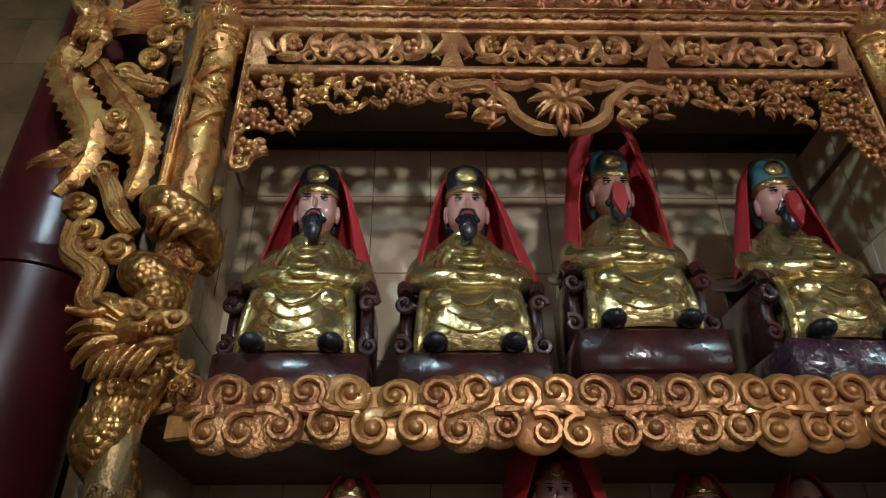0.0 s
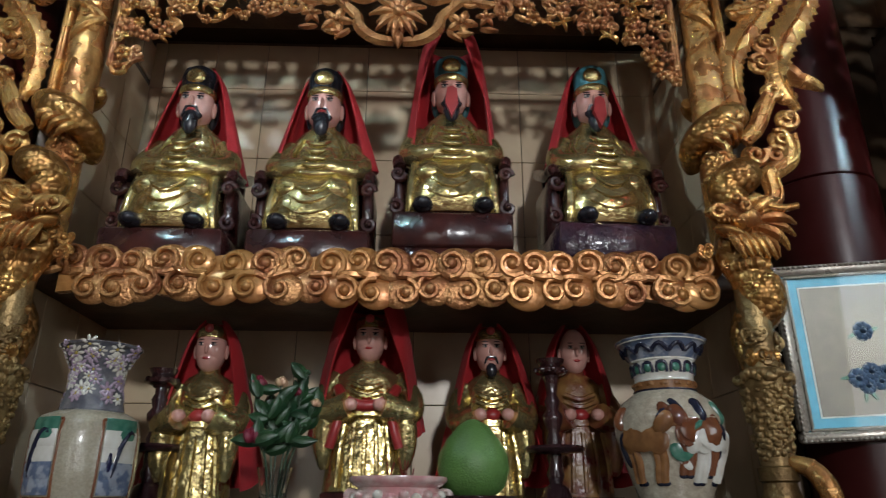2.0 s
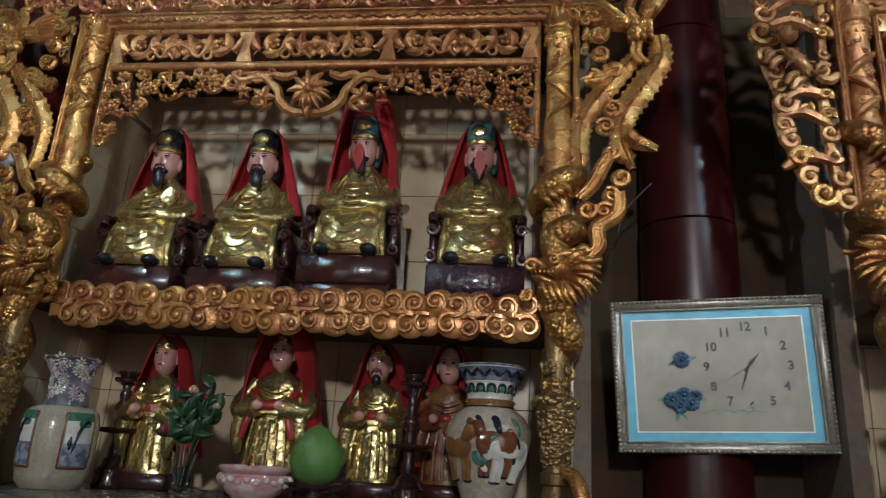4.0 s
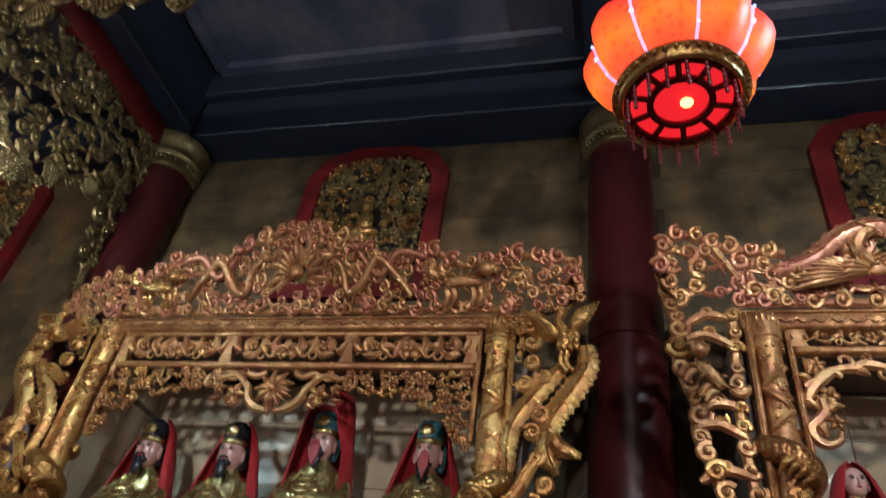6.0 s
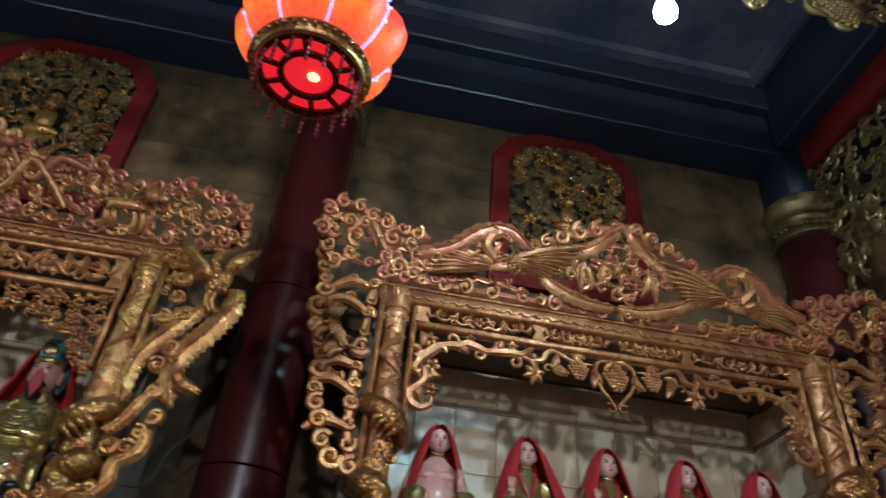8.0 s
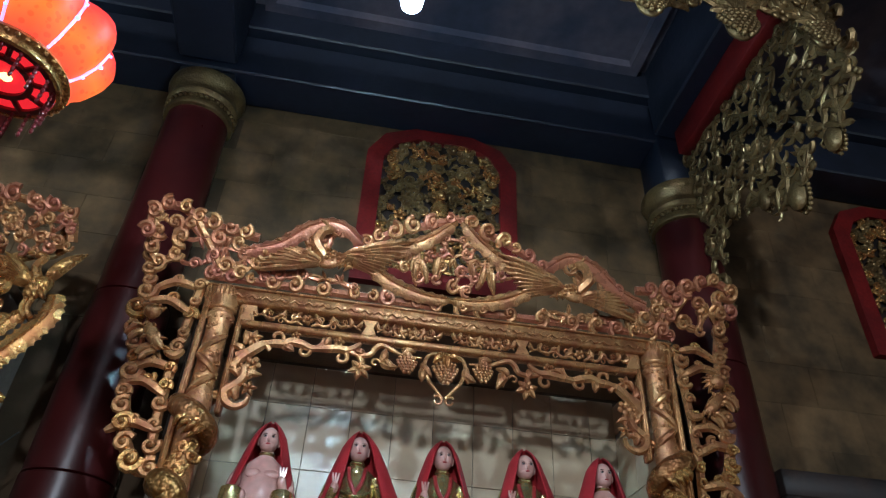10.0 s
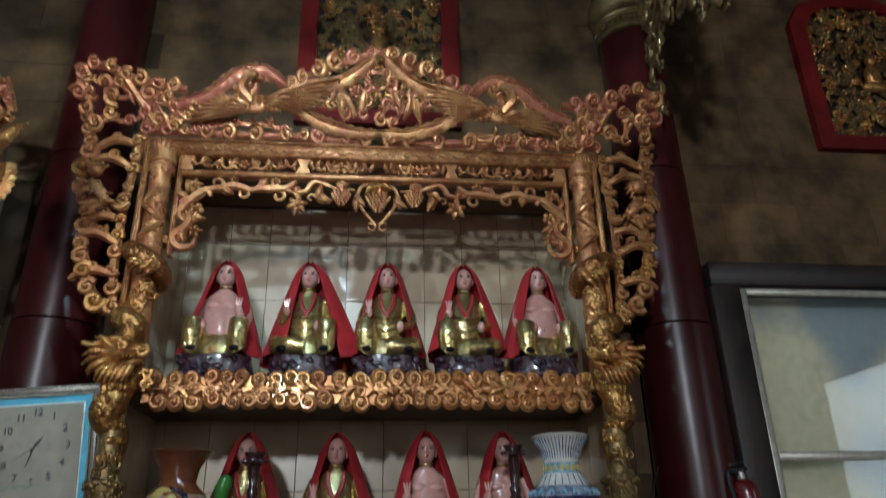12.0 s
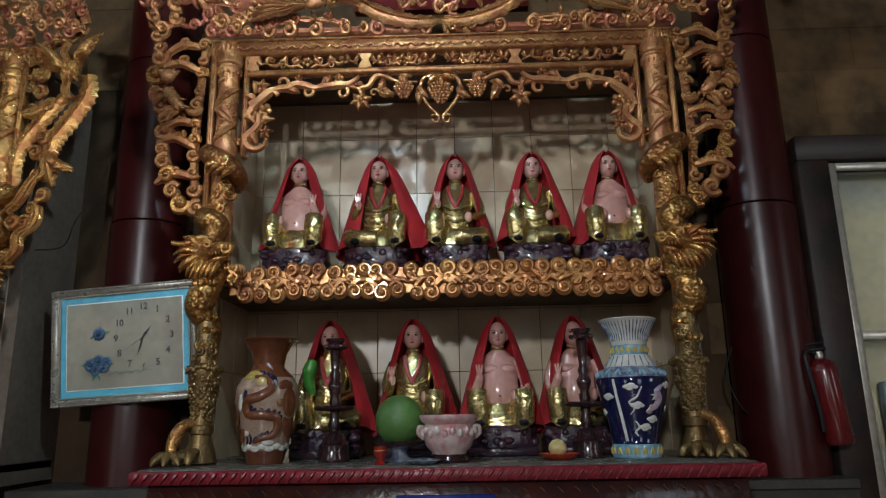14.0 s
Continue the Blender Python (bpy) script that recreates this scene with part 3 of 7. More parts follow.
def dragon_shape(sx, skin, zc, zh, hy):
    """The dragon: one fat coil round the post at zc, a neck over its front and a head at zh, its body hanging below."""
    s = Shape(SCALES, GOLD)
    x = sx * 0.845

    def wrap(a0, a1, z0, z1, rad, thick, n=16):
        path, radii = [], []
        for i in range(n + 1):
            t = i / n
            a = a0 + (a1 - a0) * t
            path.append((x + sx * rad * math.cos(a), 1.405 + rad * math.sin(a), z0 + (z1 - z0) * t))
            radii.append(thick * (0.55 + 0.5 * math.sin(math.pi * (0.08 + 0.86 * t))))
        s.tube(path, radii, skin, 14, 1.0, (0, 0, 1))
    wrap(0.7, -4.0, zc + 0.08, zc - 0.08, 0.060, 0.040, 24)
    wrap(-3.4, -6.0, zc + 0.105, zc + 0.075, 0.05, 0.026)
    # claw on the coil and relief on the shaft below it
    for k in range(4):
        a = -2.2 + 0.22 * k
        s.tube(spline([(x + sx * 0.085 * math.cos(a), 1.405 + 0.085 * math.sin(a), zc - 0.045 + 0.01 * k), (x + sx * 0.098 * math.cos(a + 0.25), 1.405 + 0.098 * math.sin(a + 0.25), zc - 0.066 + 0.012 * k), (x + sx * 0.08 * math.cos(a + 0.5), 1.405 + 0.08 * math.sin(a + 0.5), zc - 0.086 + 0.012 * k)], 4), [0.012] * 5 + [0.009, 0.007, 0.005, 0.003], GOLD, 7)
    g = random.Random(17 + int(sx))
    for i in range(20):
        z, a = g.uniform(zh + 0.14, zc - 0.09), g.uniform(-2.7, -0.4)
        scroll(s, x + 0.043 * math.cos(a), z, g.uniform(0.015, 0.026), g.uniform(0, 6), g.choice((-1, 1)), lambda u, v: 1.405 - math.sqrt(max(0.0002, 0.046 ** 2 - (u - x) ** 2)), mat=GOLD, proud=0.006)
    # neck arched over the shaft
    neck = spline([(x + sx * 0.055, 1.42, zh + 0.135), (x + sx * 0.035, 1.345, zh + 0.13), (x - sx * 0.01, hy + 0.03, zh + 0.095), (x + sx * 0.01, hy + 0.02, zh + 0.03)], 6)
    s.tube(neck, [0.036 + 0.012 * math.sin(math.pi * i / (len(neck) - 1)) for i in range(len(neck))], SCALES, 14, 1.0, (1, 0, 0))
    # hanging body
    low = spline([(x + sx * 0.005, hy + 0.04, zh), (x - sx * 0.015, hy + 0.03, zh - 0.08), (x + sx * 0.012, hy + 0.01, zh - 0.155), (x + sx * 0.025, hy + 0.015, zh - 0.21), (x - sx * 0.005, hy + 0.045, zh - 0.275), (x - sx * 0.005, 1.345, zh - 0.35), (x, 1.345, 1.34)], 6)
    n = len(low) - 1
    s.tube(low, [0.043 + 0.017 * math.exp(-((i / n - 0.45) / 0.16) ** 2) - 0.008 * (i / n) for i in range(n + 1)], SCALES, 16, 1.0, (0, 1, 0))
    # big overlapping belly scales along the outer side
    for i in range(3, n - 3, 2):
        q = low[i]
        for k in (-0.75, 0.0, 0.75):
            leaf(s, q[0] + 0.034 * math.sin(k), q[2] + 0.012 * (i % 4), -math.pi / 2, 0.034, 0.036, flat_y(q[1] - 0.044 * math.cos(k)), SCALES, 0, 0.006)
    body_ = s
    s = Shape(GOLD)
    # head, open jaws, mane and horns
    hx, hz = x - sx * 0.005, zh
    rot = Matrix.Rotation(sx * 0.35, 3, "Y")
    s.ball((hx, hy, hz), (0.056, 0.05, 0.04), GOLD, 14, 10, rot)
    s.ball((hx - sx * 0.05, hy - 0.024, hz + 0.002), (0.04, 0.034, 0.020), GOLD, 12, 8, rot)
    s.ball((hx - sx * 0.035, hy - 0.02, hz - 0.042), (0.040, 0.028, 0.013), GOLD, 10, 7, rot)
    for e in (-1, 1):
        s.ball((hx - sx * 0.018, hy - 0.022 + 0.022 * e, hz + 0.034), 0.013, GOLD, 8, 6)
        s.ball((hx - sx * 0.082, hy - 0.035 + 0.012 * e, hz + 0.006), 0.010, GOLD, 8, 6)
    for k in range(6):
        s.ball((hx - sx * (0.012 + 0.012 * k), hy - 0.050, hz - 0.022), (0.004, 0.004, 0.008), GOLD, 6, 4)
    scroll(s, hx - sx * 0.072, hz - 0.006, 0.024, 0.5, sx, flat_y(hy - 0.048), mat=GOLD)
    scroll(s, hx - sx * 0.01, hz + 0.012, 0.020, 2.0, -sx, flat_y(hy - 0.052), mat=GOLD)
    for j in range(12):
        a = 0.75 - j * 0.20
        a = a if sx > 0 else math.pi - a
        leaf(s, hx + 0.035 * math.cos(a), hz - 0.012 + 0.03 * math.sin(a), a, 0.10 - 0.004 * abs(j - 4), 0.030, flat_y(hy - 0.01 + 0.012 * (j % 3)), GOLD, -0.35 * sx, 0.02)
    for j in range(5):
        leaf(s, hx + sx * (0.03 - 0.018 * j), hz - 0.045, -math.pi / 2 + 0.25 * sx, 0.075, 0.022, flat_y(hy - 0.025), GOLD, 0.3 * sx, 0.015)
    for e in (-0.02, 0.022):
        s.tube(spline([(hx + sx * 0.005, hy + e, hz + 0.035), (hx + sx * 0.04, hy + e, hz + 0.042), (hx + sx * 0.085, hy + e * 1.5, hz + 0.018), (hx + sx * 0.13, hy + e * 2, hz + 0.022)], 5), [0.013] * 6 + [0.012] * 5 + [0.011, 0.010, 0.009, 0.008, 0.009], GOLD, 8)
    for j in range(9):
        a = g.uniform(0, 6.28)
        scroll(s, hx - sx * 0.045 + 0.04 * math.cos(a), hz - 0.085 + 0.03 * math.sin(a), 0.020, a, g.choice((-1, 1)), flat_y(hy + 0.02), mat=GOLD)
    return body_, s


def foot_shape(sx):
    """The lower post: a rough carved cone under a ring of rocks, on one clawed foot."""
    s = Shape(GOLD_DULL, GOLD)
    x, y = sx * 0.845, 1.335
    g = random.Random(3 if sx > 0 else 4)
    s.lathe([(0.052, 1.031), (0.060, 1.036), (0.050, 1.075), (0.036, 1.115), (0.035, 1.128), (0.041, 1.132), (0.042, 1.158), (0.036, 1.162), (0.034, 1.19), (0.043, 1.26), (0.053, 1.325), (0.058, 1.338), (0.055, 1.36), (0.040, 1.37), (0.037, 1.42), (0.034, 1.62)], GOLD_DULL, (x, y, 0), 18)
    for i in range(190):
        z, a = g.uniform(1.175, 1.33), g.uniform(-3.5, 0.4)
        rr = 0.030 + (z - 1.16) * 0.135
        w = g.uniform(0.004, 0.009)
        s.ball((x + rr * math.cos(a), y + rr * math.sin(a), z), (w, w, w * g.uniform(0.8, 1.5)), GOLD_DULL, 6, 4)
    for i in range(22):
        a = -3.4 + i * 0.17
        w = g.uniform(0.007, 0.013)
        s.ball((x + 0.058 * math.cos(a), y + 0.058 * math.sin(a), 1.346 + g.uniform(-0.007, 0.010)), w, GOLD_DULL, 6, 4)
    for i in range(14):
        a, z = g.uniform(-2.9, -0.2), g.uniform(1.37, 1.45)
        scroll(s, x + 0.036 * math.cos(a), z, g.uniform(0.012, 0.02), a * 5, g.choice((-1, 1)), lambda u, v: y - math.sqrt(max(0.0002, 0.039 ** 2 - (u - x) ** 2)), mat=GOLD_DULL, proud=0.005)
    # leg, knuckle and talons
    s.tube(spline([(x + sx * 0.015, 1.315, 1.17), (x + sx * 0.045, 1.285, 1.155), (x + sx * 0.062, 1.262, 1.115), (x + sx * 0.066, 1.252, 1.07), (x + sx * 0.075, 1.245, 1.05)], 5), [0.012 + 0.010 * math.sin(math.pi * min(1.0, 0.1 + i / 22)) for i in range(21)], GOLD, 9)
    for a in (-2.5, -1.7, -0.9, -0.1):
        dx, dy = sx * math.cos(a) if sx > 0 else -math.cos(a), math.sin(a)
        bx, by = x + sx * 0.07, 1.25
        s.tube(spline([(bx, by, 1.058), (bx + dx * 0.028, by + dy * 0.028, 1.062), (bx + dx * 0.05, by + dy * 0.05, 1.048), (bx + dx * 0.062, by + dy * 0.062, 1.034)], 4), [0.016, 0.016, 0.016, 0.017, 0.017, 0.015, 0.013, 0.013, 0.012, 0.009, 0.007, 0.005, 0.003], GOLD_DULL, 7)
    for a in (-2.7, -2.1, -1.5):
        s.tube(spline([(x, 1.30, 1.07), (x + 0.06 * math.cos(a), 1.30 + 0.06 * math.sin(a), 1.06), (x + 0.085 * math.cos(a), 1.30 + 0.085 * math.sin(a), 1.036)], 4), [0.018, 0.018, 0.018, 0.018, 0.017, 0.016, 0.014, 0.011, 0.007], GOLD_DULL, 7)
    return s


def strip(x0, x1, z0, z1, y, mat):
    s = Shape(mat)
    s.box((x0, y - 0.016, z0), (x1, y + 0.03, z1), bevel=0.004)
    s.box((x0 + (x1 - x0) * 0.3, y - 0.022, z0 + 0.003), (x0 + (x1 - x0) * 0.7, y - 0.01, z1 - 0.003), bevel=0.003)
    return s


def shelf_board(a, z0, z1, seed, cloudy, dy):
    """The front board of the shelf, cut into rolling volutes with round eyes."""
    g = random.Random(seed)
    h = z1 - z0
    back = Shape(ORANGE_GILT)
    n = 44
    top = [(-0.795 + 1.59 * i / n, z1 - 0.024 + 0.006 * math.sin(i * 1.9)) for i in range(n + 1)]
    bot = [(0.795 - 1.59 * i / n, z0 + 0.028 + 0.006 * math.sin(i * 1.35)) for i in range(n + 1)]
    back.loft([[(x, y, z) for x, z in bot + top] for y in (1.348, 1.327)], ORANGE_GILT)
    b = part("shelf_board", back, a, "orange gilt board cut in a cloud outline", pose(0, dy, 0))
    x, count = -0.79, 0
    while x < 0.765:
        w = min(g.uniform(0.125, 0.165), 0.795 - x)
        s = Shape(ORANGE_GILT, COPPER)
        mat = g.choice((ORANGE_GILT, ORANGE_GILT, COPPER))
        lobes = []
        for row in range(3) if cloudy else (0, 2):
            k = max(1, round(w / ((0.060, 0.072, 0.060)[row] if cloudy else 0.082)))
            for j in range(k):
                r = g.uniform(0.027, 0.035) if row != 1 else g.uniform(0.022, 0.028)
                if not cloudy:
                    r = g.uniform(0.039, 0.046)
                lx = x + w * (j + 0.5) / k + ((0.02 if cloudy else 0.038) if row == 2 and x + w < 0.75 else 0) + g.uniform(-0.008, 0.008)
                lz = (z1 - r + g.uniform(-0.006, 0.008), z0 + h * 0.5 + g.uniform(-0.012, 0.012), z0 + r + g.uniform(-0.010, 0.008))[row]
                lobes.append((lx, lz, r, row))
        g.shuffle(lobes)
        for q, (lx, lz, r, row) in enumerate(lobes):
            y = 1.322 - 0.004 * (q % 3)
            hand = 1 if (count + q) % 3 else -1
            s.ball((lx + (0 if cloudy else hand * 0.012), y + 0.004, lz), (r * (1.0 if cloudy else 1.18), 0.012, r), mat, 18, 9)
            start = (1.57 if row == 2 else -1.57) + g.uniform(-0.9, 0.9)
            hook(s, lx, lz, r * 0.84, start, hand, flat_y(y - 0.005), mat, g.uniform(0.85, 1.0), 0.22)
            s.ball((lx, y - 0.010, lz), (r * 0.34, r * 0.30, r * 0.34), mat, 10, 7)
            # the tail of the volute running into its neighbour
            ex, ez = lx + r * 0.84 * math.cos(start), lz + r * 0.84 * math.sin(start)
            horn(s, [(ex, ez), (ex - hand * 0.030 * (1 if row == 2 else -1), z0 + h * 0.52), (ex - hand * 0.055 * (1 if row == 2 else -1), z0 + h * g.uniform(0.42, 0.58))], 0.0095, flat_y(1.316), mat)
        part("cloud_scroll", s, b)
        x += w * 0.985
        count += 1
    return b


def frieze_panel(a, x0, x1, zc, hh, mat, seed, back):
    """A pierced panel: a flower between running tendrils with curled leaves."""
    g = random.Random(seed)
    plane = flat_y(1.385)
    xm, hw = (x0 + x1) / 2, (x1 - x0) / 2
    s = Shape(mat)
    flower(s, xm, zc, hh * 0.74, plane, mat, 5)
    part("frieze_flower", s, a, m=back)
    for d in (-1, 1):
        s = Shape(mat)
        horn(s, [(xm + d * hw * u, zc + hh * v) for u, v in ((0.08, -0.75), (0.2, -0.35), (0.34, -0.55), (0.5, 0.1), (0.66, -0.35), (0.84, 0.1), (1.0, -0.45))], 0.0065, plane, mat, 4)
        for u, v, an, ln in ((0.16, -0.4, 1.0, 1.5), (0.27, -0.5, 2.0, 1.4), (0.40, -0.2, 0.9, 1.3), (0.55, 0.0, 2.3, 1.1), (0.60, -0.2, -0.6, 1.0), (0.78, -0.1, 1.3, 1.2), (0.90, -0.1, 0.5, 1.2)):
            an = an + g.uniform(-0.25, 0.25)
            leaf(s, xm + d * hw * u, zc + hh * v, an if d > 0 else math.pi - an, hh * ln * 1.1, hh * 0.75, plane, mat, 0.9 * d)
        hook(s, xm + d * hw * 0.24, zc + hh * 0.35, hh * 0.5, 4.2 if d > 0 else 5.2, d, plane, mat)
        flower(s, xm + d * hw * 0.68, zc + hh * 0.3, hh * 0.42, plane, mat, 5)
        hook(s, xm + d * hw * 0.47, zc - hh * 0.5, hh * 0.42, 1.5, -d, plane, mat)
        part("frieze_scroll", s, a, m=back)


def altar(c, first):
    label = "carved gilt altar shrine with sun and dragons over a tiled niche" if first else "coppery carved altar shrine with phoenixes over a tiled niche"
    a = thing("altar_shrine", None, label, "altar", pose(c, 0.05 if first else 0.0, 0.028 if first else 0.0), "altars along the wall")
    oy, oz = (0.05, 0.028) if first else (0.0, 0.0)
    back = pose(0, 0.022, 0) if first else pose(0, 0.022, 0.008)
    main = COPPER
    mix = [COPPER, COPPER, GOLD] if first else [COPPER, COPPER, COPPER_RED]
    up = [COPPER, COPPER_RED, COPPER_RED, COPPER] if first else [COPPER_RED, COPPER, COPPER]

    def lean(x, z):
        return 1.39 - 0.5 * max(0.0, z - 2.65)
    flat = flat_y(1.385)
    for sx in (-1, 1):
        p = part("post", post_shape(sx, GOLD if first else COPPER), a, "round gilt post carved with figures")
        coil, head = dragon_shape(sx, SCALES if first else RED_SCALES, 1.985 if first else 2.135, 1.705 if first else 1.775, 1.325 if first else 1.31)
        part("coiled_dragon", coil, p, "scaly gilt dragon coiled on the post")
        part("dragon_head", head, p, "gilt dragon head with flaming mane")
        part("post_foot", foot_shape(sx), a, "tarnished gilt stump of waves and rocks with a claw", pose(0, 0, -oz))
        o = sx * 0.912
        part("outer_strip", strip(min(o, o - sx * 0.022), max(o, o - sx * 0.022), 1.95, 2.655, 1.39, GOLD if first else COPPER), a)
        o = sx * 0.785
        part("inner_strip", strip(min(o, o - sx * 0.02), max(o, o - sx * 0.02), 2.16, 2.604, 1.39, main), a, m=back)
    # rails and pierced frieze
    zs = (2.60, 2.655, 2.462, 2.575, 2.43, 2.458) if first else (2.585, 2.65, 2.525, 2.585, 2.497, 2.522)
    s = Shape(COPPER)
    s.box((-0.92, 1.352, zs[0]), (0.92, 1.42, zs[1]), bevel=0.008)
    s.box((-0.915, 1.342, zs[1] - 0.012), (0.915, 1.36, zs[1] - 0.003), bevel=0.003)
    for i in range(34):
        x = -0.87 + i * 0.0527
        stem(s, [(x, zs[0] + 0.014), (x + 0.018, zs[0] + 0.028), (x + 0.036, zs[0] + 0.016), (x + 0.05, zs[0] + 0.024)], 0.004, flat_y(1.35), COPPER, 1.0, 3)
    part("top_rail", s, a, "orange gilt rail with fine engraving", back)
    if first:
        s = Shape(main)
        s.box((-0.765, 1.366, 2.577), (0.765, 1.40, 2.597), bevel=0.004)
        part("frieze_rail", s, a, m=back)
    s = Shape(main)
    s.box((-0.765, 1.362, zs[4]), (0.765, 1.405, zs[5]), bevel=0.006)
    part("frieze_rail", s, a, m=back)
    zc, hh = (zs[2] + zs[3]) / 2, (zs[3] - zs[2]) / 2
    cut = 0.26 if first else 0.298
    for i, (x0, x1) in enumerate(((-0.765, -cut), (-cut, 0.0), (0.0, cut), (cut, 0.765)) if not first else ((-0.765, -cut), (-cut, cut), (cut, 0.765))):
        frieze_panel(a, x0 + 0.03, x1 - 0.03, zc, hh, main, 20 + i, back)
    for x in (-cut, cut, -0.75, 0.75):
        s = Shape(main)
        s.slab([(x - 0.03, zs[2] - 0.004), (x + 0.03, zs[2] - 0.004), (x + 0.014, zc), (x + 0.03, zs[3] + 0.004), (x - 0.03, zs[3] + 0.004), (x - 0.014, zc)], 1.368, 1.40)
        part("frieze_block", s, a, m=back)
    # valance below the frieze
    v = Shape(main)
    zt = zs[4]
    if first:
        poly = [(-0.765, 2.14), (-0.73, 2.14), (-0.69, 2.24), (-0.56, 2.31), (-0.3, 2.35), (0.3, 2.35), (0.56, 2.31), (0.69, 2.24), (0.73, 2.14), (0.765, 2.14), (0.765, zt - 0.01), (-0.765, zt - 0.01)]
        tangle(v, poly, 0.021, 0.030, flat, mix, [(0, 2.36, 0.15), (-0.2, 2.37, 0.07), (0.2, 2.37, 0.07)], 0.45, 0.35, seed=5)
        for j in range(18):
            leaf(v, 0, 2.335, j * math.pi / 9, 0.082 if j % 2 else 0.066, 0.026, flat_y(1.375 - 0.006 * (j % 2)), main, 0, 0.02)
        v.ball((0, 1.345, 2.335), (0.018, 0.018, 0.018), main, 10, 7)
        for d in (-1, 1):
            horn(v, [(d * u, w) for u, w in ((0.012, 2.258), (0.066, 2.268), (0.108, 2.305), (0.120, 2.35), (0.150, 2.385))], 0.017, flat, main)
            horn(v, [(d * u, w) for u, w in ((0.06, 2.415), (0.10, 2.40), (0.15, 2.41), (0.19, 2.385))], 0.014, flat, main)
            horn(v, [(d * u, w) for u, w in ((0.12, 2.34), (0.18, 2.40), (0.26, 2.39), (0.30, 2.42))], 0.014, flat, main)
            hook(v, d * 0.29, 2.375, 0.032, 1.2 if d > 0 else 1.9, -d, flat, main, 0.9, 0.32)
            hook(v, d * 0.205, 2.405, 0.024, 4.0 if d > 0 else 5.4, d, flat, main, 0.9, 0.32)
            star(v, d * 0.175, 2.325, 0.048, flat, main, 5, 1.2)
            star(v, d * 0.245, 2.345, 0.030, flat, main, 5, 0.4)
            flower(v, d * 0.36, 2.385, 0.026, flat, main)
            for u, w, an in ((0.14, 2.30, -1.2), (0.16, 2.29, -0.4), (0.23, 2.31, -0.6), (0.33, 2.36, -1.0), (0.135, 2.36, 0.8)):
                leaf(v, d * u, w, an if d > 0 else math.pi - an, 0.05, 0.022, flat, main, 0.7 * d)
        leaf(v, 0, 2.285, -math.pi / 2, 0.055, 0.03, flat_y(1.37), main, 0)
    else:
        for d in (-1, 1):
            def run(r, *pts):
                horn(v, [(d * u, w) for u, w in pts], r * 1.35, flat, main)

            def turn(an):
                return an if d < 0 else math.pi - an
            # corner spray
            star(v, d * 0.712, 2.457, 0.034, flat, main, 6)
            run(0.014, (0.757, 2.33), (0.74, 2.37), (0.70, 2.41), (0.665, 2.435), (0.645, 2.415))
            run(0.012, (0.76, 2.38), (0.72, 2.40), (0.69, 2.43), (0.66, 2.45))
            flower(v, d * 0.694, 2.352, 0.030, flat, main, 5)
            flower(v, d * 0.742, 2.338, 0.022, flat, main, 5)
            run(0.013, (0.72, 2.34), (0.715, 2.30), (0.735, 2.27), (0.765, 2.24), (0.755, 2.205), (0.725, 2.19), (0.692, 2.205), (0.685, 2.235))
            star(v, d * 0.69, 2.262, 0.030, flat, main, 5, 0.2)
            for u, w, an in ((0.715, 2.30, 0.4), (0.73, 2.30, 2.2), (0.71, 2.33, -0.7), (0.735, 2.40, 2.4), (0.74, 2.43, 1.2), (0.745, 2.225, 0.9), (0.725, 2.215, 1.8)):
                leaf(v, d * u, w, turn(an), 0.056, 0.032, flat, main, 0.7)
            # running scrolls under the rail
            run(0.013, (0.665, 2.437), (0.635, 2.445), (0.60, 2.448), (0.575, 2.46), (0.535, 2.455), (0.50, 2.443), (0.47, 2.455), (0.458, 2.49))
            hook(v, d * 0.628, 2.47, 0.026, turn(-0.6), -d, flat, main, 0.7, 0.36)
            hook(v, d * 0.525, 2.428, 0.026, turn(1.2), d, flat, main, 0.8, 0.36)
            flower(v, d * 0.562, 2.482, 0.018, flat, main, 5)
            run(0.012, (0.49, 2.445), (0.44, 2.45), (0.40, 2.455), (0.365, 2.455), (0.335, 2.475), (0.325, 2.49))
            hook(v, d * 0.388, 2.42, 0.025, turn(0.9), d, flat, main, 0.8, 0.36)
            flower(v, d * 0.403, 2.478, 0.022, flat, main, 5)
            star(v, d * 0.315, 2.385, 0.044, flat, main, 6)
            run(0.008, (0.37, 2.45), (0.325, 2.44), (0.285, 2.447), (0.268, 2.475), (0.245, 2.49), (0.205, 2.478), (0.165, 2.462), (0.09, 2.458))
            run(0.007, (0.33, 2.44), (0.315, 2.42), (0.315, 2.39))
            hook(v, d * 0.262, 2.415, 0.019, turn(0.3), -d, flat, main, 0.8, 0.3)
            for u, w, an, ln in ((0.245, 2.425, 0.9, 0.05), (0.24, 2.42, -0.5, 0.055), (0.225, 2.44, -1.2, 0.05), (0.165, 2.49, -0.5, 0.045), (0.13, 2.49, -2.6, 0.045), (0.147, 2.485, -1.57, 0.04), (0.085, 2.44, -1.3, 0.055), (0.07, 2.42, -2.2, 0.05), (0.46, 2.46, 0.7, 0.04), (0.60, 2.45, -0.9, 0.04), (0.34, 2.46, -0.6, 0.035)):
                leaf(v, d * u, w, turn(an), ln * 1.15, 0.036, flat, main, 0.5)
            grapes(v, d * 0.145, 2.448, 0.037, flat, COPPER, 6)
            run(0.0055, (0.015, 2.485), (0.062, 2.475), (0.078, 2.43), (0.06, 2.375), (0.025, 2.33), (0.005, 2.31))
            hook(v, d * 0.024, 2.295, 0.022, turn(2.2), d, flat, main, 0.85, 0.25)
        grapes(v, 0, 2.44, 0.047, flat, COPPER, 7)
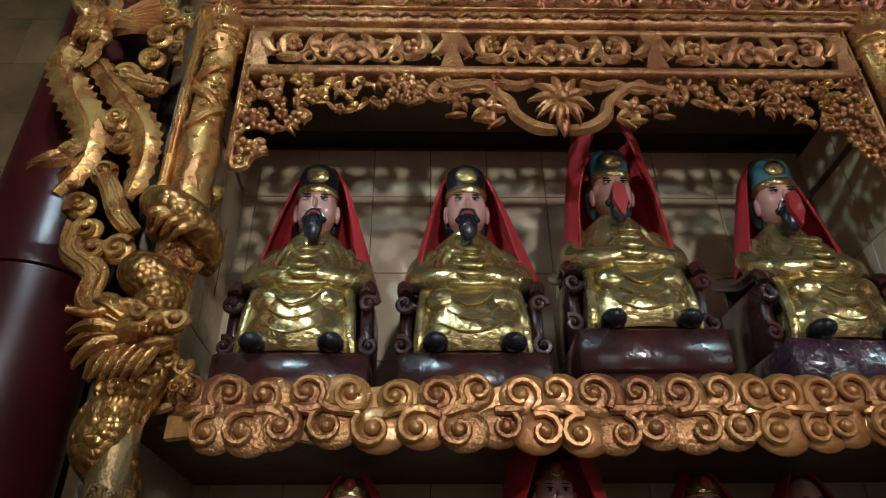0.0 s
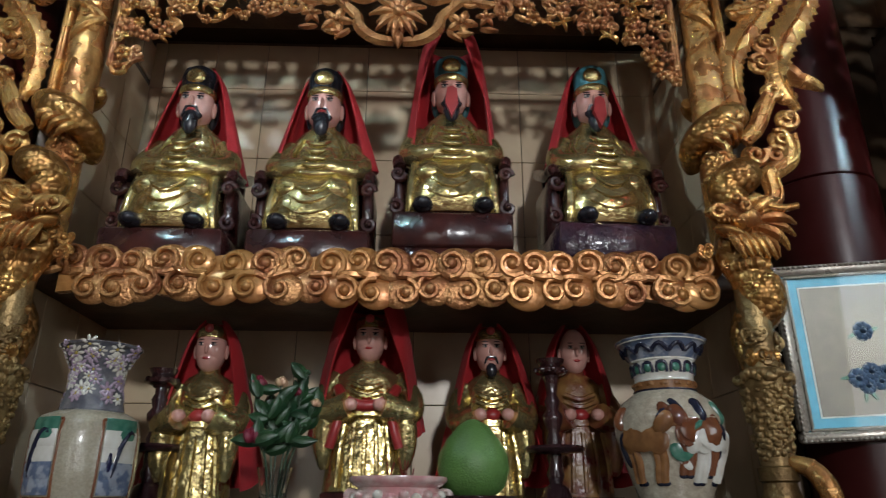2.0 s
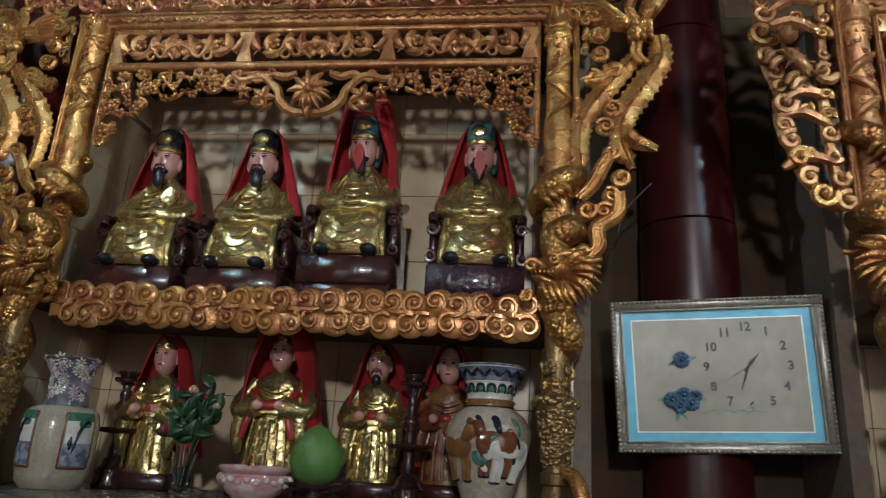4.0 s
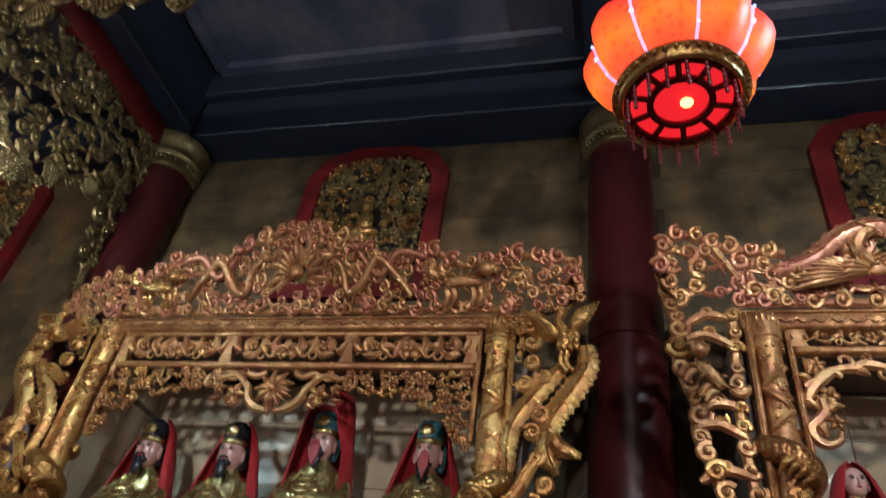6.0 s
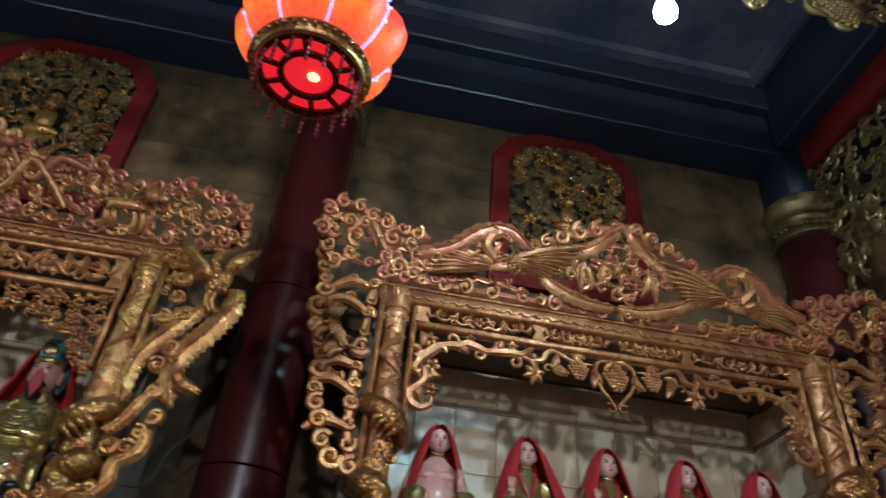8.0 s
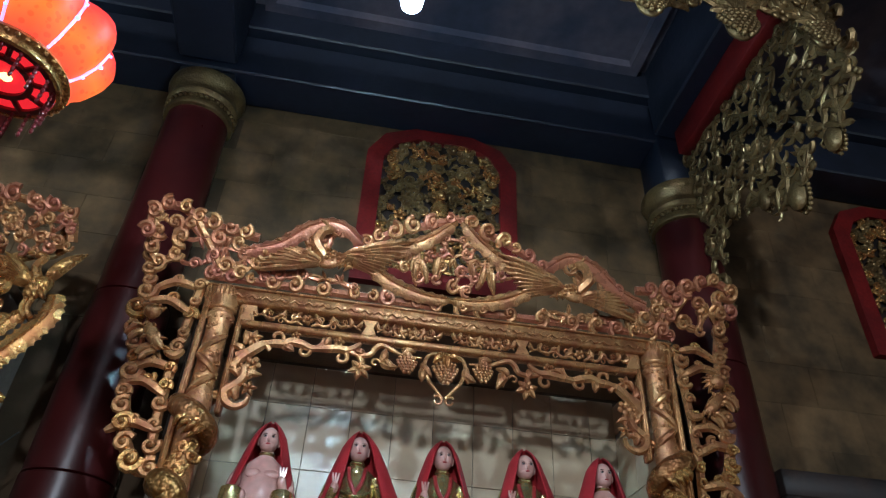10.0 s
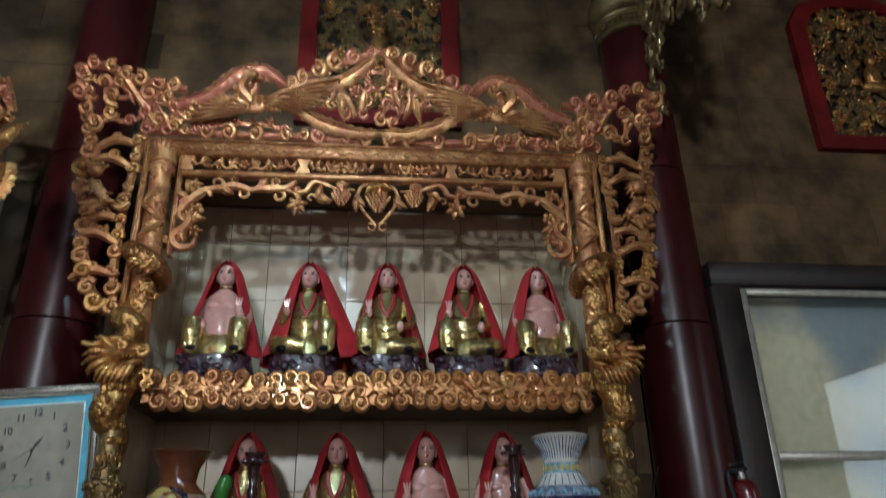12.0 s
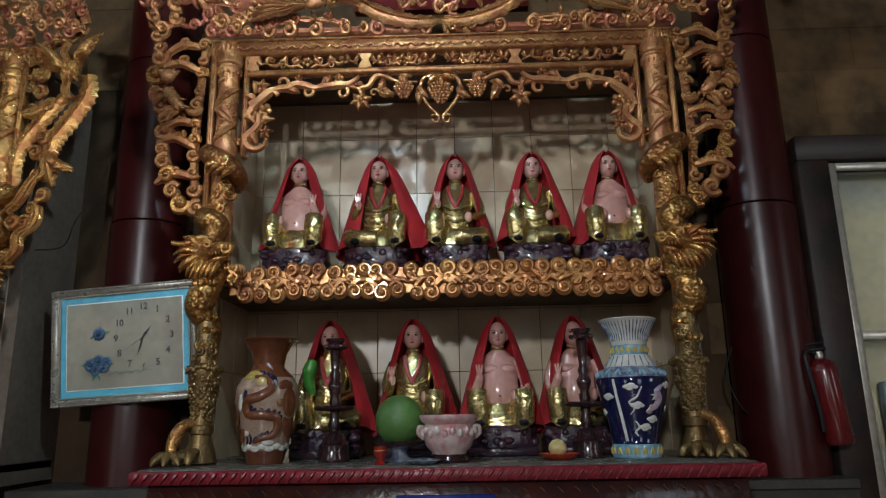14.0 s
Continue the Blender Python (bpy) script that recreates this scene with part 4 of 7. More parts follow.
        for an in (-2.65, -1.57, -0.5):
            leaf(v, 0, 2.478, an, 0.062, 0.036, flat_y(1.368), GOLD)
    part("valance", v, a, "openwork valance with a central rosette" if first else "openwork valance of vines with hanging grapes", back, kind="stuff")
    # crest
    cr = Shape(*up)
    if first:
        top = [(-1.12, 2.70), (-1.0, 2.80), (-0.86, 2.83), (-0.7, 2.82), (-0.56, 2.90), (-0.4, 2.86), (-0.27, 2.92), (-0.12, 2.98), (0.0, 3.0), (0.14, 2.97), (0.27, 2.93), (0.42, 2.86), (0.56, 2.90), (0.7, 2.84), (0.86, 2.87), (1.0, 2.86), (1.12, 2.84), (1.15, 2.74)]
        poly = [(-1.08, 2.68)] + [(x, z - 0.02) for x, z in top] + [(1.1, 2.68)]
        poly.reverse()
        tangle(cr, poly, 0.028, 0.035, lean, up, [(0, 2.81, 0.070), (-0.66, 2.77, 0.07), (0.70, 2.77, 0.08)], 0.06, 0.08, seed=9)
        rolls(cr, top, 0.034, lean, up, 3)
        rolls(cr, [(-0.9, 2.685), (0.0, 2.685), (0.92, 2.685)], 0.028, lean, up, 4, step=2.0)
        # flaming sun
        cr.ball((0, lean(0, 2.81) - 0.03, 2.81), (0.035, 0.03, 0.035), COPPER, 14, 10)
        for j in range(15):
            an = -0.5 + j * 0.297
            leaf(cr, 0.045 * math.cos(an), 2.81 + 0.045 * math.sin(an), an, 0.065 + 0.035 * (j % 2), 0.03, lean, COPPER, 0.25, 0.02)
        for d in (-1, 1):
            serpent(cr, [(d * 0.5, 2.72), (d * 0.43, 2.80), (d * 0.35, 2.86), (d * 0.29, 2.77), (d * 0.23, 2.74), (d * 0.2, 2.83), (d * 0.14, 2.87)], 0.018, lean, COPPER)
            serpent(cr, [(d * 0.55, 2.86), (d * 0.44, 2.88), (d * 0.36, 2.80), (d * 0.26, 2.90)], 0.016, lean, COPPER_RED)
        beast(cr, -0.66, 2.77, 1, lean, GOLD, 1.1)
        beast(cr, 0.70, 2.77, 1, lean, COPPER, 1.15)
    else:
        for d in (-1, 1):
            rolls(cr, [(d * x, z) for x, z in ((1.17, 2.80), (1.15, 2.89), (1.07, 2.91), (0.97, 2.87), (0.86, 2.85), (0.76, 2.84))], 0.036, lean, up, 11 + d)
            rolls(cr, [(d * 0.36, 2.87), (d * 0.24, 2.93), (d * 0.12, 2.97), (0.0, 3.01)], 0.033, lean, up, 15 + d)
            rolls(cr, [(d * 0.93, 2.69), (d * 0.6, 2.688), (d * 0.05, 2.685)], 0.031, lean, up, 17 + d, step=2.1)
            # tail ribbons of the phoenix
            ribbon(cr, [(d * 0.80, 2.78), (d * 0.68, 2.82), (d * 0.57, 2.895), (d * 0.46, 2.915), (d * 0.36, 2.85)], 0.030, lean, COPPER_RED)
            ribbon(cr, [(d * 0.40, 2.80), (d * 0.26, 2.85), (d * 0.13, 2.90), (d * 0.01, 2.985)], 0.030, lean, COPPER)
            ribbon(cr, [(d * 0.36, 2.81), (d * 0.25, 2.745), (d * 0.12, 2.71), (0, 2.705)], 0.029, lean, COPPER)
            stem(cr, [(d * 0.99, 2.86), (d * 0.90, 2.74), (d * 0.87, 2.69)], 0.013, lean, COPPER, 1.0, 5, False)
            for x, z, an, ln in ((0.2, 2.80, 1.9, 0.09), (0.10, 2.76, 1.2, 0.1), (0.15, 2.84, -1.5, 0.1), (0.06, 2.86, -1.3, 0.09), (0.27, 2.80, 0.4, 0.07), (0.55, 2.84, 1.2, 0.08), (0.52, 2.80, 2.0, 0.06)):
                leaf(cr, d * x, z, an if d > 0 else math.pi - an, ln, 0.035, lean, COPPER)
            tangle(cr, [(d * x, z) for x, z in ((0.86, 2.70), (1.14, 2.70), (1.14, 2.87), (0.98, 2.85), (0.80, 2.82), (0.72, 2.78))], 0.034, 0.055, lean, up, [], 0.0, 0.06, seed=31 + d)
        tangle(cr, [(-0.28, 2.83), (0, 2.72), (0.28, 2.83), (0, 2.95)], 0.028, 0.046, lean, up, [], 0.12, 0.2, seed=41)
        for d in (-1, 1):
            tangle(cr, [(d * x, z) for x, z in ((0.88, 2.70), (0.36, 2.695), (0.40, 2.725), (0.60, 2.735), (0.74, 2.76), (0.88, 2.79))], 0.030, 0.052, lean, up, [], 0.0, 0.08, seed=52 + d)
            tangle(cr, [(d * x, z) for x, z in ((0.78, 2.79), (0.66, 2.83), (0.57, 2.88), (0.47, 2.89), (0.50, 2.82), (0.62, 2.78))], 0.030, 0.055, lean, up, [], 0.0, 0.1, seed=45 + d)
    part("crest", cr, a, "reddish gilt crest with flaming sun, dragons and beasts" if first else "reddish gilt crest of twin phoenixes and clouds")
    if not first:
        for d in (-1, 1):
            s = Shape(COPPER)
            phoenix(s, d * 0.47, 2.775, -d, lambda x, z: lean(x, z) - 0.014, COPPER, 1.12)
            part("phoenix_carving", s, a, "coppery phoenix with spread feathers")
    # side wings
    for sx in (-1, 1):
        w = Shape(*mix)
        wm = [GOLD, GOLD, GOLD_DULL] if first else [COPPER, GOLD, COPPER]
        pl = flat_y(1.385)
        if first:
            s = Shape(GOLD)
            bx, bz = sx * 1.15, 2.535
            s.ball((bx, 1.36, bz), (0.036, 0.03, 0.058), GOLD, 12, 9, Matrix.Rotation(sx * 0.6, 3, "Y"))
            for q in range(9):
                leaf(s, bx + sx * (0.02 - 0.022 * (q % 3)), bz + 0.03 - 0.025 * (q // 3), -math.pi / 2 + sx * 0.5, 0.036, 0.024, flat_y(1.345), GOLD, 0, 0.01)
            stem(s, [(bx - sx * 0.01, bz + 0.03), (bx - sx * 0.035, bz + 0.08), (bx - sx * 0.02, bz + 0.12), (bx - sx * 0.04, bz + 0.13)], 0.014, flat_y(1.355), GOLD, 1.1, 5, False)
            s.ball((bx - sx * 0.04, 1.35, bz + 0.13), (0.02, 0.016, 0.016), GOLD, 10, 7)
            leaf(s, bx - sx * 0.05, bz + 0.13, math.pi if sx > 0 else 0.0, 0.035, 0.012, flat_y(1.35), GOLD)
            wing(s, bx + sx * 0.02, bz + 0.03, math.pi / 2 - sx * 0.45, 0.17, pl, GOLD, 9, 0.7, sx, 0.034)
            wing(s, bx - sx * 0.02, bz + 0.01, math.pi / 2 + sx * 0.95, 0.20, pl, GOLD, 9, 0.6, sx, 0.034)
            for d in (0.0, 0.02):
                stem(s, [(bx - sx * d, bz - 0.04), (bx - sx * (d + 0.005), bz - 0.09), (bx - sx * (d - 0.02), bz - 0.125)], 0.008, flat_y(1.36), GOLD, 1.0, 4, False)
            # two tail plumes, then cloud bands below them
            for pts, r in (([(1.21, 2.52), (1.215, 2.44), (1.165, 2.345), (1.10, 2.24), (1.085, 2.14), (1.12, 2.045)], 0.036), ([(1.13, 2.44), (1.05, 2.34), (0.975, 2.235), (0.955, 2.14), (0.965, 2.03)], 0.030)):
                ribbon(s, [(sx * x, z) for x, z in pts], r, pl, GOLD, 12)
            for an, ln, x, z in ((0.65, 0.11, 1.10, 2.16), (0.35, 0.10, 1.10, 2.14), (1.0, 0.09, 1.09, 2.19)):
                leaf(s, sx * x, z, -math.pi / 2 + sx * (1.5 - an), ln, 0.05, flat_y(1.378), GOLD, 0.3 * sx, 0.02)
            part("bird_carving", s, a, "gilt bird with long trailing tail feathers", pose(-0.045 if sx > 0 else 0.0, 0, 0))
            for pts, r in (([(1.03, 2.10), (1.0, 2.05), (0.97, 1.99), (0.93, 1.945)], 0.024), ([(1.05, 1.965), (1.045, 1.90), (0.985, 1.85), (0.985, 1.79), (0.945, 1.745)], 0.027), ([(1.05, 2.40), (1.0, 2.37), (0.945, 2.355)], 0.024)):
                line = spline([(sx * x, 1.37, z) for x, z in pts], 8)
                w.tube(line, [r * (0.75 + 0.25 * math.sin(3.14 * i / (len(line) - 1))) for i in range(len(line))], GOLD, 10, 0.55)
                for e in (-0.45, 0.45):
                    w.tube([(q[0] + e * r, 1.37 - r * 0.5, q[2]) for q in line], r * 0.2, GOLD, 6)
            for x, z, r, h in ((1.043, 2.395, 0.036, 1), (0.975, 2.365, 0.032, -1), (1.035, 2.255, 0.034, 1), (1.012, 2.19, 0.032, -1), (1.058, 2.015, 0.033, 1), (1.026, 1.955, 0.030, -1), (1.005, 1.905, 0.030, 1), (0.953, 1.905, 0.034, -1), (0.94, 1.77, 0.034, 1), (0.995, 2.53, 0.034, -1), (0.998, 2.455, 0.032, 1), (0.985, 2.60, 0.034, 1), (1.03, 2.10, 0.030, -1)):
                w.ball((sx * x, 1.378, z), (r, 0.012, r), GOLD, 14, 8)
                scroll(w, sx * x, z, r, z * 30, h * int(sx), flat_y(1.372), r * 0.26, 1.2, mat=GOLD)
            rolls(w, [(sx * 0.945, 2.64), (sx * 0.955, 2.55), (sx * 0.945, 2.46)], 0.022, pl, wm, 51 + sx, step=1.9)
            rolls(w, [(sx * 1.13, 2.80), (sx * 1.13, 2.72), (sx * 1.04, 2.68), (sx * 0.96, 2.64)], 0.027, pl, wm, 53 + sx)
        else:
            rolls(w, [(sx * x, z) for x, z in ((1.16, 2.82), (1.14, 2.70), (1.12, 2.60), (1.13, 2.50), (1.11, 2.40), (1.08, 2.30), (1.09, 2.22), (1.06, 2.12), (1.03, 2.03), (0.97, 1.955), (0.92, 1.96))], 0.037, pl, wm, 61 + sx, step=1.6)
            rolls(w, [(sx * x, z) for x, z in ((0.94, 2.65), (0.95, 2.5), (0.96, 2.3), (0.955, 2.1), (0.94, 1.98))], 0.030, pl, wm, 65 + sx, step=2.1)
            for z0, z1 in ((2.63, 2.60), (2.52, 2.55), (2.30, 2.27), (2.20, 2.23), (2.08, 2.06)):
                stem(w, [(sx * 0.95, z0), (sx * 1.03, (z0 + z1) / 2 + 0.03), (sx * 1.10, z1)], 0.016, pl, COPPER, 1.2)
                scroll(w, sx * 1.02, (z0 + z1) / 2 + 0.04, 0.027, z0 * 9, sx, pl, mat=rng.choice(wm))
            s = Shape(COPPER)
            beast(s, sx * 1.04, 2.40, sx, lambda x, z: 1.37, COPPER, 1.0, sx * 0.9)
            part("beast_carving", s, a, "small coppery guardian beast")
        part("side_wing", w, a, "openwork side wing of rolling clouds", pose(-0.02 if first and sx > 0 else 0.0, 0, 0))
    # shelf and its front board
    z0, z1 = (1.496, 1.644) if first else (1.594, 1.738)
    zt = (1.6305 if first else 1.6905) - oz
    s = Shape(NICHE_WOOD)
    s.box((-0.893, 1.425, zt - 0.045), (0.893, NICHE_Y - 0.009 - oy, zt), bevel=0.004)
    part("shelf", s, a, "dark wooden shelf")
    shelf_board(a, z0, z1, 71 if first else 72, not first, 0.075)
    s = Shape(NICHE_WOOD)
    s.box((-0.93, 1.445, 2.605), (0.93, WALL_Y - 0.002 - oy, 2.645), bevel=0.004)
    part("canopy_board", s, a, "plain dark wooden board over the niche")
    return a


for c in ALTARS:
    altar(c, c == ALTARS[0])

# ---- statues and their veils ----
TEAL = material("teal_paint", (0.05, 0.16, 0.18), 0.3)
GREEN = material("green_glaze", (0.05, 0.20, 0.03), 0.25)
RED_SCARF = material("red_lacquer_scarf", (0.34, 0.03, 0.03), 0.35, 0, (0.24, 0.02, 0.02), 20, 0.6)
DARK_ROBE = material("dark_red_robe_paint", (0.12, 0.015, 0.015), 0.3, 0, (0.25, 0.14, 0.04), 18, 0.8, 0.004, 60)


WHITE_EYE = material("white_eye_glaze", (0.34, 0.27, 0.24), 0.15, 0, coat=0.4)


def oval(cx, cy, z, rx, ry, n=22, folds=0.0, k=9, ph=0.0, sq=1.0):
    out = []
    for j in range(n):
        a = 2 * math.pi * j / n
        f = 1 + folds * math.sin(k * a + ph)
        ca, sa = math.cos(a), math.sin(a)
        ca, sa = math.copysign(abs(ca) ** sq, ca), math.copysign(abs(sa) ** sq, sa)
        out.append((cx + rx * f * ca, cy + ry * f * sa, z))
    return out


def body(s, rows, mat, folds=0.03, k=9, sq=0.85):
    s.loft([oval(cx, cy, z, rx, ry, 26, folds * min(1, i * 0.5), k, z * 30, sq) for i, (z, cx, cy, rx, ry) in enumerate(rows)], mat)


def face(s, x, y, z, k=1.0, turn=0.0, skin=None, beard=False, tall=1.0):
    """A plain glazed head: egg, nose, ears, brows, eyes and lips."""
    skin = skin or SKIN
    m = Matrix.Rotation(turn, 3, "Z")

    def at(dx, dy, dz):
        v = m @ Vector((dx * k, dy * k, dz * k * tall))
        return x + v[0], y + v[1], z + v[2]
    s.ball((x, y, z), (0.037 * k, 0.04 * k, 0.05 * k * tall), skin, 18, 14, m)
    s.ball(at(0, -0.008, -0.022), (0.029 * k, 0.030 * k, 0.026 * k * tall), skin, 14, 9, m)
    s.ball(at(0, -0.041, -0.006), (0.0055 * k, 0.008 * k, 0.012 * k), skin, 8, 6, m)
    for d in (-1, 1):
        s.ball(at(d * 0.037, 0.002, -0.006), (0.006 * k, 0.010 * k, 0.018 * k), skin, 8, 6, m)
        s.ball(at(d * 0.0145, -0.0362, 0.0035), (0.0075 * k, 0.004 * k, 0.0034 * k), WHITE_EYE, 8, 5, m)
        s.ball(at(d * 0.0140, -0.0375, 0.0040), (0.0036 * k, 0.0036 * k, 0.0032 * k), BLACK, 8, 5, m)
        s.ball(at(d * 0.0145, -0.0368, 0.0072), (0.0085 * k, 0.0042 * k, 0.0013 * k), BLACK, 8, 5, m)
        s.ball(at(d * 0.015, -0.036, 0.0135), (0.009 * k, 0.003 * k, 0.0012 * k), BLACK, 8, 5, m)
    s.ball(at(0, -0.038, -0.0235), (0.009 * k, 0.004 * k, 0.0035 * k), LIPS, 8, 5, m)
    if beard:
        for d in (-1, 1):
            s.tube([at(0, -0.039, -0.018), at(d * 0.010, -0.039, -0.019), at(d * 0.017, -0.035, -0.032)], [0.003 * k, 0.0032 * k, 0.002 * k], BLACK, 6)
    return at


def official(hat, beard, turn=0.0, plinth=None):
    """A seated official in a gold robe on a dark chair and plinth."""
    plinth = plinth or PLINTH
    s = Shape(ROBE, SKIN, BLACK, plinth, hat)
    s.box((-0.15, -0.14, 0.0), (0.15, 0.12, 0.088), plinth, 0.006)
    for d in (-1, 1):
        s.box((min(d * 0.124, d * 0.150), -0.075, 0.085), (max(d * 0.124, d * 0.150), 0.11, 0.235), PLINTH, 0.007)
        s.tube(spline([(d * 0.138, -0.092, 0.225), (d * 0.142, -0.075, 0.250), (d * 0.142, 0.0, 0.262), (d * 0.138, 0.11, 0.315)], 5), 0.016, PLINTH, 8)
        scroll(s, d * 0.14, 0.205, 0.022, 0, d, flat_y(-0.088), mat=PLINTH)
        scroll(s, d * 0.145, 0.12, 0.024, 2, d, flat_y(-0.075), mat=PLINTH)
    s.box((-0.13, 0.085, 0.08), (0.13, 0.11, 0.33), PLINTH, 0.008)
    body(s, [(0.092, 0, -0.045, 0.116, 0.092), (0.108, 0, -0.05, 0.123, 0.10), (0.15, 0, -0.05, 0.117, 0.098), (0.20, 0, -0.047, 0.106, 0.092), (0.235, 0, -0.034, 0.098, 0.08), (0.258, 0, -0.008, 0.091, 0.066), (0.30, 0, 0.010, 0.088, 0.056), (0.345, 0, 0.016, 0.091, 0.053), (0.378, 0, 0.018, 0.084, 0.048), (0.400, 0, 0.014, 0.062, 0.042), (0.418, 0, 0.01, 0.038, 0.036), (0.45, 0, 0.005, 0.028, 0.028)], ROBE, 0.014, 9)
    for d in (-1, 1):
        # arms folded into one broad sleeve, hems and boots
        s.tube(spline([(d * 0.078, 0.012, 0.366), (d * 0.104, -0.004, 0.322), (d * 0.107, -0.036, 0.282), (d * 0.072, -0.080, 0.264), (d * 0.02, -0.096, 0.270)], 5), [0.022 + 0.013 * math.sin(math.pi * min(1.0, 0.1 + i / 22)) for i in range(21)], ROBE, 12)
        s.tube(spline([(d * 0.092, -0.062, 0.252), (d * 0.102, -0.092, 0.19), (d * 0.108, -0.104, 0.13), (d * 0.112, -0.098, 0.098)], 5), [0.017 - 0.0005 * i for i in range(16)], ROBE, 8)
        s.ball((d * 0.076, -0.138, 0.104), (0.027, 0.040, 0.019), BLACK, 12, 8)
        s.ball((d * 0.056, -0.108, 0.200), (0.042, 0.030, 0.034), ROBE, 14, 9)
        for q in range(3):
            s.tube(spline([(d * (0.050 + 0.013 * q), -0.026 + 0.008 * q, 0.380 - 0.012 * q), (d * (0.072 + 0.011 * q), -0.044, 0.330 - 0.012 * q), (d * (0.066 + 0.012 * q), -0.082, 0.288 - 0.010 * q)], 5), 0.0055, ROBE, 7)
    s.ball((0, -0.078, 0.290), (0.056, 0.030, 0.046), ROBE, 16, 10)
    for q in range(4):
        z, w = 0.338 - q * 0.022, 0.030 + 0.005 * q
        s.tube(spline([(-w, -0.070 - 0.007 * q, z + 0.012), (-w * 0.55, -0.094 - 0.007 * q, z - 0.006), (0, -0.104 - 0.006 * q, z - 0.013), (w * 0.55, -0.094 - 0.007 * q, z - 0.006), (w, -0.070 - 0.007 * q, z + 0.012)], 5), [0.0045 + 0.0042 * math.sin(math.pi * i / 20) for i in range(21)], ROBE, 8)
    s.tube(spline([(-0.062, -0.088, 0.262), (-0.035, -0.110, 0.245), (0, -0.116, 0.240), (0.035, -0.110, 0.245), (0.062, -0.088, 0.262)], 5), 0.0095, ROBE, 9)
    for q in range(3):
        z, w = 0.205 - 0.030 * q, 0.045 + 0.010 * q
        s.tube(spline([(-w, -0.140, z), (-w * 0.3, -0.149, z - 0.022), (w * 0.45, -0.147, z - 0.014), (w, -0.138, z + 0.008)], 6), [0.0015 + 0.0022 * math.sin(math.pi * i / 18) for i in range(19)], ROBE, 7)
    at = face(s, 0, -0.014, 0.474, 1.30, turn, beard=True)
    s.ball(at(0, -0.034, -0.05), (0.022, 0.017, 0.036), BLACK, 12, 9)
    s.ball(at(0, -0.029, -0.034), (0.030, 0.016, 0.013), BLACK, 12, 7)
    c = at(0, 0, 0)
    s.lathe([(0.048, 0.030), (0.050, 0.040), (0.048, 0.058), (0.050, 0.080), (0.045, 0.100), (0.028, 0.114), (0.006, 0.119)], hat, (c[0], c[1], c[2]), 18, 1.0, 1.05)
    s.lathe([(0.047, 0.024), (0.0515, 0.030), (0.0515, 0.042), (0.047, 0.046)], ROBE, c, 18, 1.0, 1.06)
    s.ball(at(0, -0.036, 0.054), (0.027, 0.010, 0.024), ROBE, 12, 8)
    for d in (-1, 1):
        s.ball(at(d * 0.03, 0.028, 0.0), (0.018, 0.02, 0.05), hat, 8, 6)
    return s


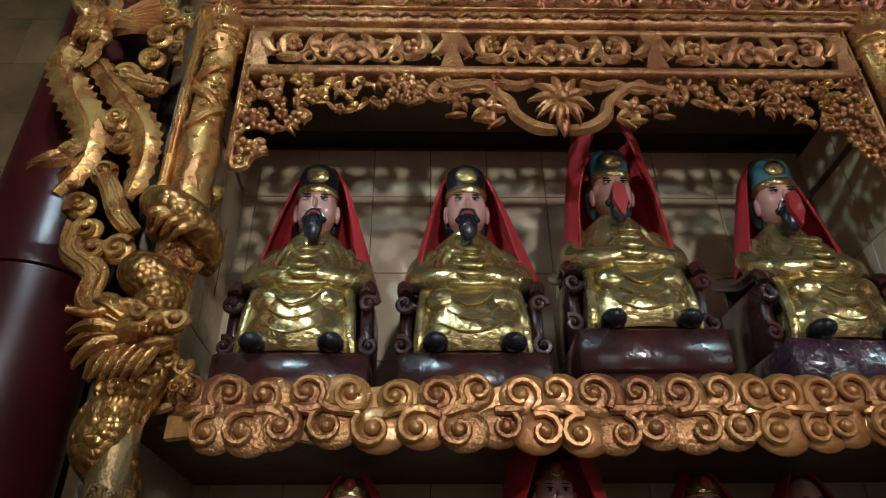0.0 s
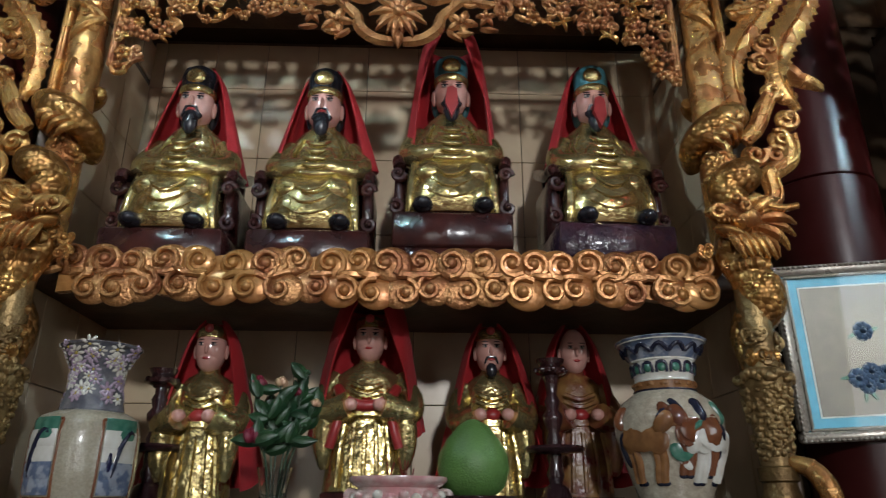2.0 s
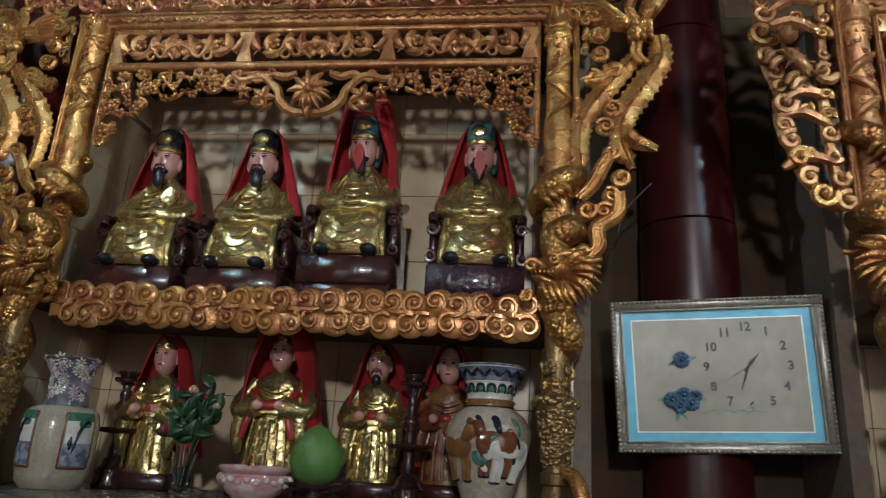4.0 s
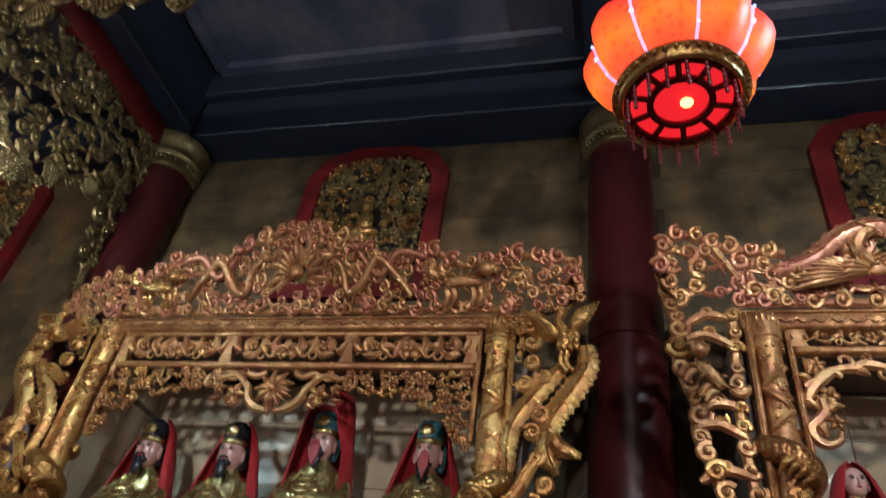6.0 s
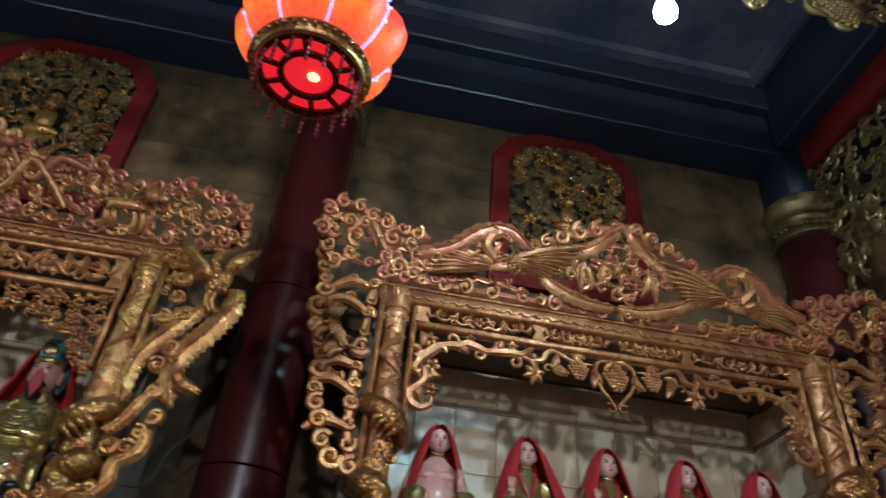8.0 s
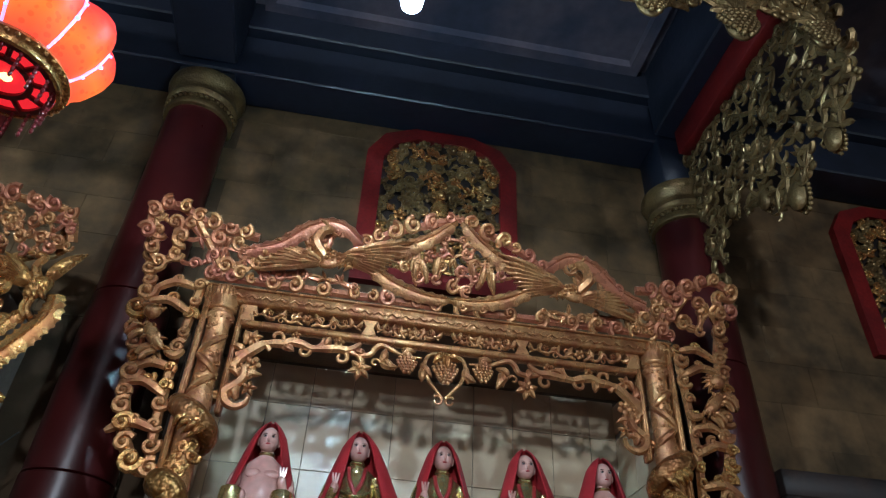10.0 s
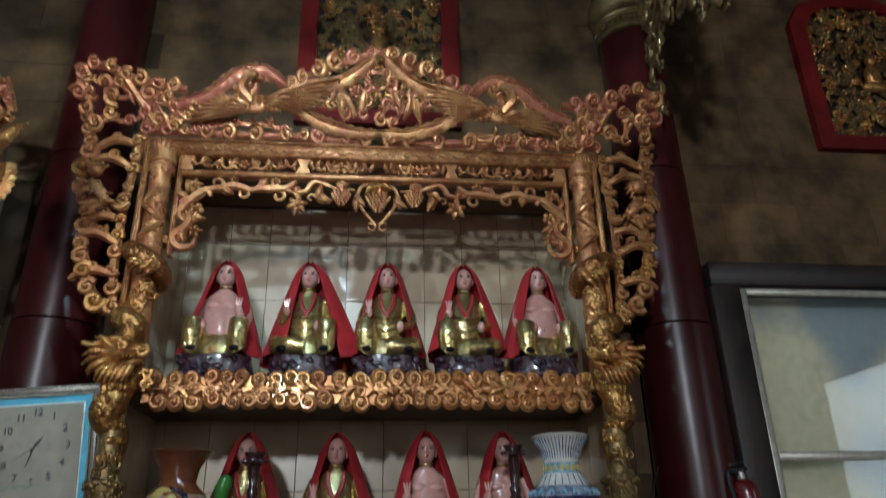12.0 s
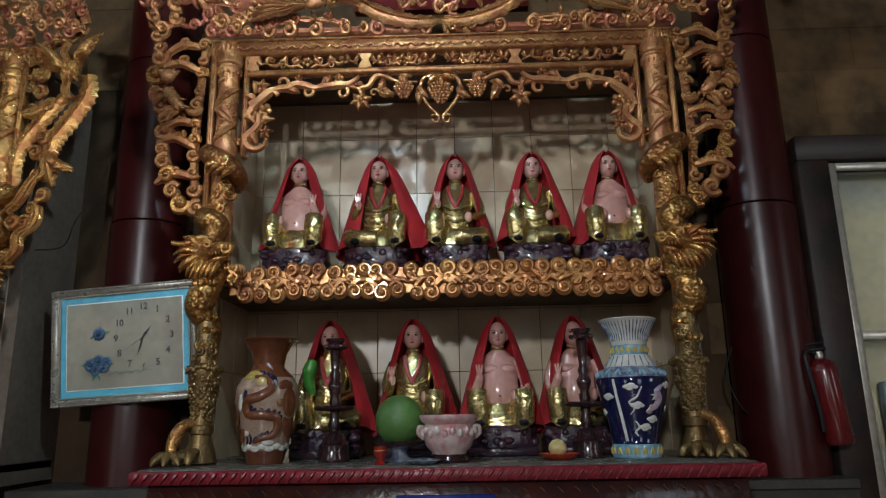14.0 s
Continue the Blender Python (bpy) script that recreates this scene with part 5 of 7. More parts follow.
def arhat(kind, bare, rock, k=1.0, turn=0.0, hand=1):
    """A seated, shaven-headed figure in gold, on a rock."""
    s = Shape(ROBE, SKIN, BLACK, rock)
    g = random.Random(kind * 7 + 1)
    s.loft([oval(0, -0.01, z, rx, ry, 20, 0.05, 7, z * 50, 0.6) for z, rx, ry in ((0, 0.13, 0.10), (0.02, 0.135, 0.105), (0.045, 0.128, 0.10), (0.07, 0.132, 0.102), (0.078, 0.12, 0.09))], rock)
    for i in range(16):
        s.ball((g.uniform(-0.12, 0.12), -0.10 + g.uniform(-0.01, 0.01), g.uniform(0.012, 0.065)), (g.uniform(0.012, 0.026), 0.016, g.uniform(0.01, 0.02)), rock, 7, 5)
    body(s, [(0.078, 0, -0.01, 0.108, 0.085), (0.12, 0, -0.005, 0.108, 0.085), (0.16, 0, 0.005, 0.09, 0.07)], ROBE, 0.03, 9)
    torso = SKIN if bare else ROBE
    belly = 0.078 if bare else 0.072
    body(s, [(0.14, 0, 0.0, 0.078, 0.062), (0.19, 0, -0.008, belly, 0.068), (0.24, 0, -0.004, belly * 0.95, 0.06), (0.29, 0, 0.004, 0.075, 0.046), (0.325, 0, 0.008, 0.07, 0.04), (0.345, 0, 0.006, 0.045, 0.034), (0.36, 0, 0.004, 0.026, 0.026), (0.385, 0, 0.0, 0.024, 0.024)], torso, 0.004 if bare else 0.03, 8, 1.0)
    if bare:
        s.ball((0, -0.074, 0.185), 0.004, BLACK, 6, 4)
        for d in (-1, 1):
            s.ball((d * 0.03, -0.037, 0.285), (0.032, 0.009, 0.018), SKIN, 10, 6)
    else:
        for d in (-1, 1):
            s.tube(spline([(d * 0.03, -0.02, 0.345), (d * 0.022, -0.045, 0.29), (-d * 0.012, -0.066, 0.22)], 5), 0.008, RED_SCARF, 6)
        for q in range(4):
            s.tube(spline([(-0.05, -0.055, 0.25 - q * 0.025), (0.0, -0.076, 0.228 - q * 0.026), (0.055, -0.055, 0.252 - q * 0.024)], 5), 0.006, ROBE, 6)
    up = {0: (1, 1), 1: (0, 1), 2: (1, 0), 3: (1, 0), 4: (1, 1)}[kind % 5]
    for d, lifted in zip((-1, 1), up):
        if lifted:
            s.tube(spline([(d * 0.05, -0.02, 0.12), (d * 0.082, -0.085, 0.155), (d * 0.085, -0.105, 0.195)], 5), [0.045 - 0.001 * i for i in range(11)], ROBE, 10)
            s.tube(spline([(d * 0.085, -0.098, 0.20), (d * 0.085, -0.112, 0.15), (d * 0.082, -0.105, 0.10), (d * 0.088, -0.10, 0.085)], 5), [0.04] * 6 + [0.038] * 5 + [0.04] * 5, ROBE, 10)
        else:
            s.tube(spline([(d * 0.05, -0.01, 0.11), (d * 0.10, -0.06, 0.115), (d * 0.06, -0.105, 0.105), (-d * 0.005, -0.112, 0.10)], 5), [0.042] * 8 + [0.036] * 8, ROBE, 10)
            s.ball((d * 0.105, -0.06, 0.11), (0.035, 0.045, 0.032), ROBE, 10, 8)
        s.ball((d * 0.08, -0.125, 0.088), (0.022, 0.03, 0.014), BLACK, 8, 6)
    for d in (-1, 1):
        raised = d == hand
        end = (d * 0.075, -0.085, 0.25) if raised else (d * 0.05, -0.11, 0.185)
        s.tube(spline([(d * 0.072, 0.005, 0.315), (d * 0.098, -0.01, 0.25), (d * 0.092, -0.05, 0.205), end], 5), [0.026 - 0.0007 * i for i in range(16)], SKIN if bare else ROBE, 9)
        s.ball(end, (0.016, 0.014, 0.022), SKIN, 8, 6)
        if raised:
            for q in (-0.4, 0.0, 0.4):
                s.tube([end, (end[0] + 0.02 * q, end[1] - 0.004, end[2] + 0.03), (end[0] + 0.03 * q, end[1] - 0.006, end[2] + 0.05)], [0.0055, 0.005, 0.0035], SKIN, 6)
    s.lathe([(0.027, 0.358), (0.031, 0.362), (0.031, 0.367), (0.026, 0.371)], ROBE, (0, 0.003, 0), 14)
    face(s, 0, -0.008, 0.418, 1.0, turn)
    for v in range(len(s.v)):
        s.v[v] = (s.v[v][0] * k, s.v[v][1] * k, s.v[v][2] * k)
    return s


def standing(robe, bearded, crown=True, scarf=False, wide=1.0):
    """A standing robed figure with wide sleeves."""
    s = Shape(robe, SKIN, BLACK, PLINTH)
    s.box((-0.10, -0.08, 0), (0.10, 0.08, 0.05), PLINTH, 0.006)
    w = wide
    body(s, [(0.05, 0, 0, 0.085 * w, 0.065), (0.10, 0, -0.004, 0.08 * w, 0.062), (0.18, 0, -0.004, 0.076 * w, 0.058), (0.24, 0, -0.002, 0.074 * w, 0.052), (0.29, 0, 0, 0.068 * w, 0.046), (0.33, 0, 0.002, 0.072 * w, 0.044), (0.355, 0, 0.002, 0.05, 0.036), (0.37, 0, 0, 0.026, 0.026), (0.39, 0, 0, 0.024, 0.024)], robe, 0.05, 13)
    for d in (-1, 1):
        s.tube(spline([(d * 0.062 * w, 0.002, 0.335), (d * 0.09 * w, -0.015, 0.28), (d * 0.085 * w, -0.055, 0.235), (d * 0.04, -0.085, 0.25)], 5), [0.024 + 0.0008 * i for i in range(16)], robe, 10)
        s.tube(spline([(d * 0.075 * w, -0.06, 0.235), (d * 0.082 * w, -0.06, 0.17), (d * 0.078 * w, -0.055, 0.10)], 5), [0.026, 0.027, 0.028, 0.028, 0.027, 0.026, 0.025, 0.022, 0.018, 0.014, 0.008], robe, 8)
        s.ball((d * 0.036, -0.092, 0.252), (0.018, 0.016, 0.016), SKIN, 8, 6)
    s.lathe([(0.066 * w, 0.222), (0.076 * w, 0.228), (0.076 * w, 0.243), (0.066 * w, 0.249)], robe, (0, -0.002, 0), 22, 1.0, 0.78)
    for q in range(3):
        s.tube(spline([(-0.04, -0.045, 0.31 - q * 0.02), (0, -0.056, 0.296 - q * 0.02), (0.04, -0.045, 0.31 - q * 0.02)], 5), 0.007, robe, 6)
    s.ball((0, -0.055, 0.255), (0.024, 0.012, 0.016), RED_SCARF, 8, 6)
    for q in range(5):
        a = -0.05 + q * 0.025
        s.tube(spline([(a, -0.06, 0.21), (a * 1.2, -0.066, 0.14), (a * 1.3, -0.064, 0.06)], 5), 0.006, robe, 6)
    if scarf:
        s.tube(spline([(-0.075, -0.03, 0.30), (-0.05, -0.065, 0.265), (0, -0.078, 0.25), (0.05, -0.065, 0.265), (0.075, -0.03, 0.30)], 5), 0.014, RED_SCARF, 8)
        for d in (-1, 1):
            s.tube(spline([(d * 0.055, -0.068, 0.26), (d * 0.07, -0.08, 0.20), (d * 0.085, -0.075, 0.15)], 5), 0.012, RED_SCARF, 8)
    at = face(s, 0, -0.01, 0.432, 1.08, 0.0, beard=bearded, tall=1.22)
    if bearded:
        s.ball(at(0, -0.034, -0.045), (0.016, 0.013, 0.02), BLACK, 9, 7)
    if crown:
        s.lathe([(0.034, 0.02), (0.0415, 0.026), (0.0415, 0.042), (0.034, 0.054), (0.016, 0.062), (0.004, 0.064)], robe, at(0, 0, 0), 16)
        s.ball(at(0, -0.037, 0.036), (0.012, 0.006, 0.012), LIPS, 8, 5)
    else:
        s.ball(at(0, 0.004, 0.016), (0.038, 0.04, 0.036), BLACK, 12, 8)
    return s


def veil(top, bottom, w, d, gap=(0.35, 1.15), lean=0.0, seed=1, head=0.05, peak=0.012, back=0.02, flare=0.75):
    """A square of red cloth laid over the head, falling in folds to both sides."""
    g = random.Random(seed)
    s = Shape(CLOTH)
    n, m = 30, 16
    ph = [g.uniform(0, 6.3) for _ in range(4)]
    rings = []
    for i in range(m + 1):
        v = i / m
        z = top - (top - bottom) * v ** 1.15
        fall = min(1, v / 0.16) ** 0.55
        rx = peak + (head - peak) * fall + (w - head) * max(0, (v - 0.08) / 0.92) ** flare
        ry = peak + (head * 1.12 - peak) * fall + (d - head) * max(0, (v - 0.1) / 0.9)
        g0, g1 = gap
        half = g0 + (g1 - g0) * min(1, v * 1.5)
        outer, inner = [], []
        for j in range(n + 1):
            a = -math.pi / 2 + half + (2 * math.pi - 2 * half) * j / n
            f = 1 + v * (0.055 * math.sin(5 * a + ph[0]) + 0.035 * math.sin(11 * a + ph[1] + v * 2) + 0.02 * math.sin(17 * a + ph[2]))
            x = rx * f * math.cos(a) + lean * v * (0.7 + 0.3 * math.cos(a))
            y = back * fall + ry * f * math.sin(a)
            zz = z + 0.018 * v * math.sin(3 * a + ph[3]) - 0.03 * v * abs(math.cos(a))
            outer.append((x, y, zz))
            inner.append((x - 0.005 * math.cos(a), y - 0.005 * math.sin(a), zz - 0.002))
        rings.append(outer + inner[::-1])
    s.loft(rings, CLOTH)
    return s


A1, A2 = ALTARS
UPPER1, UPPER2, TABLE_Z = 1.631, 1.691, 1.031
# four seated officials on the first altar's shelf
row = ((-0.60, 0.0, BLACK, 0.05, "bearded official statue in gold robe seated on a dark chair", PLINTH), (-0.223, 0.0, BLACK, 0.0, "bearded official statue with gilt crown on a dark plinth", PLINTH), (0.154, 0.055, TEAL, 0.0, "bearded official statue in teal cap and gold robe", PLINTH), (0.58, 0.03, TEAL, -0.15, "official statue in blue cap turned a little aside", ROCK))
for i, (x, up, hat, turn, label, pl) in enumerate(row):
    st = official(hat, True, turn, pl)
    if up:
        st.box((-0.15, -0.13, -up), (0.15, 0.13, 0.004), PLINTH, 0.004)
    st.box((-0.148, -0.13, -up - 0.021), (0.148, 0.12, -up + 0.003), PLINTH, 0.004)
    up += 0.022
    m = pose(A1 + x, 1.66, UPPER1 + up, 0, 0, 4 if i == 3 else 0) @ Matrix.Diagonal((1.06, 1.0, 1.12, 1))
    thing("official_statue", st, label, "statue", m, "officials on the shelf")
    if i == 2:
        vs = veil(0.655, 0.325, 0.130, 0.09, (0.25, 1.0), 0, 60 + i, 0.084, 0.076, 0.0, 0.9)
    else:
        vs = veil(0.600, 0.305, 0.142, 0.085, (1.15, 1.0), (0.012, 0.012, 0, -0.006)[i], 60 + i, 0.053, 0.034, 0.012, 0.9)
    thing("red_veil", vs, "red cloth veil draped over the official's head", "veil", m, "red veils on the statues")
    if i >= 2:
        s = Shape(RED_SCARF)
        s.slab([(-0.013, 0.462), (-0.019, 0.42), (0.0, 0.375), (0.017, 0.415), (0.014, 0.458), (0.003, 0.468)], -0.085, -0.070, RED_SCARF, 0.003)
        thing("red_paper_tag", s, "shiny red paper tag hung below the face", "tag", m)
# four figures on the first altar's table
row = ((-0.474, standing(ROBE, False), 0.0, "standing gold-robed statue with pale face and crown", 0.0), (-0.06, standing(ROBE, False, True, True, 1.25), 0.03, "gold-robed statue with a red scarf across the chest", 0.0), (0.263, standing(ROBE, True), 0.015, "standing gold-robed statue with black beard and open mouth", 0.0), (0.50, standing(DARK_ROBE, False, False), 0.02, "standing statue in dark red and gold robe", 0.0))
for i, (x, st, up, label, turn) in enumerate(row):
    y = (1.67, 1.67, 1.73, 1.76)[i]
    if up:
        st.box((-0.11, -0.09, -up), (0.11, 0.09, 0.004), PLINTH, 0.004)
    m = pose(A1 + x, y, TABLE_Z + up, 0, 0, turn)
    thing("robed_statue", st, label, "statue", m, "figures on the table")
    if i == 1:
        vs = veil(0.545, 0.21, 0.145, 0.10, (0.25, 0.95), 0, 70, 0.084, 0.074, 0.0, 0.85)
    else:
        vs = veil(0.508, 0.12, 0.155, 0.10, (0.85, 0.9), (0, 0, 0.02, -0.01)[i], 70 + i, 0.054, 0.03, 0.006, 0.9)
    thing("red_veil", vs, "red cloth veil falling past the shoulders", "veil", m, "red veils on the statues")
# five seated arhats on the second altar's shelf
row = ((-0.606, 0, True, 1, 0.0), (-0.272, 1, False, -1, 0.045), (0.05, 2, False, -1, 0.0), (0.372, 3, False, -1, 0.01), (0.688, 4, True, 0, -0.01))
for x, kind, bare, hand, ln in row:
    up = 0.01 if kind == 4 else 0.0
    m = pose(A2 + x, 1.66, UPPER2 + 0.072, 0, 0, 0)
    st = arhat(kind, bare, ROCK, 1.0, 0.0, hand)
    st.box((-0.13, -0.10, -0.072), (0.13, 0.10, 0.004), ROCK, 0.004)
    thing("arhat_statue", st, "shaven arhat statue with bare pink belly on dark rock" if bare else "shaven arhat statue in gold robe seated on dark rock", "statue", m, "arhats on the shelf")
    vs = veil(0.492, 0.09 if kind == 1 else 0.12, 0.185 if kind == 1 else 0.158, 0.115, (0.55, 0.62 if kind == 1 else 0.78), ln, 80 + kind, 0.047, 0.012, 0.002, 0.95)
    thing("red_veil", vs, "red cloth hood peaked over the shaven head", "veil", m, "red veils on the statues")
# four seated arhats on the second altar's table
row = ((-0.455, 3, False, -1, 0.02, 1.62), (-0.13, 1, False, -1, 0.015, 1.62), (0.20, 0, True, -1, 0.0, 1.60), (0.495, 2, True, -1, 0.01, 1.62))
for i, (x, kind, bare, hand, ln, y) in enumerate(row):
    m = pose(A2 + x, y, TABLE_Z + 0.03, 0, 0, 0)
    st = arhat(kind, bare, ROCK, 1.0, 0.0, hand)
    st.box((-0.13, -0.10, -0.03), (0.13, 0.10, 0.004), ROCK, 0.004)
    if i == 0:
        st.tube(spline([(-0.05, -0.10, 0.20), (-0.06, -0.11, 0.27), (-0.045, -0.11, 0.33)], 5), [0.016, 0.018, 0.02, 0.022, 0.022, 0.024, 0.026, 0.026, 0.024, 0.02, 0.012], GREEN, 8)
    thing("arhat_statue", st, "shaven arhat statue holding a green scroll" if i == 0 else ("seated arhat statue with bare chest and gold trousers" if bare else "seated arhat statue in gold robe with lifted hand"), "statue", m, "arhats on the table")
    vs = veil(0.492, 0.09, 0.165, 0.115, (0.55, 0.78), ln, 90 + i, 0.047, 0.012, 0.002, 0.95)
    thing("red_veil", vs, "red cloth hood peaked over the shaven head", "veil", m, "red veils on the statues")

# ---- tables and what stands on them ----
RED_EDGE = material("red_carved_edge", (0.24, 0.02, 0.03), 0.35, 0, (0.12, 0.015, 0.02), 30, 0.7, 0.003, 80)
BLUE_SIGN = material("blue_enamel", (0.02, 0.05, 0.30), 0.3)
WHITE_PAINT = material("white_paint", (0.55, 0.55, 0.52), 0.4)
PORCELAIN = material("white_porcelain", (0.62, 0.60, 0.54), 0.10, 0, (0.52, 0.49, 0.42), 6, 0.7, 0, coat=0.6, rough_var=0.04)
CREAM = material("speckled_cream_glaze", (0.42, 0.36, 0.27), 0.16, 0, (0.30, 0.25, 0.19), 60, 0.8, 0.001, 200, coat=0.4)
BROWN_GLAZE = material("brown_glaze", (0.16, 0.055, 0.022), 0.12, 0, (0.10, 0.03, 0.015), 9, 0.8, 0, coat=0.5)
BEIGE_GLAZE = material("beige_crackle_glaze", (0.36, 0.25, 0.18), 0.2, 0, (0.26, 0.16, 0.11), 18, 0.8, 0.001, 120, coat=0.4)
NAVY = material("navy_enamel", (0.006, 0.010, 0.055), 0.08, 0, (0.004, 0.006, 0.03), 14, 0.6, 0, coat=0.7, rough_var=0.03)
SKY_BLUE = material("pale_blue_enamel", (0.13, 0.28, 0.38), 0.15, 0, (0.30, 0.42, 0.46), 40, 0.7)
SLATE_BLUE = material("slate_blue_glaze", (0.10, 0.13, 0.20), 0.15, 0, (0.30, 0.32, 0.36), 45, 0.8, 0, spread=0.05)
INK = material("dark_ink_glaze", (0.012, 0.014, 0.03), 0.2)
OCHRE = material("ochre_glaze", (0.24, 0.11, 0.04), 0.2, 0, (0.12, 0.05, 0.02), 30, 0.7)
LEAF_GLAZE = material("green_leaf_glaze", (0.03, 0.12, 0.08), 0.2, 0, (0.08, 0.2, 0.14), 60, 0.6)
LILAC = material("lilac_glaze", (0.42, 0.34, 0.42), 0.2, 0, (0.25, 0.16, 0.24), 50, 0.6)
YELLOW_GLAZE = material("yellow_glaze", (0.45, 0.36, 0.10), 0.2, 0, (0.30, 0.22, 0.05), 40, 0.6)
POMELO = material("green_pomelo_skin", (0.075, 0.155, 0.04), 0.42, 0, (0.10, 0.22, 0.05), 9, 0.6, 0.002, 220)
PINK_BOWL = material("pink_porcelain", (0.50, 0.24, 0.24), 0.18, 0, (0.56, 0.46, 0.42), 22, 0.9, 0.003, 50, coat=0.5)
ASH = material("incense_ash", (0.22, 0.19, 0.16), 0.95, 0, (0.12, 0.10, 0.09), 60, 0.8, 0.01, 120)
TURNED = material("dark_turned_wood", (0.022, 0.010, 0.012), 0.16, 0, (0.045, 0.014, 0.014), 14, 0.7, 0.001, 60, coat=0.5)
STEM_GREEN = material("leaf_green", (0.012, 0.042, 0.018), 0.4, 0, (0.025, 0.07, 0.022), 30, 0.7)
ROSE = material("dark_rose", (0.20, 0.01, 0.03), 0.55, 0, (0.10, 0.005, 0.02), 40, 0.7)
PALE_ROSE = material("pale_yellow_rose", (0.45, 0.33, 0.16), 0.55, 0, (0.5, 0.25, 0.2), 40, 0.6)
ORANGE_DISH = material("orange_red_plastic", (0.50, 0.05, 0.015), 0.25)
PEACH = material("pale_yellow_fruit", (0.60, 0.50, 0.22), 0.4, 0, (0.55, 0.38, 0.16), 12, 0.5)
RED_GLASS = material("red_glass_cup", (0.30, 0.015, 0.01), 0.08, 0, (0.2, 0.01, 0.01), 10, 0.5, 0, coat=0.5)
STONE_LEDGE = material("grey_ledge_stone", (0.045, 0.038, 0.031), 0.6, 0, (0.028, 0.024, 0.02), 8, 0.8, 0.003, 60)
CABLE = material("black_cable", (0.01, 0.01, 0.012), 0.5)


def glass(name, tint=(1, 1, 1), rough=0.0):
    m = bpy.data.materials.new(name)
    m.use_nodes = True
    b = m.node_tree.nodes["Principled BSDF"]
    b.inputs["Base Color"].default_value = (*tint, 1)
    b.inputs["Transmission Weight"].default_value = 1
    b.inputs["Roughness"].default_value = rough
    b.inputs["IOR"].default_value = 1.45
    return m


GLASS = glass("clear_glass", (0.95, 0.97, 0.96))


def table(c, sign):
    t = thing("altar_table", None, "long altar table with grey top and red carved edge", "table", pose(c, 0, 0), "altar tables")
    s = Shape(TABLE_TOP)
    s.box((-0.95, 1.10, 0.995), (0.95, 1.84, 1.03), bevel=0.004)
    part("tabletop", s, t, "worn grey tabletop")
    e = Shape(RED_EDGE)
    e.box((-0.965, 1.075, 0.985), (0.965, 1.098, 1.026), bevel=0.006)
    edge = part("carved_edge", e, t, "red carved edge moulding")
    g = Shape(RED_EDGE)
    g.tube(spline([(-0.012, 0, -0.018), (0.0, -0.004, 0.0), (0.014, 0, 0.016)], 3), [0.003] * 3 + [0.0055] * 3 + [0.003], RED_EDGE, 6)
    gm = g.mesh("gadroon")
    for i in range(64):
        o = new("gadroon", gm)
        o.parent = edge
        o.matrix_basis = pose(-0.945 + i * 0.03, 1.074, 1.005)
    a = Shape(PLINTH)
    a.box((-0.92, 1.11, 0.80), (0.92, 1.14, 0.99), bevel=0.004)
    ap = part("apron", a, t, "dark lacquered apron with short incised strokes")
    d = Shape(GOLD_DULL)
    d.tube([(-0.009, 0, 0.009), (0.004, -0.001, -0.002), (0.009, 0, -0.009)], [0.0012, 0.0022, 0.0012], GOLD_DULL, 5)
    dm = d.mesh("stroke")
    for i in range(34):
        o = new("stroke", dm)
        o.parent = ap
        o.matrix_basis = pose(-0.87 + i * 0.053, 1.108, 0.955)
    for x in (-0.88, 0.88):
        for y in (1.16, 1.80):
            lg = Shape(PLINTH)
            lg.box((x - 0.04, y - 0.04, 0), (x + 0.04, y + 0.04, 0.996), bevel=0.006)
            part("leg", lg, t)
    if sign:
        s = Shape(BLUE_SIGN, WHITE_PAINT)
        s.box((-0.15, 1.098, 0.84), (0.15, 1.109, 0.945), BLUE_SIGN, 0.003)
        for i, w in enumerate((0.05, 0.06, 0.035, 0.04)):
            x = -0.125 + sum((0.05, 0.06, 0.035, 0.04)[:i]) + i * 0.018
            s.box((x, 1.0955, 0.90), (x + w, 1.0985, 0.93), WHITE_PAINT)
        thing("blue_sign", s, "blue enamel sign with white lettering on the table front", "sign", pose(c, 0, 0))


table(A1, False)
table(A2, True)
for x0, x1 in ((A1 + 0.97, A2 - 0.97), (A2 + 0.97, 4.36)):
    s = Shape(STONE_LEDGE)
    s.box((x0, 1.52, 0.90), (x1, WALL_Y - 0.003, 0.935), bevel=0.004)
    s.box((x0, 1.54, 0), (x1, WALL_Y - 0.003, 0.90))
    structure("ledge", s, "grey stone ledge between the altar tables", "ledge")


GREY_CREAM = material("speckled_grey_glaze", (0.36, 0.32, 0.24), 0.25, 0, (0.27, 0.23, 0.16), 60, 0.8, 0.001, 200, coat=0.4)
DARK_SLATE = material("mottled_slate_glaze", (0.16, 0.16, 0.17), 0.2, 0, (0.07, 0.07, 0.09), 45, 0.8, coat=0.4)


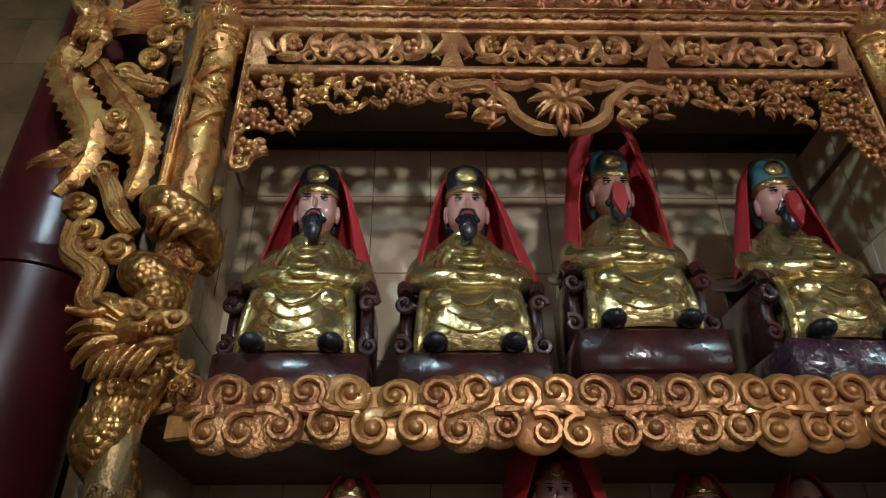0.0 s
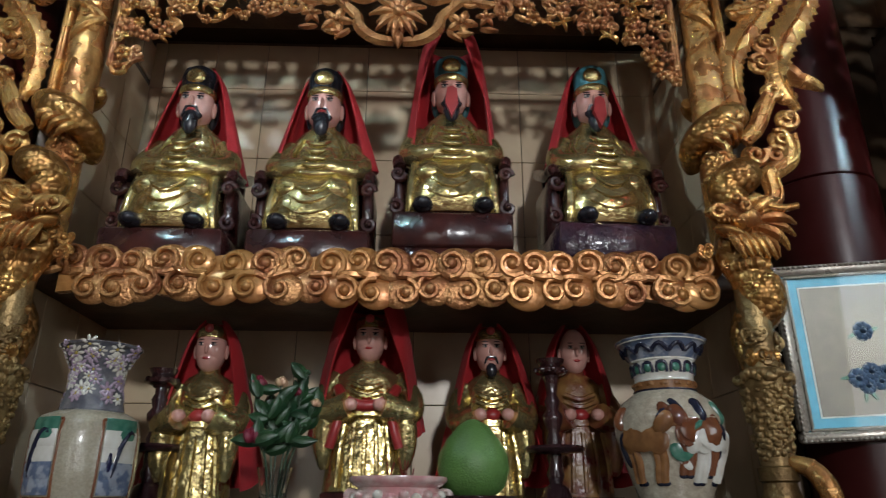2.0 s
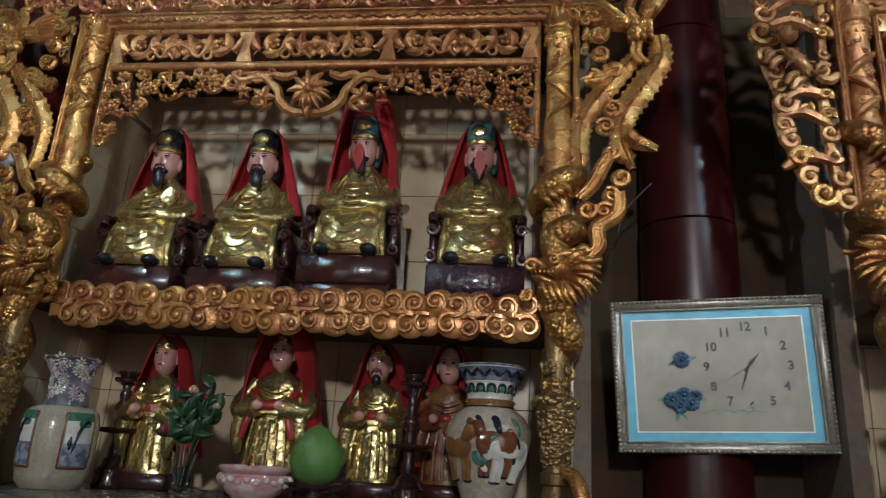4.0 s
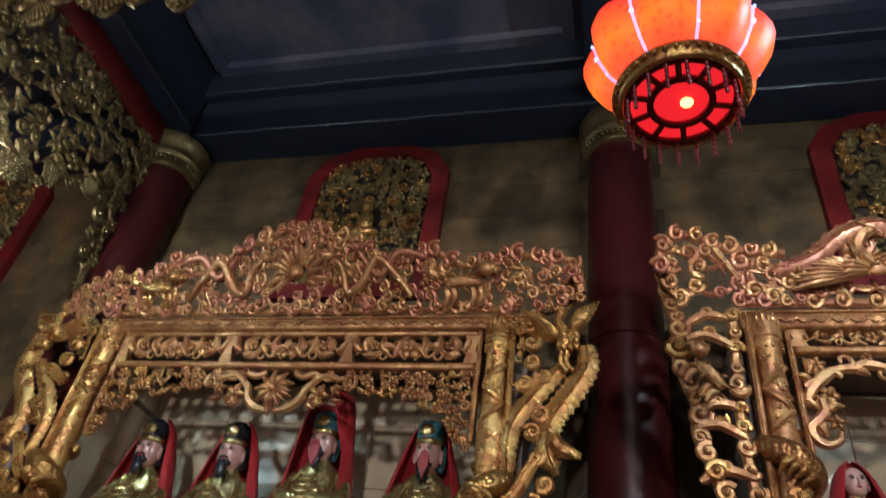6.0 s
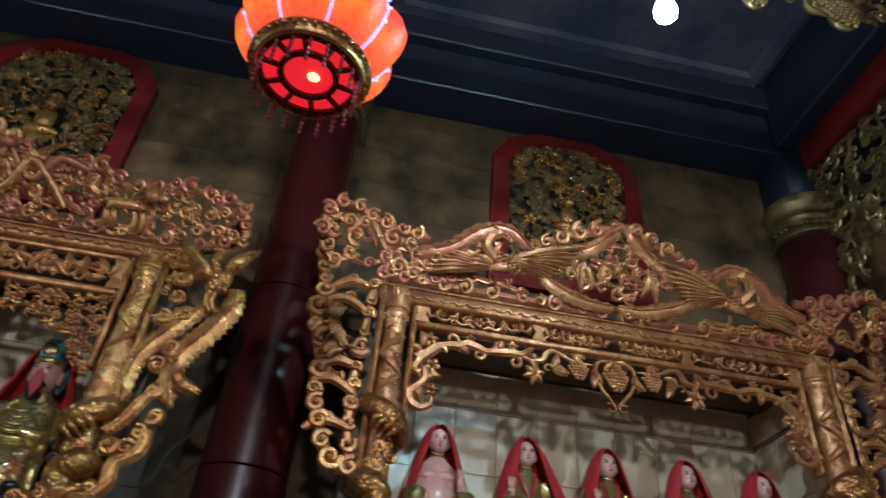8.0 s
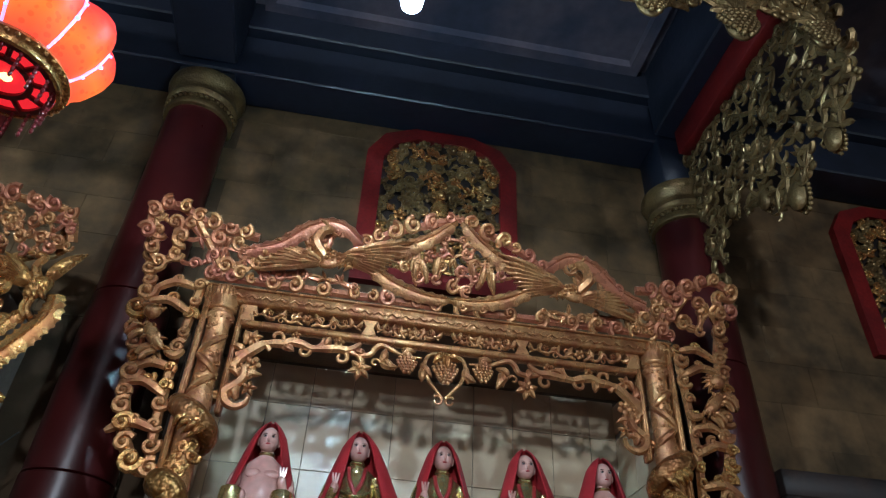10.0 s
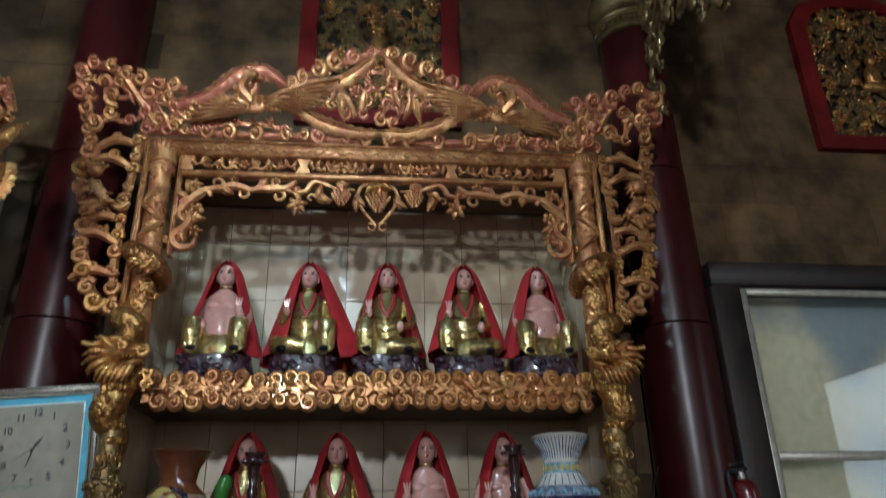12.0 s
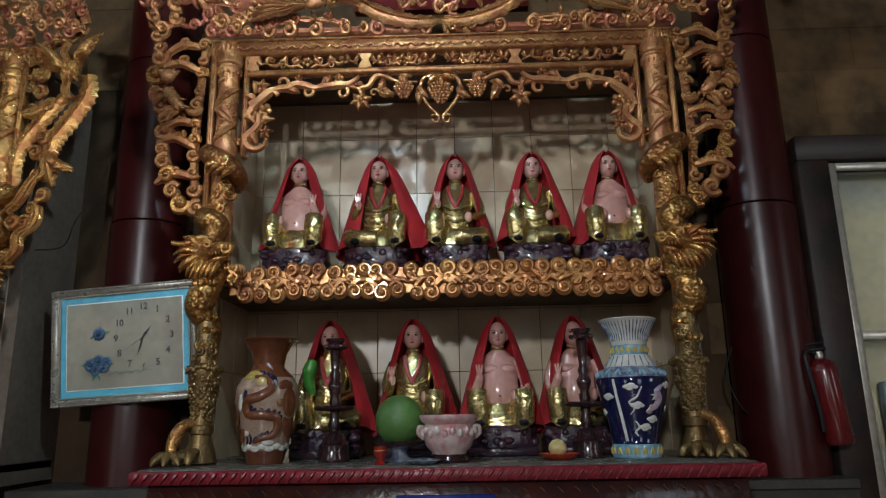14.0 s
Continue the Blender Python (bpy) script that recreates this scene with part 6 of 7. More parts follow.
class Pot:
    """A turned vessel: bands of glaze, and shapes laid on its wall."""

    def __init__(self, profile, x, y):
        self.p, self.x, self.y = profile, x, y

    def radius(self, z):
        for (r0, z0), (r1, z1) in zip(self.p, self.p[1:]):
            if z0 <= z <= z1:
                return r0 + (r1 - r0) * (z - z0) / max(1e-6, z1 - z0)
        return self.p[-1][0]

    def at(self, a, z, off=0.0):
        """a: degrees from the front, to the right."""
        r, t = self.radius(z) + off, radians(a - 90)
        return r * math.cos(t), r * math.sin(t), z

    def wall(self, mat, z0, z1, sides=36, square=0.0):
        s = Shape(mat)
        zs = sorted({z0, z1} | {z for r, z in self.p if z0 < z < z1} | {z0 + (z1 - z0) * i / 6 for i in range(7)})
        rings = []
        for z in zs:
            r = self.radius(z)
            rings.append([(r * (1 + square * math.cos(4 * t)) * math.cos(t), r * (1 + square * math.cos(4 * t)) * math.sin(t), z) for t in (2 * math.pi * j / sides for j in range(sides))])
        return s.loft(rings, mat, caps=False)

    def line(self, s, pts, r, mat, n=6, flat=0.5, taper=True):
        q = spline([(a, z, 0) for a, z in pts], n)
        k = len(q) - 1
        s.tube([self.at(p[0], p[1], 0.0005) for p in q], [r * (1 - 0.7 * abs(2 * i / k - 1) ** 3 if taper else 1) for i in range(k + 1)], mat, 6, flat)

    def blot(self, s, a, z, w, h, mat, tilt=0.0):
        c = self.at(a, z)
        s.ball(c, (w, 0.0035, h), mat, 10, 6, Matrix.Rotation(radians(a), 3, "Z") @ Matrix.Rotation(tilt, 3, "Y"))

    def bloom(self, s, a, z, r, mat, petals=7):
        for j in range(petals):
            t = 2 * math.pi * j / petals
            self.blot(s, a + math.degrees(r * 0.6 * math.cos(t) / self.radius(z)), z + r * 0.6 * math.sin(t), r * 0.42, r * 0.2, mat, -t)
        self.blot(s, a, z, r * 0.2, r * 0.2, YELLOW_GLAZE)


def vase(name_label, profile, x, y, bands, decor, turn=0.0, square=0.0):
    v = thing("porcelain_vase", None, name_label, "vase", pose(x, y, TABLE_Z, 0, 0, turn), "vases on the altars")
    p = Pot(profile, x, y)
    for name, mat, z0, z1 in bands:
        part(name, p.wall(mat, z0, z1, square=square), v)
    top = profile[-1]
    s = Shape(bands[-1][1])
    s.lathe([(top[0], top[1] - 0.002), (top[0] + 0.003, top[1] + 0.002), (top[0] - 0.001, top[1] + 0.005), (top[0] - 0.012, top[1] - 0.004), (top[0] * 0.62, top[1] - 0.05), (top[0] * 0.55, top[1] - 0.09)], bands[-1][1], sides=36)
    part("rim", s, v)
    s = Shape(bands[0][1])
    s.lathe([(0.001, 0.0), (profile[0][0], 0.0), (profile[0][0], 0.004), (0.001, 0.006)], bands[0][1], sides=36)
    part("foot", s, v)
    d = Shape(PORCELAIN)
    decor(p, d)
    part("painted_decor", d, v, "raised painted decoration", kind="stuff")
    return v


def decor_horses(p, s):
    for k in range(14):
        a = -180 + k * 360 / 14
        p.line(s, [(a, 0.388), (a + 13, 0.405), (a + 26, 0.388)], 0.006, INK, 3, taper=False)
        p.blot(s, a + 13, 0.352, 0.010, 0.011, LEAF_GLAZE)
        p.line(s, [(a + 4, 0.340), (a + 6, 0.362), (a + 20, 0.362), (a + 22, 0.340)], 0.004, INK, 3, taper=False)
        p.line(s, [(a + 8, 0.312), (a + 14, 0.318), (a + 20, 0.312)], 0.006, OCHRE, 3)
    for z in (0.325, 0.372, 0.415, 0.302):
        p.line(s, [(-180 + i * 12, z) for i in range(31)], 0.0022, PORCELAIN if z > 0.31 else INK, 1, taper=False)
    # a brown horse, a red one behind and a white one grazing
    for a, z, mat, hoof, d in ((22, 0.205, BROWN_GLAZE, INK, -1), (-40, 0.19, OCHRE, INK, 1), (40, 0.19, PORCELAIN, INK, -1)):
        p.blot(s, a, z, 0.052, 0.030, mat)
        p.blot(s, a + d * 16, z - 0.004, 0.026, 0.032, mat)
        p.blot(s, a - d * 17, z + 0.002, 0.026, 0.034, mat)
        for q in (-20, -12, 12, 19):
            p.line(s, [(a + q, z - 0.015), (a + q + 2, z - 0.05), (a + q - 1, z - 0.08), (a + q - 1, z - 0.092)], 0.0095, mat, 4, taper=False)
            p.blot(s, a + q - 1, z - 0.094, 0.010, 0.006, hoof)
        low = mat is PORCELAIN
        p.line(s, [(a + d * 16, z + 0.01), (a + d * 26, z + (-0.005 if low else 0.035)), (a + d * 33, z + (-0.035 if low else 0.05))], 0.019, mat, 5)
        p.blot(s, a + d * 36, z + (-0.048 if low else 0.042), 0.013, 0.022, mat, d * 0.5)
        p.line(s, [(a + d * 17, z + 0.035), (a + d * 26, z + (0.02 if low else 0.058)), (a + d * 32, z + (0.0 if low else 0.066))], 0.008, LEAF_GLAZE if low else INK, 4)
        p.line(s, [(a - d * 26, z + 0.015), (a - d * 31, z - 0.015), (a - d * 29, z - 0.06)], 0.009, INK if not low else mat, 4)
    p.line(s, [(14, 0.268), (20, 0.262), (22, 0.245), (26, 0.225)], 0.012, INK, 4)
    p.line(s, [(46, 0.270), (50, 0.25), (54, 0.22)], 0.008, LEAF_GLAZE, 4)
    p.line(s, [(-66, 0.262), (-68, 0.235), (-66, 0.21)], 0.014, BROWN_GLAZE, 4)
    p.blot(s, 0, 0.165, 0.026, 0.026, LEAF_GLAZE)


def decor_panels(p, s):
    g = random.Random(5)
    for k in range(58):
        p.bloom(s, g.uniform(-130, 130), g.uniform(0.262, 0.375), g.uniform(0.013, 0.021), g.choice((PORCELAIN, LILAC, LILAC, PORCELAIN)))
    for a in (-48, 48, 140, -140):
        c = a
        for dz, mat, h in ((0.03, PORCELAIN, 0.016), (0.0, PORCELAIN, 0.016), (-0.03, SLATE_BLUE, 0.016), (-0.06, SLATE_BLUE, 0.016), (0.055, LEAF_GLAZE, 0.02)):
            p.line(s, [(c - 23, 0.145 + dz), (c, 0.145 + dz), (c + 23, 0.145 + dz)], 0.019, mat, 6, 0.12, False)
        for z0, z1 in ((0.06, 0.215),):
            for d in (-26, 26):
                p.line(s, [(c + d, z0), (c + d, 0.14), (c + d, z1)], 0.003, BROWN_GLAZE, 4, taper=False)
            for z in (z0, z1):
                p.line(s, [(c - 26, z), (c, z), (c + 26, z)], 0.003, BROWN_GLAZE, 6, taper=False)
        p.line(s, [(c - 10, 0.10), (c - 4, 0.16), (c + 6, 0.19), (c + 18, 0.185)], 0.008, INK, 5)
        p.blot(s, c + 6, 0.185, 0.022, 0.015, LEAF_GLAZE)
        p.blot(s, c - 14, 0.13, 0.008, 0.03, NAVY)


def decor_dragon(p, s):
    way = [(-14, 0.285), (8, 0.28), (22, 0.25), (4, 0.222), (-20, 0.205), (-20, 0.165), (10, 0.16), (34, 0.145), (32, 0.10), (4, 0.085), (-16, 0.07)]
    p.line(s, way, 0.017, BROWN_GLAZE, 7)
    p.line(s, way, 0.008, LILAC, 7, 0.9)
    for i, q in enumerate(spline([(a, z, 0) for a, z in way], 5)):
        if i % 2 == 0:
            p.blot(s, q[0] + 7, q[1] + 0.012, 0.007, 0.011, NAVY if i % 4 else INK, 0.6)
    for a, z, w, h in ((58, 0.20, 0.03, 0.05), (66, 0.13, 0.03, 0.05), (-64, 0.16, 0.03, 0.06), (50, 0.255, 0.03, 0.02), (-52, 0.10, 0.025, 0.03)):
        p.blot(s, a, z, w, h, BROWN_GLAZE)
    for a, z, w, h, m in ((-16, 0.29, 0.028, 0.016, YELLOW_GLAZE), (-30, 0.28, 0.02, 0.012, YELLOW_GLAZE), (4, 0.265, 0.018, 0.02, YELLOW_GLAZE), (24, 0.27, 0.016, 0.022, INK), (28, 0.255, 0.01, 0.02, SLATE_BLUE), (-40, 0.20, 0.012, 0.03, PORCELAIN), (-26, 0.215, 0.010, 0.028, NAVY), (-16, 0.17, 0.012, 0.012, NAVY), (40, 0.20, 0.016, 0.014, OCHRE), (-34, 0.10, 0.014, 0.01, PORCELAIN), (20, 0.07, 0.02, 0.01, PORCELAIN)):
        p.blot(s, a, z, w, h, m)
    for a in (-24, -34):
        p.line(s, [(a, 0.10), (a + 4, 0.08), (a - 4, 0.06)], 0.004, INK, 4)
    p.blot(s, 6, 0.375, 0.014, 0.024, SLATE_BLUE)
    p.blot(s, 12, 0.35, 0.012, 0.016, NAVY)
    p.line(s, [(2, 0.34), (16, 0.325), (28, 0.31)], 0.004, LILAC, 4)
    for k in range(18):
        p.blot(s, -160 + k * 18.5, 0.05 + 0.008 * (k % 2), 0.016, 0.010, PORCELAIN)


def decor_cloisonne(p, s):
    for k in range(44):
        a = k * 360 / 44
        p.line(s, [(a, 0.385), (a, 0.42), (a, 0.452)], 0.0022, SLATE_BLUE, 3, 0.7, False)
        if k % 2 == 0:
            p.line(s, [(a, 0.30), (a, 0.335)], 0.002, SLATE_BLUE, 2, 0.7, False)
    for k in range(18):
        a = k * 20
        p.line(s, [(a, 0.345), (a + 5, 0.362), (a + 10, 0.345)], 0.006, YELLOW_GLAZE, 3)
        p.line(s, [(a, 0.268), (a + 5, 0.285), (a + 10, 0.268)], 0.006, SKY_BLUE, 3)
        p.line(s, [(a, 0.012), (a + 5, 0.034), (a + 10, 0.012)], 0.005, YELLOW_GLAZE, 3)
    for a in (-42, 92, -160):
        p.line(s, [(a, 0.255), (a + 3, 0.16), (a + 8, 0.055)], 0.006, PORCELAIN, 5, 0.4, False)
    for a, z in ((-18, 0.23), (-8, 0.17), (24, 0.125), (52, 0.235), (8, 0.10), (-60, 0.2), (-90, 0.15), (75, 0.16)):
        for dx, dz, r in ((-5, 0, 0.012), (3, 0.004, 0.014), (9, -0.002, 0.010), (0, -0.006, 0.012)):
            p.blot(s, a + dx, z + dz, r, r * 0.62, PORCELAIN)
    p.line(s, [(-20, 0.14), (-12, 0.16), (-20, 0.18), (-8, 0.195), (-2, 0.215), (2, 0.23)], 0.0035, PORCELAIN, 6)
    p.line(s, [(-12, 0.12), (-4, 0.10), (-12, 0.085), (-6, 0.07)], 0.0035, PORCELAIN, 6)
    p.line(s, [(14, 0.155), (26, 0.165), (34, 0.19), (28, 0.215), (40, 0.235)], 0.012, LILAC, 6)
    for a, z in ((22, 0.165), (30, 0.19), (34, 0.205), (16, 0.15)):
        p.blot(s, a, z, 0.012, 0.009, BEIGE_GLAZE)
    for k in range(9):
        p.line(s, [(27, 0.20), (27 + 10 * math.cos(k), 0.20 + 0.02 * math.sin(k))], 0.003, PORCELAIN, 2)


vase("white porcelain vase painted with horses and geometric collar", [(0.06, 0), (0.068, 0.03), (0.10, 0.12), (0.122, 0.20), (0.125, 0.235), (0.105, 0.275), (0.072, 0.30), (0.068, 0.33), (0.074, 0.37), (0.098, 0.41), (0.105, 0.418)], A1 + 0.655, 1.49, (("body", CREAM, 0, 0.30), ("collar", OCHRE, 0.30, 0.325), ("neck", PORCELAIN, 0.325, 0.375), ("mouth", SLATE_BLUE, 0.375, 0.418)), decor_horses, -8)
vase("cream vase with painted panels and flowered neck", [(0.08, 0), (0.095, 0.02), (0.105, 0.10), (0.105, 0.19), (0.095, 0.225), (0.065, 0.24), (0.054, 0.29), (0.056, 0.33), (0.075, 0.37), (0.084, 0.378)], A1 - 0.645, 1.42, (("body", GREY_CREAM, 0, 0.236), ("neck", DARK_SLATE, 0.236, 0.378)), decor_panels, 18, 0.03)
vase("brown vase with a pale raised dragon", [(0.06, 0), (0.065, 0.02), (0.072, 0.04), (0.09, 0.12), (0.108, 0.21), (0.106, 0.25), (0.085, 0.29), (0.056, 0.32), (0.05, 0.35), (0.058, 0.385), (0.09, 0.41), (0.098, 0.415)], A2 - 0.617, 1.33, (("foot_band", BROWN_GLAZE, 0, 0.045), ("body", BEIGE_GLAZE, 0.045, 0.285), ("neck", BROWN_GLAZE, 0.285, 0.415)), decor_dragon)
vase("navy enamel vase with white clouds and ribbed neck", [(0.08, 0), (0.08, 0.04), (0.074, 0.05), (0.085, 0.10), (0.112, 0.20), (0.122, 0.25), (0.115, 0.275), (0.085, 0.30), (0.062, 0.34), (0.06, 0.37), (0.066, 0.41), (0.09, 0.45), (0.097, 0.458)], A2 + 0.642, 1.33, (("foot_band", SKY_BLUE, 0, 0.045), ("body", NAVY, 0.045, 0.262), ("shoulder", SLATE_BLUE, 0.262, 0.298), ("lower_neck", PORCELAIN, 0.298, 0.338), ("neck_band", SKY_BLUE, 0.338, 0.372), ("neck", PORCELAIN, 0.372, 0.458)), decor_cloisonne)


def candlestick(x, y, h=0.42):
    c = thing("candlestick", None, "dark turned wooden candlestick with drip tray and cup", "candlestick", pose(x, y, TABLE_Z), "dark candlesticks")
    s = Shape(TURNED)
    s.lathe([(0.055, 0), (0.058, 0.01), (0.05, 0.03), (0.052, 0.055), (0.04, 0.065), (0.03, 0.09), (0.016, 0.10), (0.022, 0.12), (0.016, 0.14), (0.018, 0.165)], TURNED, sides=22)
    part("base", s, c)
    s = Shape(TURNED)
    s.lathe([(0.012, 0.165), (0.068, 0.172), (0.074, 0.18), (0.07, 0.186), (0.014, 0.182)], TURNED, sides=26)
    part("drip_tray", s, c)
    s = Shape(TURNED)
    s.lathe([(0.016, 0.182), (0.02, 0.20), (0.014, 0.22), (0.024, 0.245), (0.026, 0.26), (0.015, 0.275), (0.02, 0.295), (0.013, 0.31), (0.017, 0.34), (0.02, h - 0.045), (0.024, h - 0.04)], TURNED, sides=20)
    part("stem", s, c)
    s = Shape(TURNED)
    s.lathe([(0.022, h - 0.042), (0.038, h - 0.035), (0.04, h - 0.025), (0.026, h - 0.018), (0.034, h - 0.008), (0.036, h), (0.02, h + 0.002), (0.004, h + 0.004)], TURNED, sides=20)
    for j in range(8):
        t = j * math.pi / 4
        s.ball((0.037 * math.cos(t), 0.037 * math.sin(t), h - 0.028), 0.008, TURNED, 6, 5)
    part("cup", s, c)


for x, y, h in ((A1 - 0.575, 1.62, 0.37), (A1 + 0.405, 1.60, 0.40), (A2 - 0.39, 1.37, 0.42), (A2 + 0.487, 1.38, 0.44)):
    candlestick(x, y, h)


def pomelo(x, y, r, tall):
    st = thing("fruit_stand", None, "dark wooden fruit stand with a shallow dish", "stand", pose(x, y, TABLE_Z))
    s = Shape(TURNED)
    s.lathe([(0.05, 0), (0.052, 0.006), (0.03, 0.016), (0.024, 0.03), (0.03, 0.045)], TURNED if tall else SLATE_BLUE, sides=22)
    part("foot", s, st)
    s = Shape(TURNED)
    s.lathe([(0.02, 0.042), (0.07, 0.05), (0.088, 0.062), (0.09, 0.068), (0.06, 0.058), (0.01, 0.054)], TURNED, sides=26)
    part("dish", s, st)
    f = Shape(POMELO)
    prof = [(0.004, -r * 0.98), (r * 0.55, -r * 0.88), (r * 0.86, -r * 0.55), (r, -r * 0.1), (r * 0.95, r * 0.3), (r * 0.74, r * 0.68), (r * 0.42, r * (0.91 if not tall else 1.06)), (r * 0.16, r * (0.99 if not tall else 1.22)), (0.004, r * (1.0 if not tall else 1.25))]
    f.lathe(prof, POMELO, sides=28)
    f.tube([(0, 0, r * (0.99 if not tall else 1.24)), (0.002, 0, r * (1.04 if not tall else 1.32))], 0.004, OCHRE, 6)
    thing("pomelo", f, "whole green pomelo resting in the dish", "fruit", pose(x, y, TABLE_Z + 0.054 + r * 0.98, 4, 0, 0))


pomelo(A1 + 0.187, 1.35, 0.075, True)
pomelo(A2 - 0.155, 1.30, 0.083, False)


def incense_bowl(x, y, low=1.0):
    b = thing("incense_bowl", None, "pink and white porcelain incense bowl with relief", "incense bowl", pose(x, y, TABLE_Z) @ Matrix.Diagonal((1, 1, low, 1)), "incense bowls")
    s = Shape(TURNED)
    s.lathe([(0.062, 0), (0.066, 0.008), (0.058, 0.02), (0.06, 0.026)], TURNED, sides=28)
    part("stand", s, b, "low dark wooden stand")
    s = Shape(PINK_BOWL)
    s.lathe([(0.056, 0.026), (0.06, 0.035), (0.075, 0.05), (0.086, 0.08), (0.086, 0.105), (0.08, 0.12), (0.092, 0.13), (0.098, 0.14), (0.097, 0.15), (0.086, 0.15), (0.08, 0.135)], PINK_BOWL, sides=36)
    for j in range(22):
        t = 2 * math.pi * j / 22
        s.ball((0.086 * math.cos(t), 0.086 * math.sin(t), 0.092 + 0.008 * (j % 2)), (0.011, 0.011, 0.014), PINK_BOWL if j % 3 else PORCELAIN, 7, 5)
    part("bowl", s, b)
    s = Shape(ASH)
    s.lathe([(0.082, 0.138), (0.05, 0.146), (0.002, 0.149)], ASH, sides=24)
    part("ash", s, b)
    g = random.Random(3)
    for i in range(7):
        s = Shape(RED_PAINT)
        px, py = g.uniform(-0.04, 0.04), g.uniform(-0.03, 0.03)
        s.tube([(px, py, 0.14), (px + g.uniform(-0.01, 0.01), py, 0.14 + g.uniform(0.03, 0.07))], 0.0014, RED_PAINT, 5)
        part("incense_stick", s, b, "burnt-down red incense stick")
    for d in (-1, 1):
        s = Shape(PINK_BOWL)
        s.tube(spline([(d * 0.08, 0, 0.11), (d * 0.098, 0, 0.112), (d * 0.1, 0, 0.09), (d * 0.082, 0, 0.075)], 5), 0.007, PINK_BOWL, 7)
        part("handle", s, b)


incense_bowl(A1 + 0.035, 1.30, 0.68)
incense_bowl(A2 + 0.012, 1.25)
# small dishes on the second altar
s = Shape(RED_GLASS, GOLD)
s.lathe([(0.017, 0), (0.018, 0.004), (0.01, 0.012), (0.012, 0.02), (0.019, 0.03), (0.021, 0.055), (0.019, 0.055), (0.016, 0.032)], RED_GLASS, sides=20)
s.lathe([(0.0195, 0.04), (0.0215, 0.041), (0.0215, 0.045), (0.02, 0.046)], GOLD, sides=20)
thing("offering_cup", s, "small red glass cup with gilt band", "cup", pose(A2 - 0.205, 1.17, TABLE_Z))
s = Shape(ORANGE_DISH)
s.lathe([(0.03, 0), (0.045, 0.004), (0.064, 0.018), (0.066, 0.02), (0.044, 0.008), (0.002, 0.006)], ORANGE_DISH, sides=28)
thing("orange_dish", s, "small orange-red plastic dish", "dish", pose(A2 + 0.375, 1.28, TABLE_Z))
s = Shape(PEACH)
s.lathe([(0.002, -0.029), (0.02, -0.024), (0.03, -0.004), (0.029, 0.01), (0.018, 0.024), (0.002, 0.03)], PEACH, sides=20)
thing("yellow_fruit", s, "pale yellow fruit lying in the dish", "fruit", pose(A2 + 0.37, 1.28, TABLE_Z + 0.036))
s = Shape(SLATE_BLUE)
s.lathe([(0.03, 0), (0.04, 0.003), (0.056, 0.012), (0.054, 0.014), (0.03, 0.006), (0.002, 0.005)], SLATE_BLUE, sides=24)
thing("small_plate", s, "small blue and white porcelain plate", "plate", pose(A2 - 0.07, 1.16, TABLE_Z))
# roses in a glass on the first altar
fl = thing("rose_bouquet", None, "dark red and pale roses with leaves in a glass", "flowers", pose(A1 - 0.235, 1.42, TABLE_Z))
s = Shape(GLASS)
s.lathe([(0.03, 0), (0.034, 0.003), (0.028, 0.03), (0.03, 0.09), (0.038, 0.125), (0.036, 0.125), (0.028, 0.09), (0.026, 0.03), (0.002, 0.008)], GLASS, sides=24)
part("glass_vase", s, fl, "clear glass vase")
g = random.Random(12)
for i, (dx, dy, dz, mat, r) in enumerate(((-0.05, -0.02, 0.30, ROSE, 0.022), (0.0, -0.01, 0.305, PALE_ROSE, 0.016), (0.035, 0.0, 0.285, ROSE, 0.014), (-0.045, -0.04, 0.185, ROSE, 0.024), (0.055, 0.0, 0.33, STEM_GREEN, 0.008), (-0.02, -0.02, 0.24, STEM_GREEN, 0.008), (0.08, -0.01, 0.26, PALE_ROSE, 0.012), (0.06, -0.03, 0.21, STEM_GREEN, 0.008))):
    s = Shape(STEM_GREEN)
    s.tube(spline([(dx * 0.15, dy * 0.2, 0.02), (dx * 0.4, dy * 0.5, 0.14), (dx, dy, dz)], 6), 0.0022, STEM_GREEN, 5)
    st = part("stem", s, fl)
    s = Shape(mat)
    for j in range(9):
        t = j * 2.4
        rr = r * (0.25 + 0.08 * j)
        s.ball((dx + rr * 0.55 * math.cos(t), dy + rr * 0.55 * math.sin(t), dz + r * 0.35 - j * r * 0.05), (r * 0.55, r * 0.4, r * 0.6), mat, 7, 5, Matrix.Rotation(t, 3, "Z"))
    part("rose", s, st)
    for j in range(7):
        t = g.uniform(0.25, 0.95)
        a = g.uniform(0, 6.28)
        lx, lz = dx * t, 0.14 + (dz - 0.14) * t
        s = Shape(STEM_GREEN)
        leaf(s, lx, lz, g.uniform(-0.6, 3.7), g.uniform(0.042, 0.062), g.uniform(0.024, 0.034), flat_y(dy + g.uniform(-0.02, 0.04)), STEM_GREEN, g.uniform(-0.5, 0.5), 0.003)
        part("leaf", s, st)

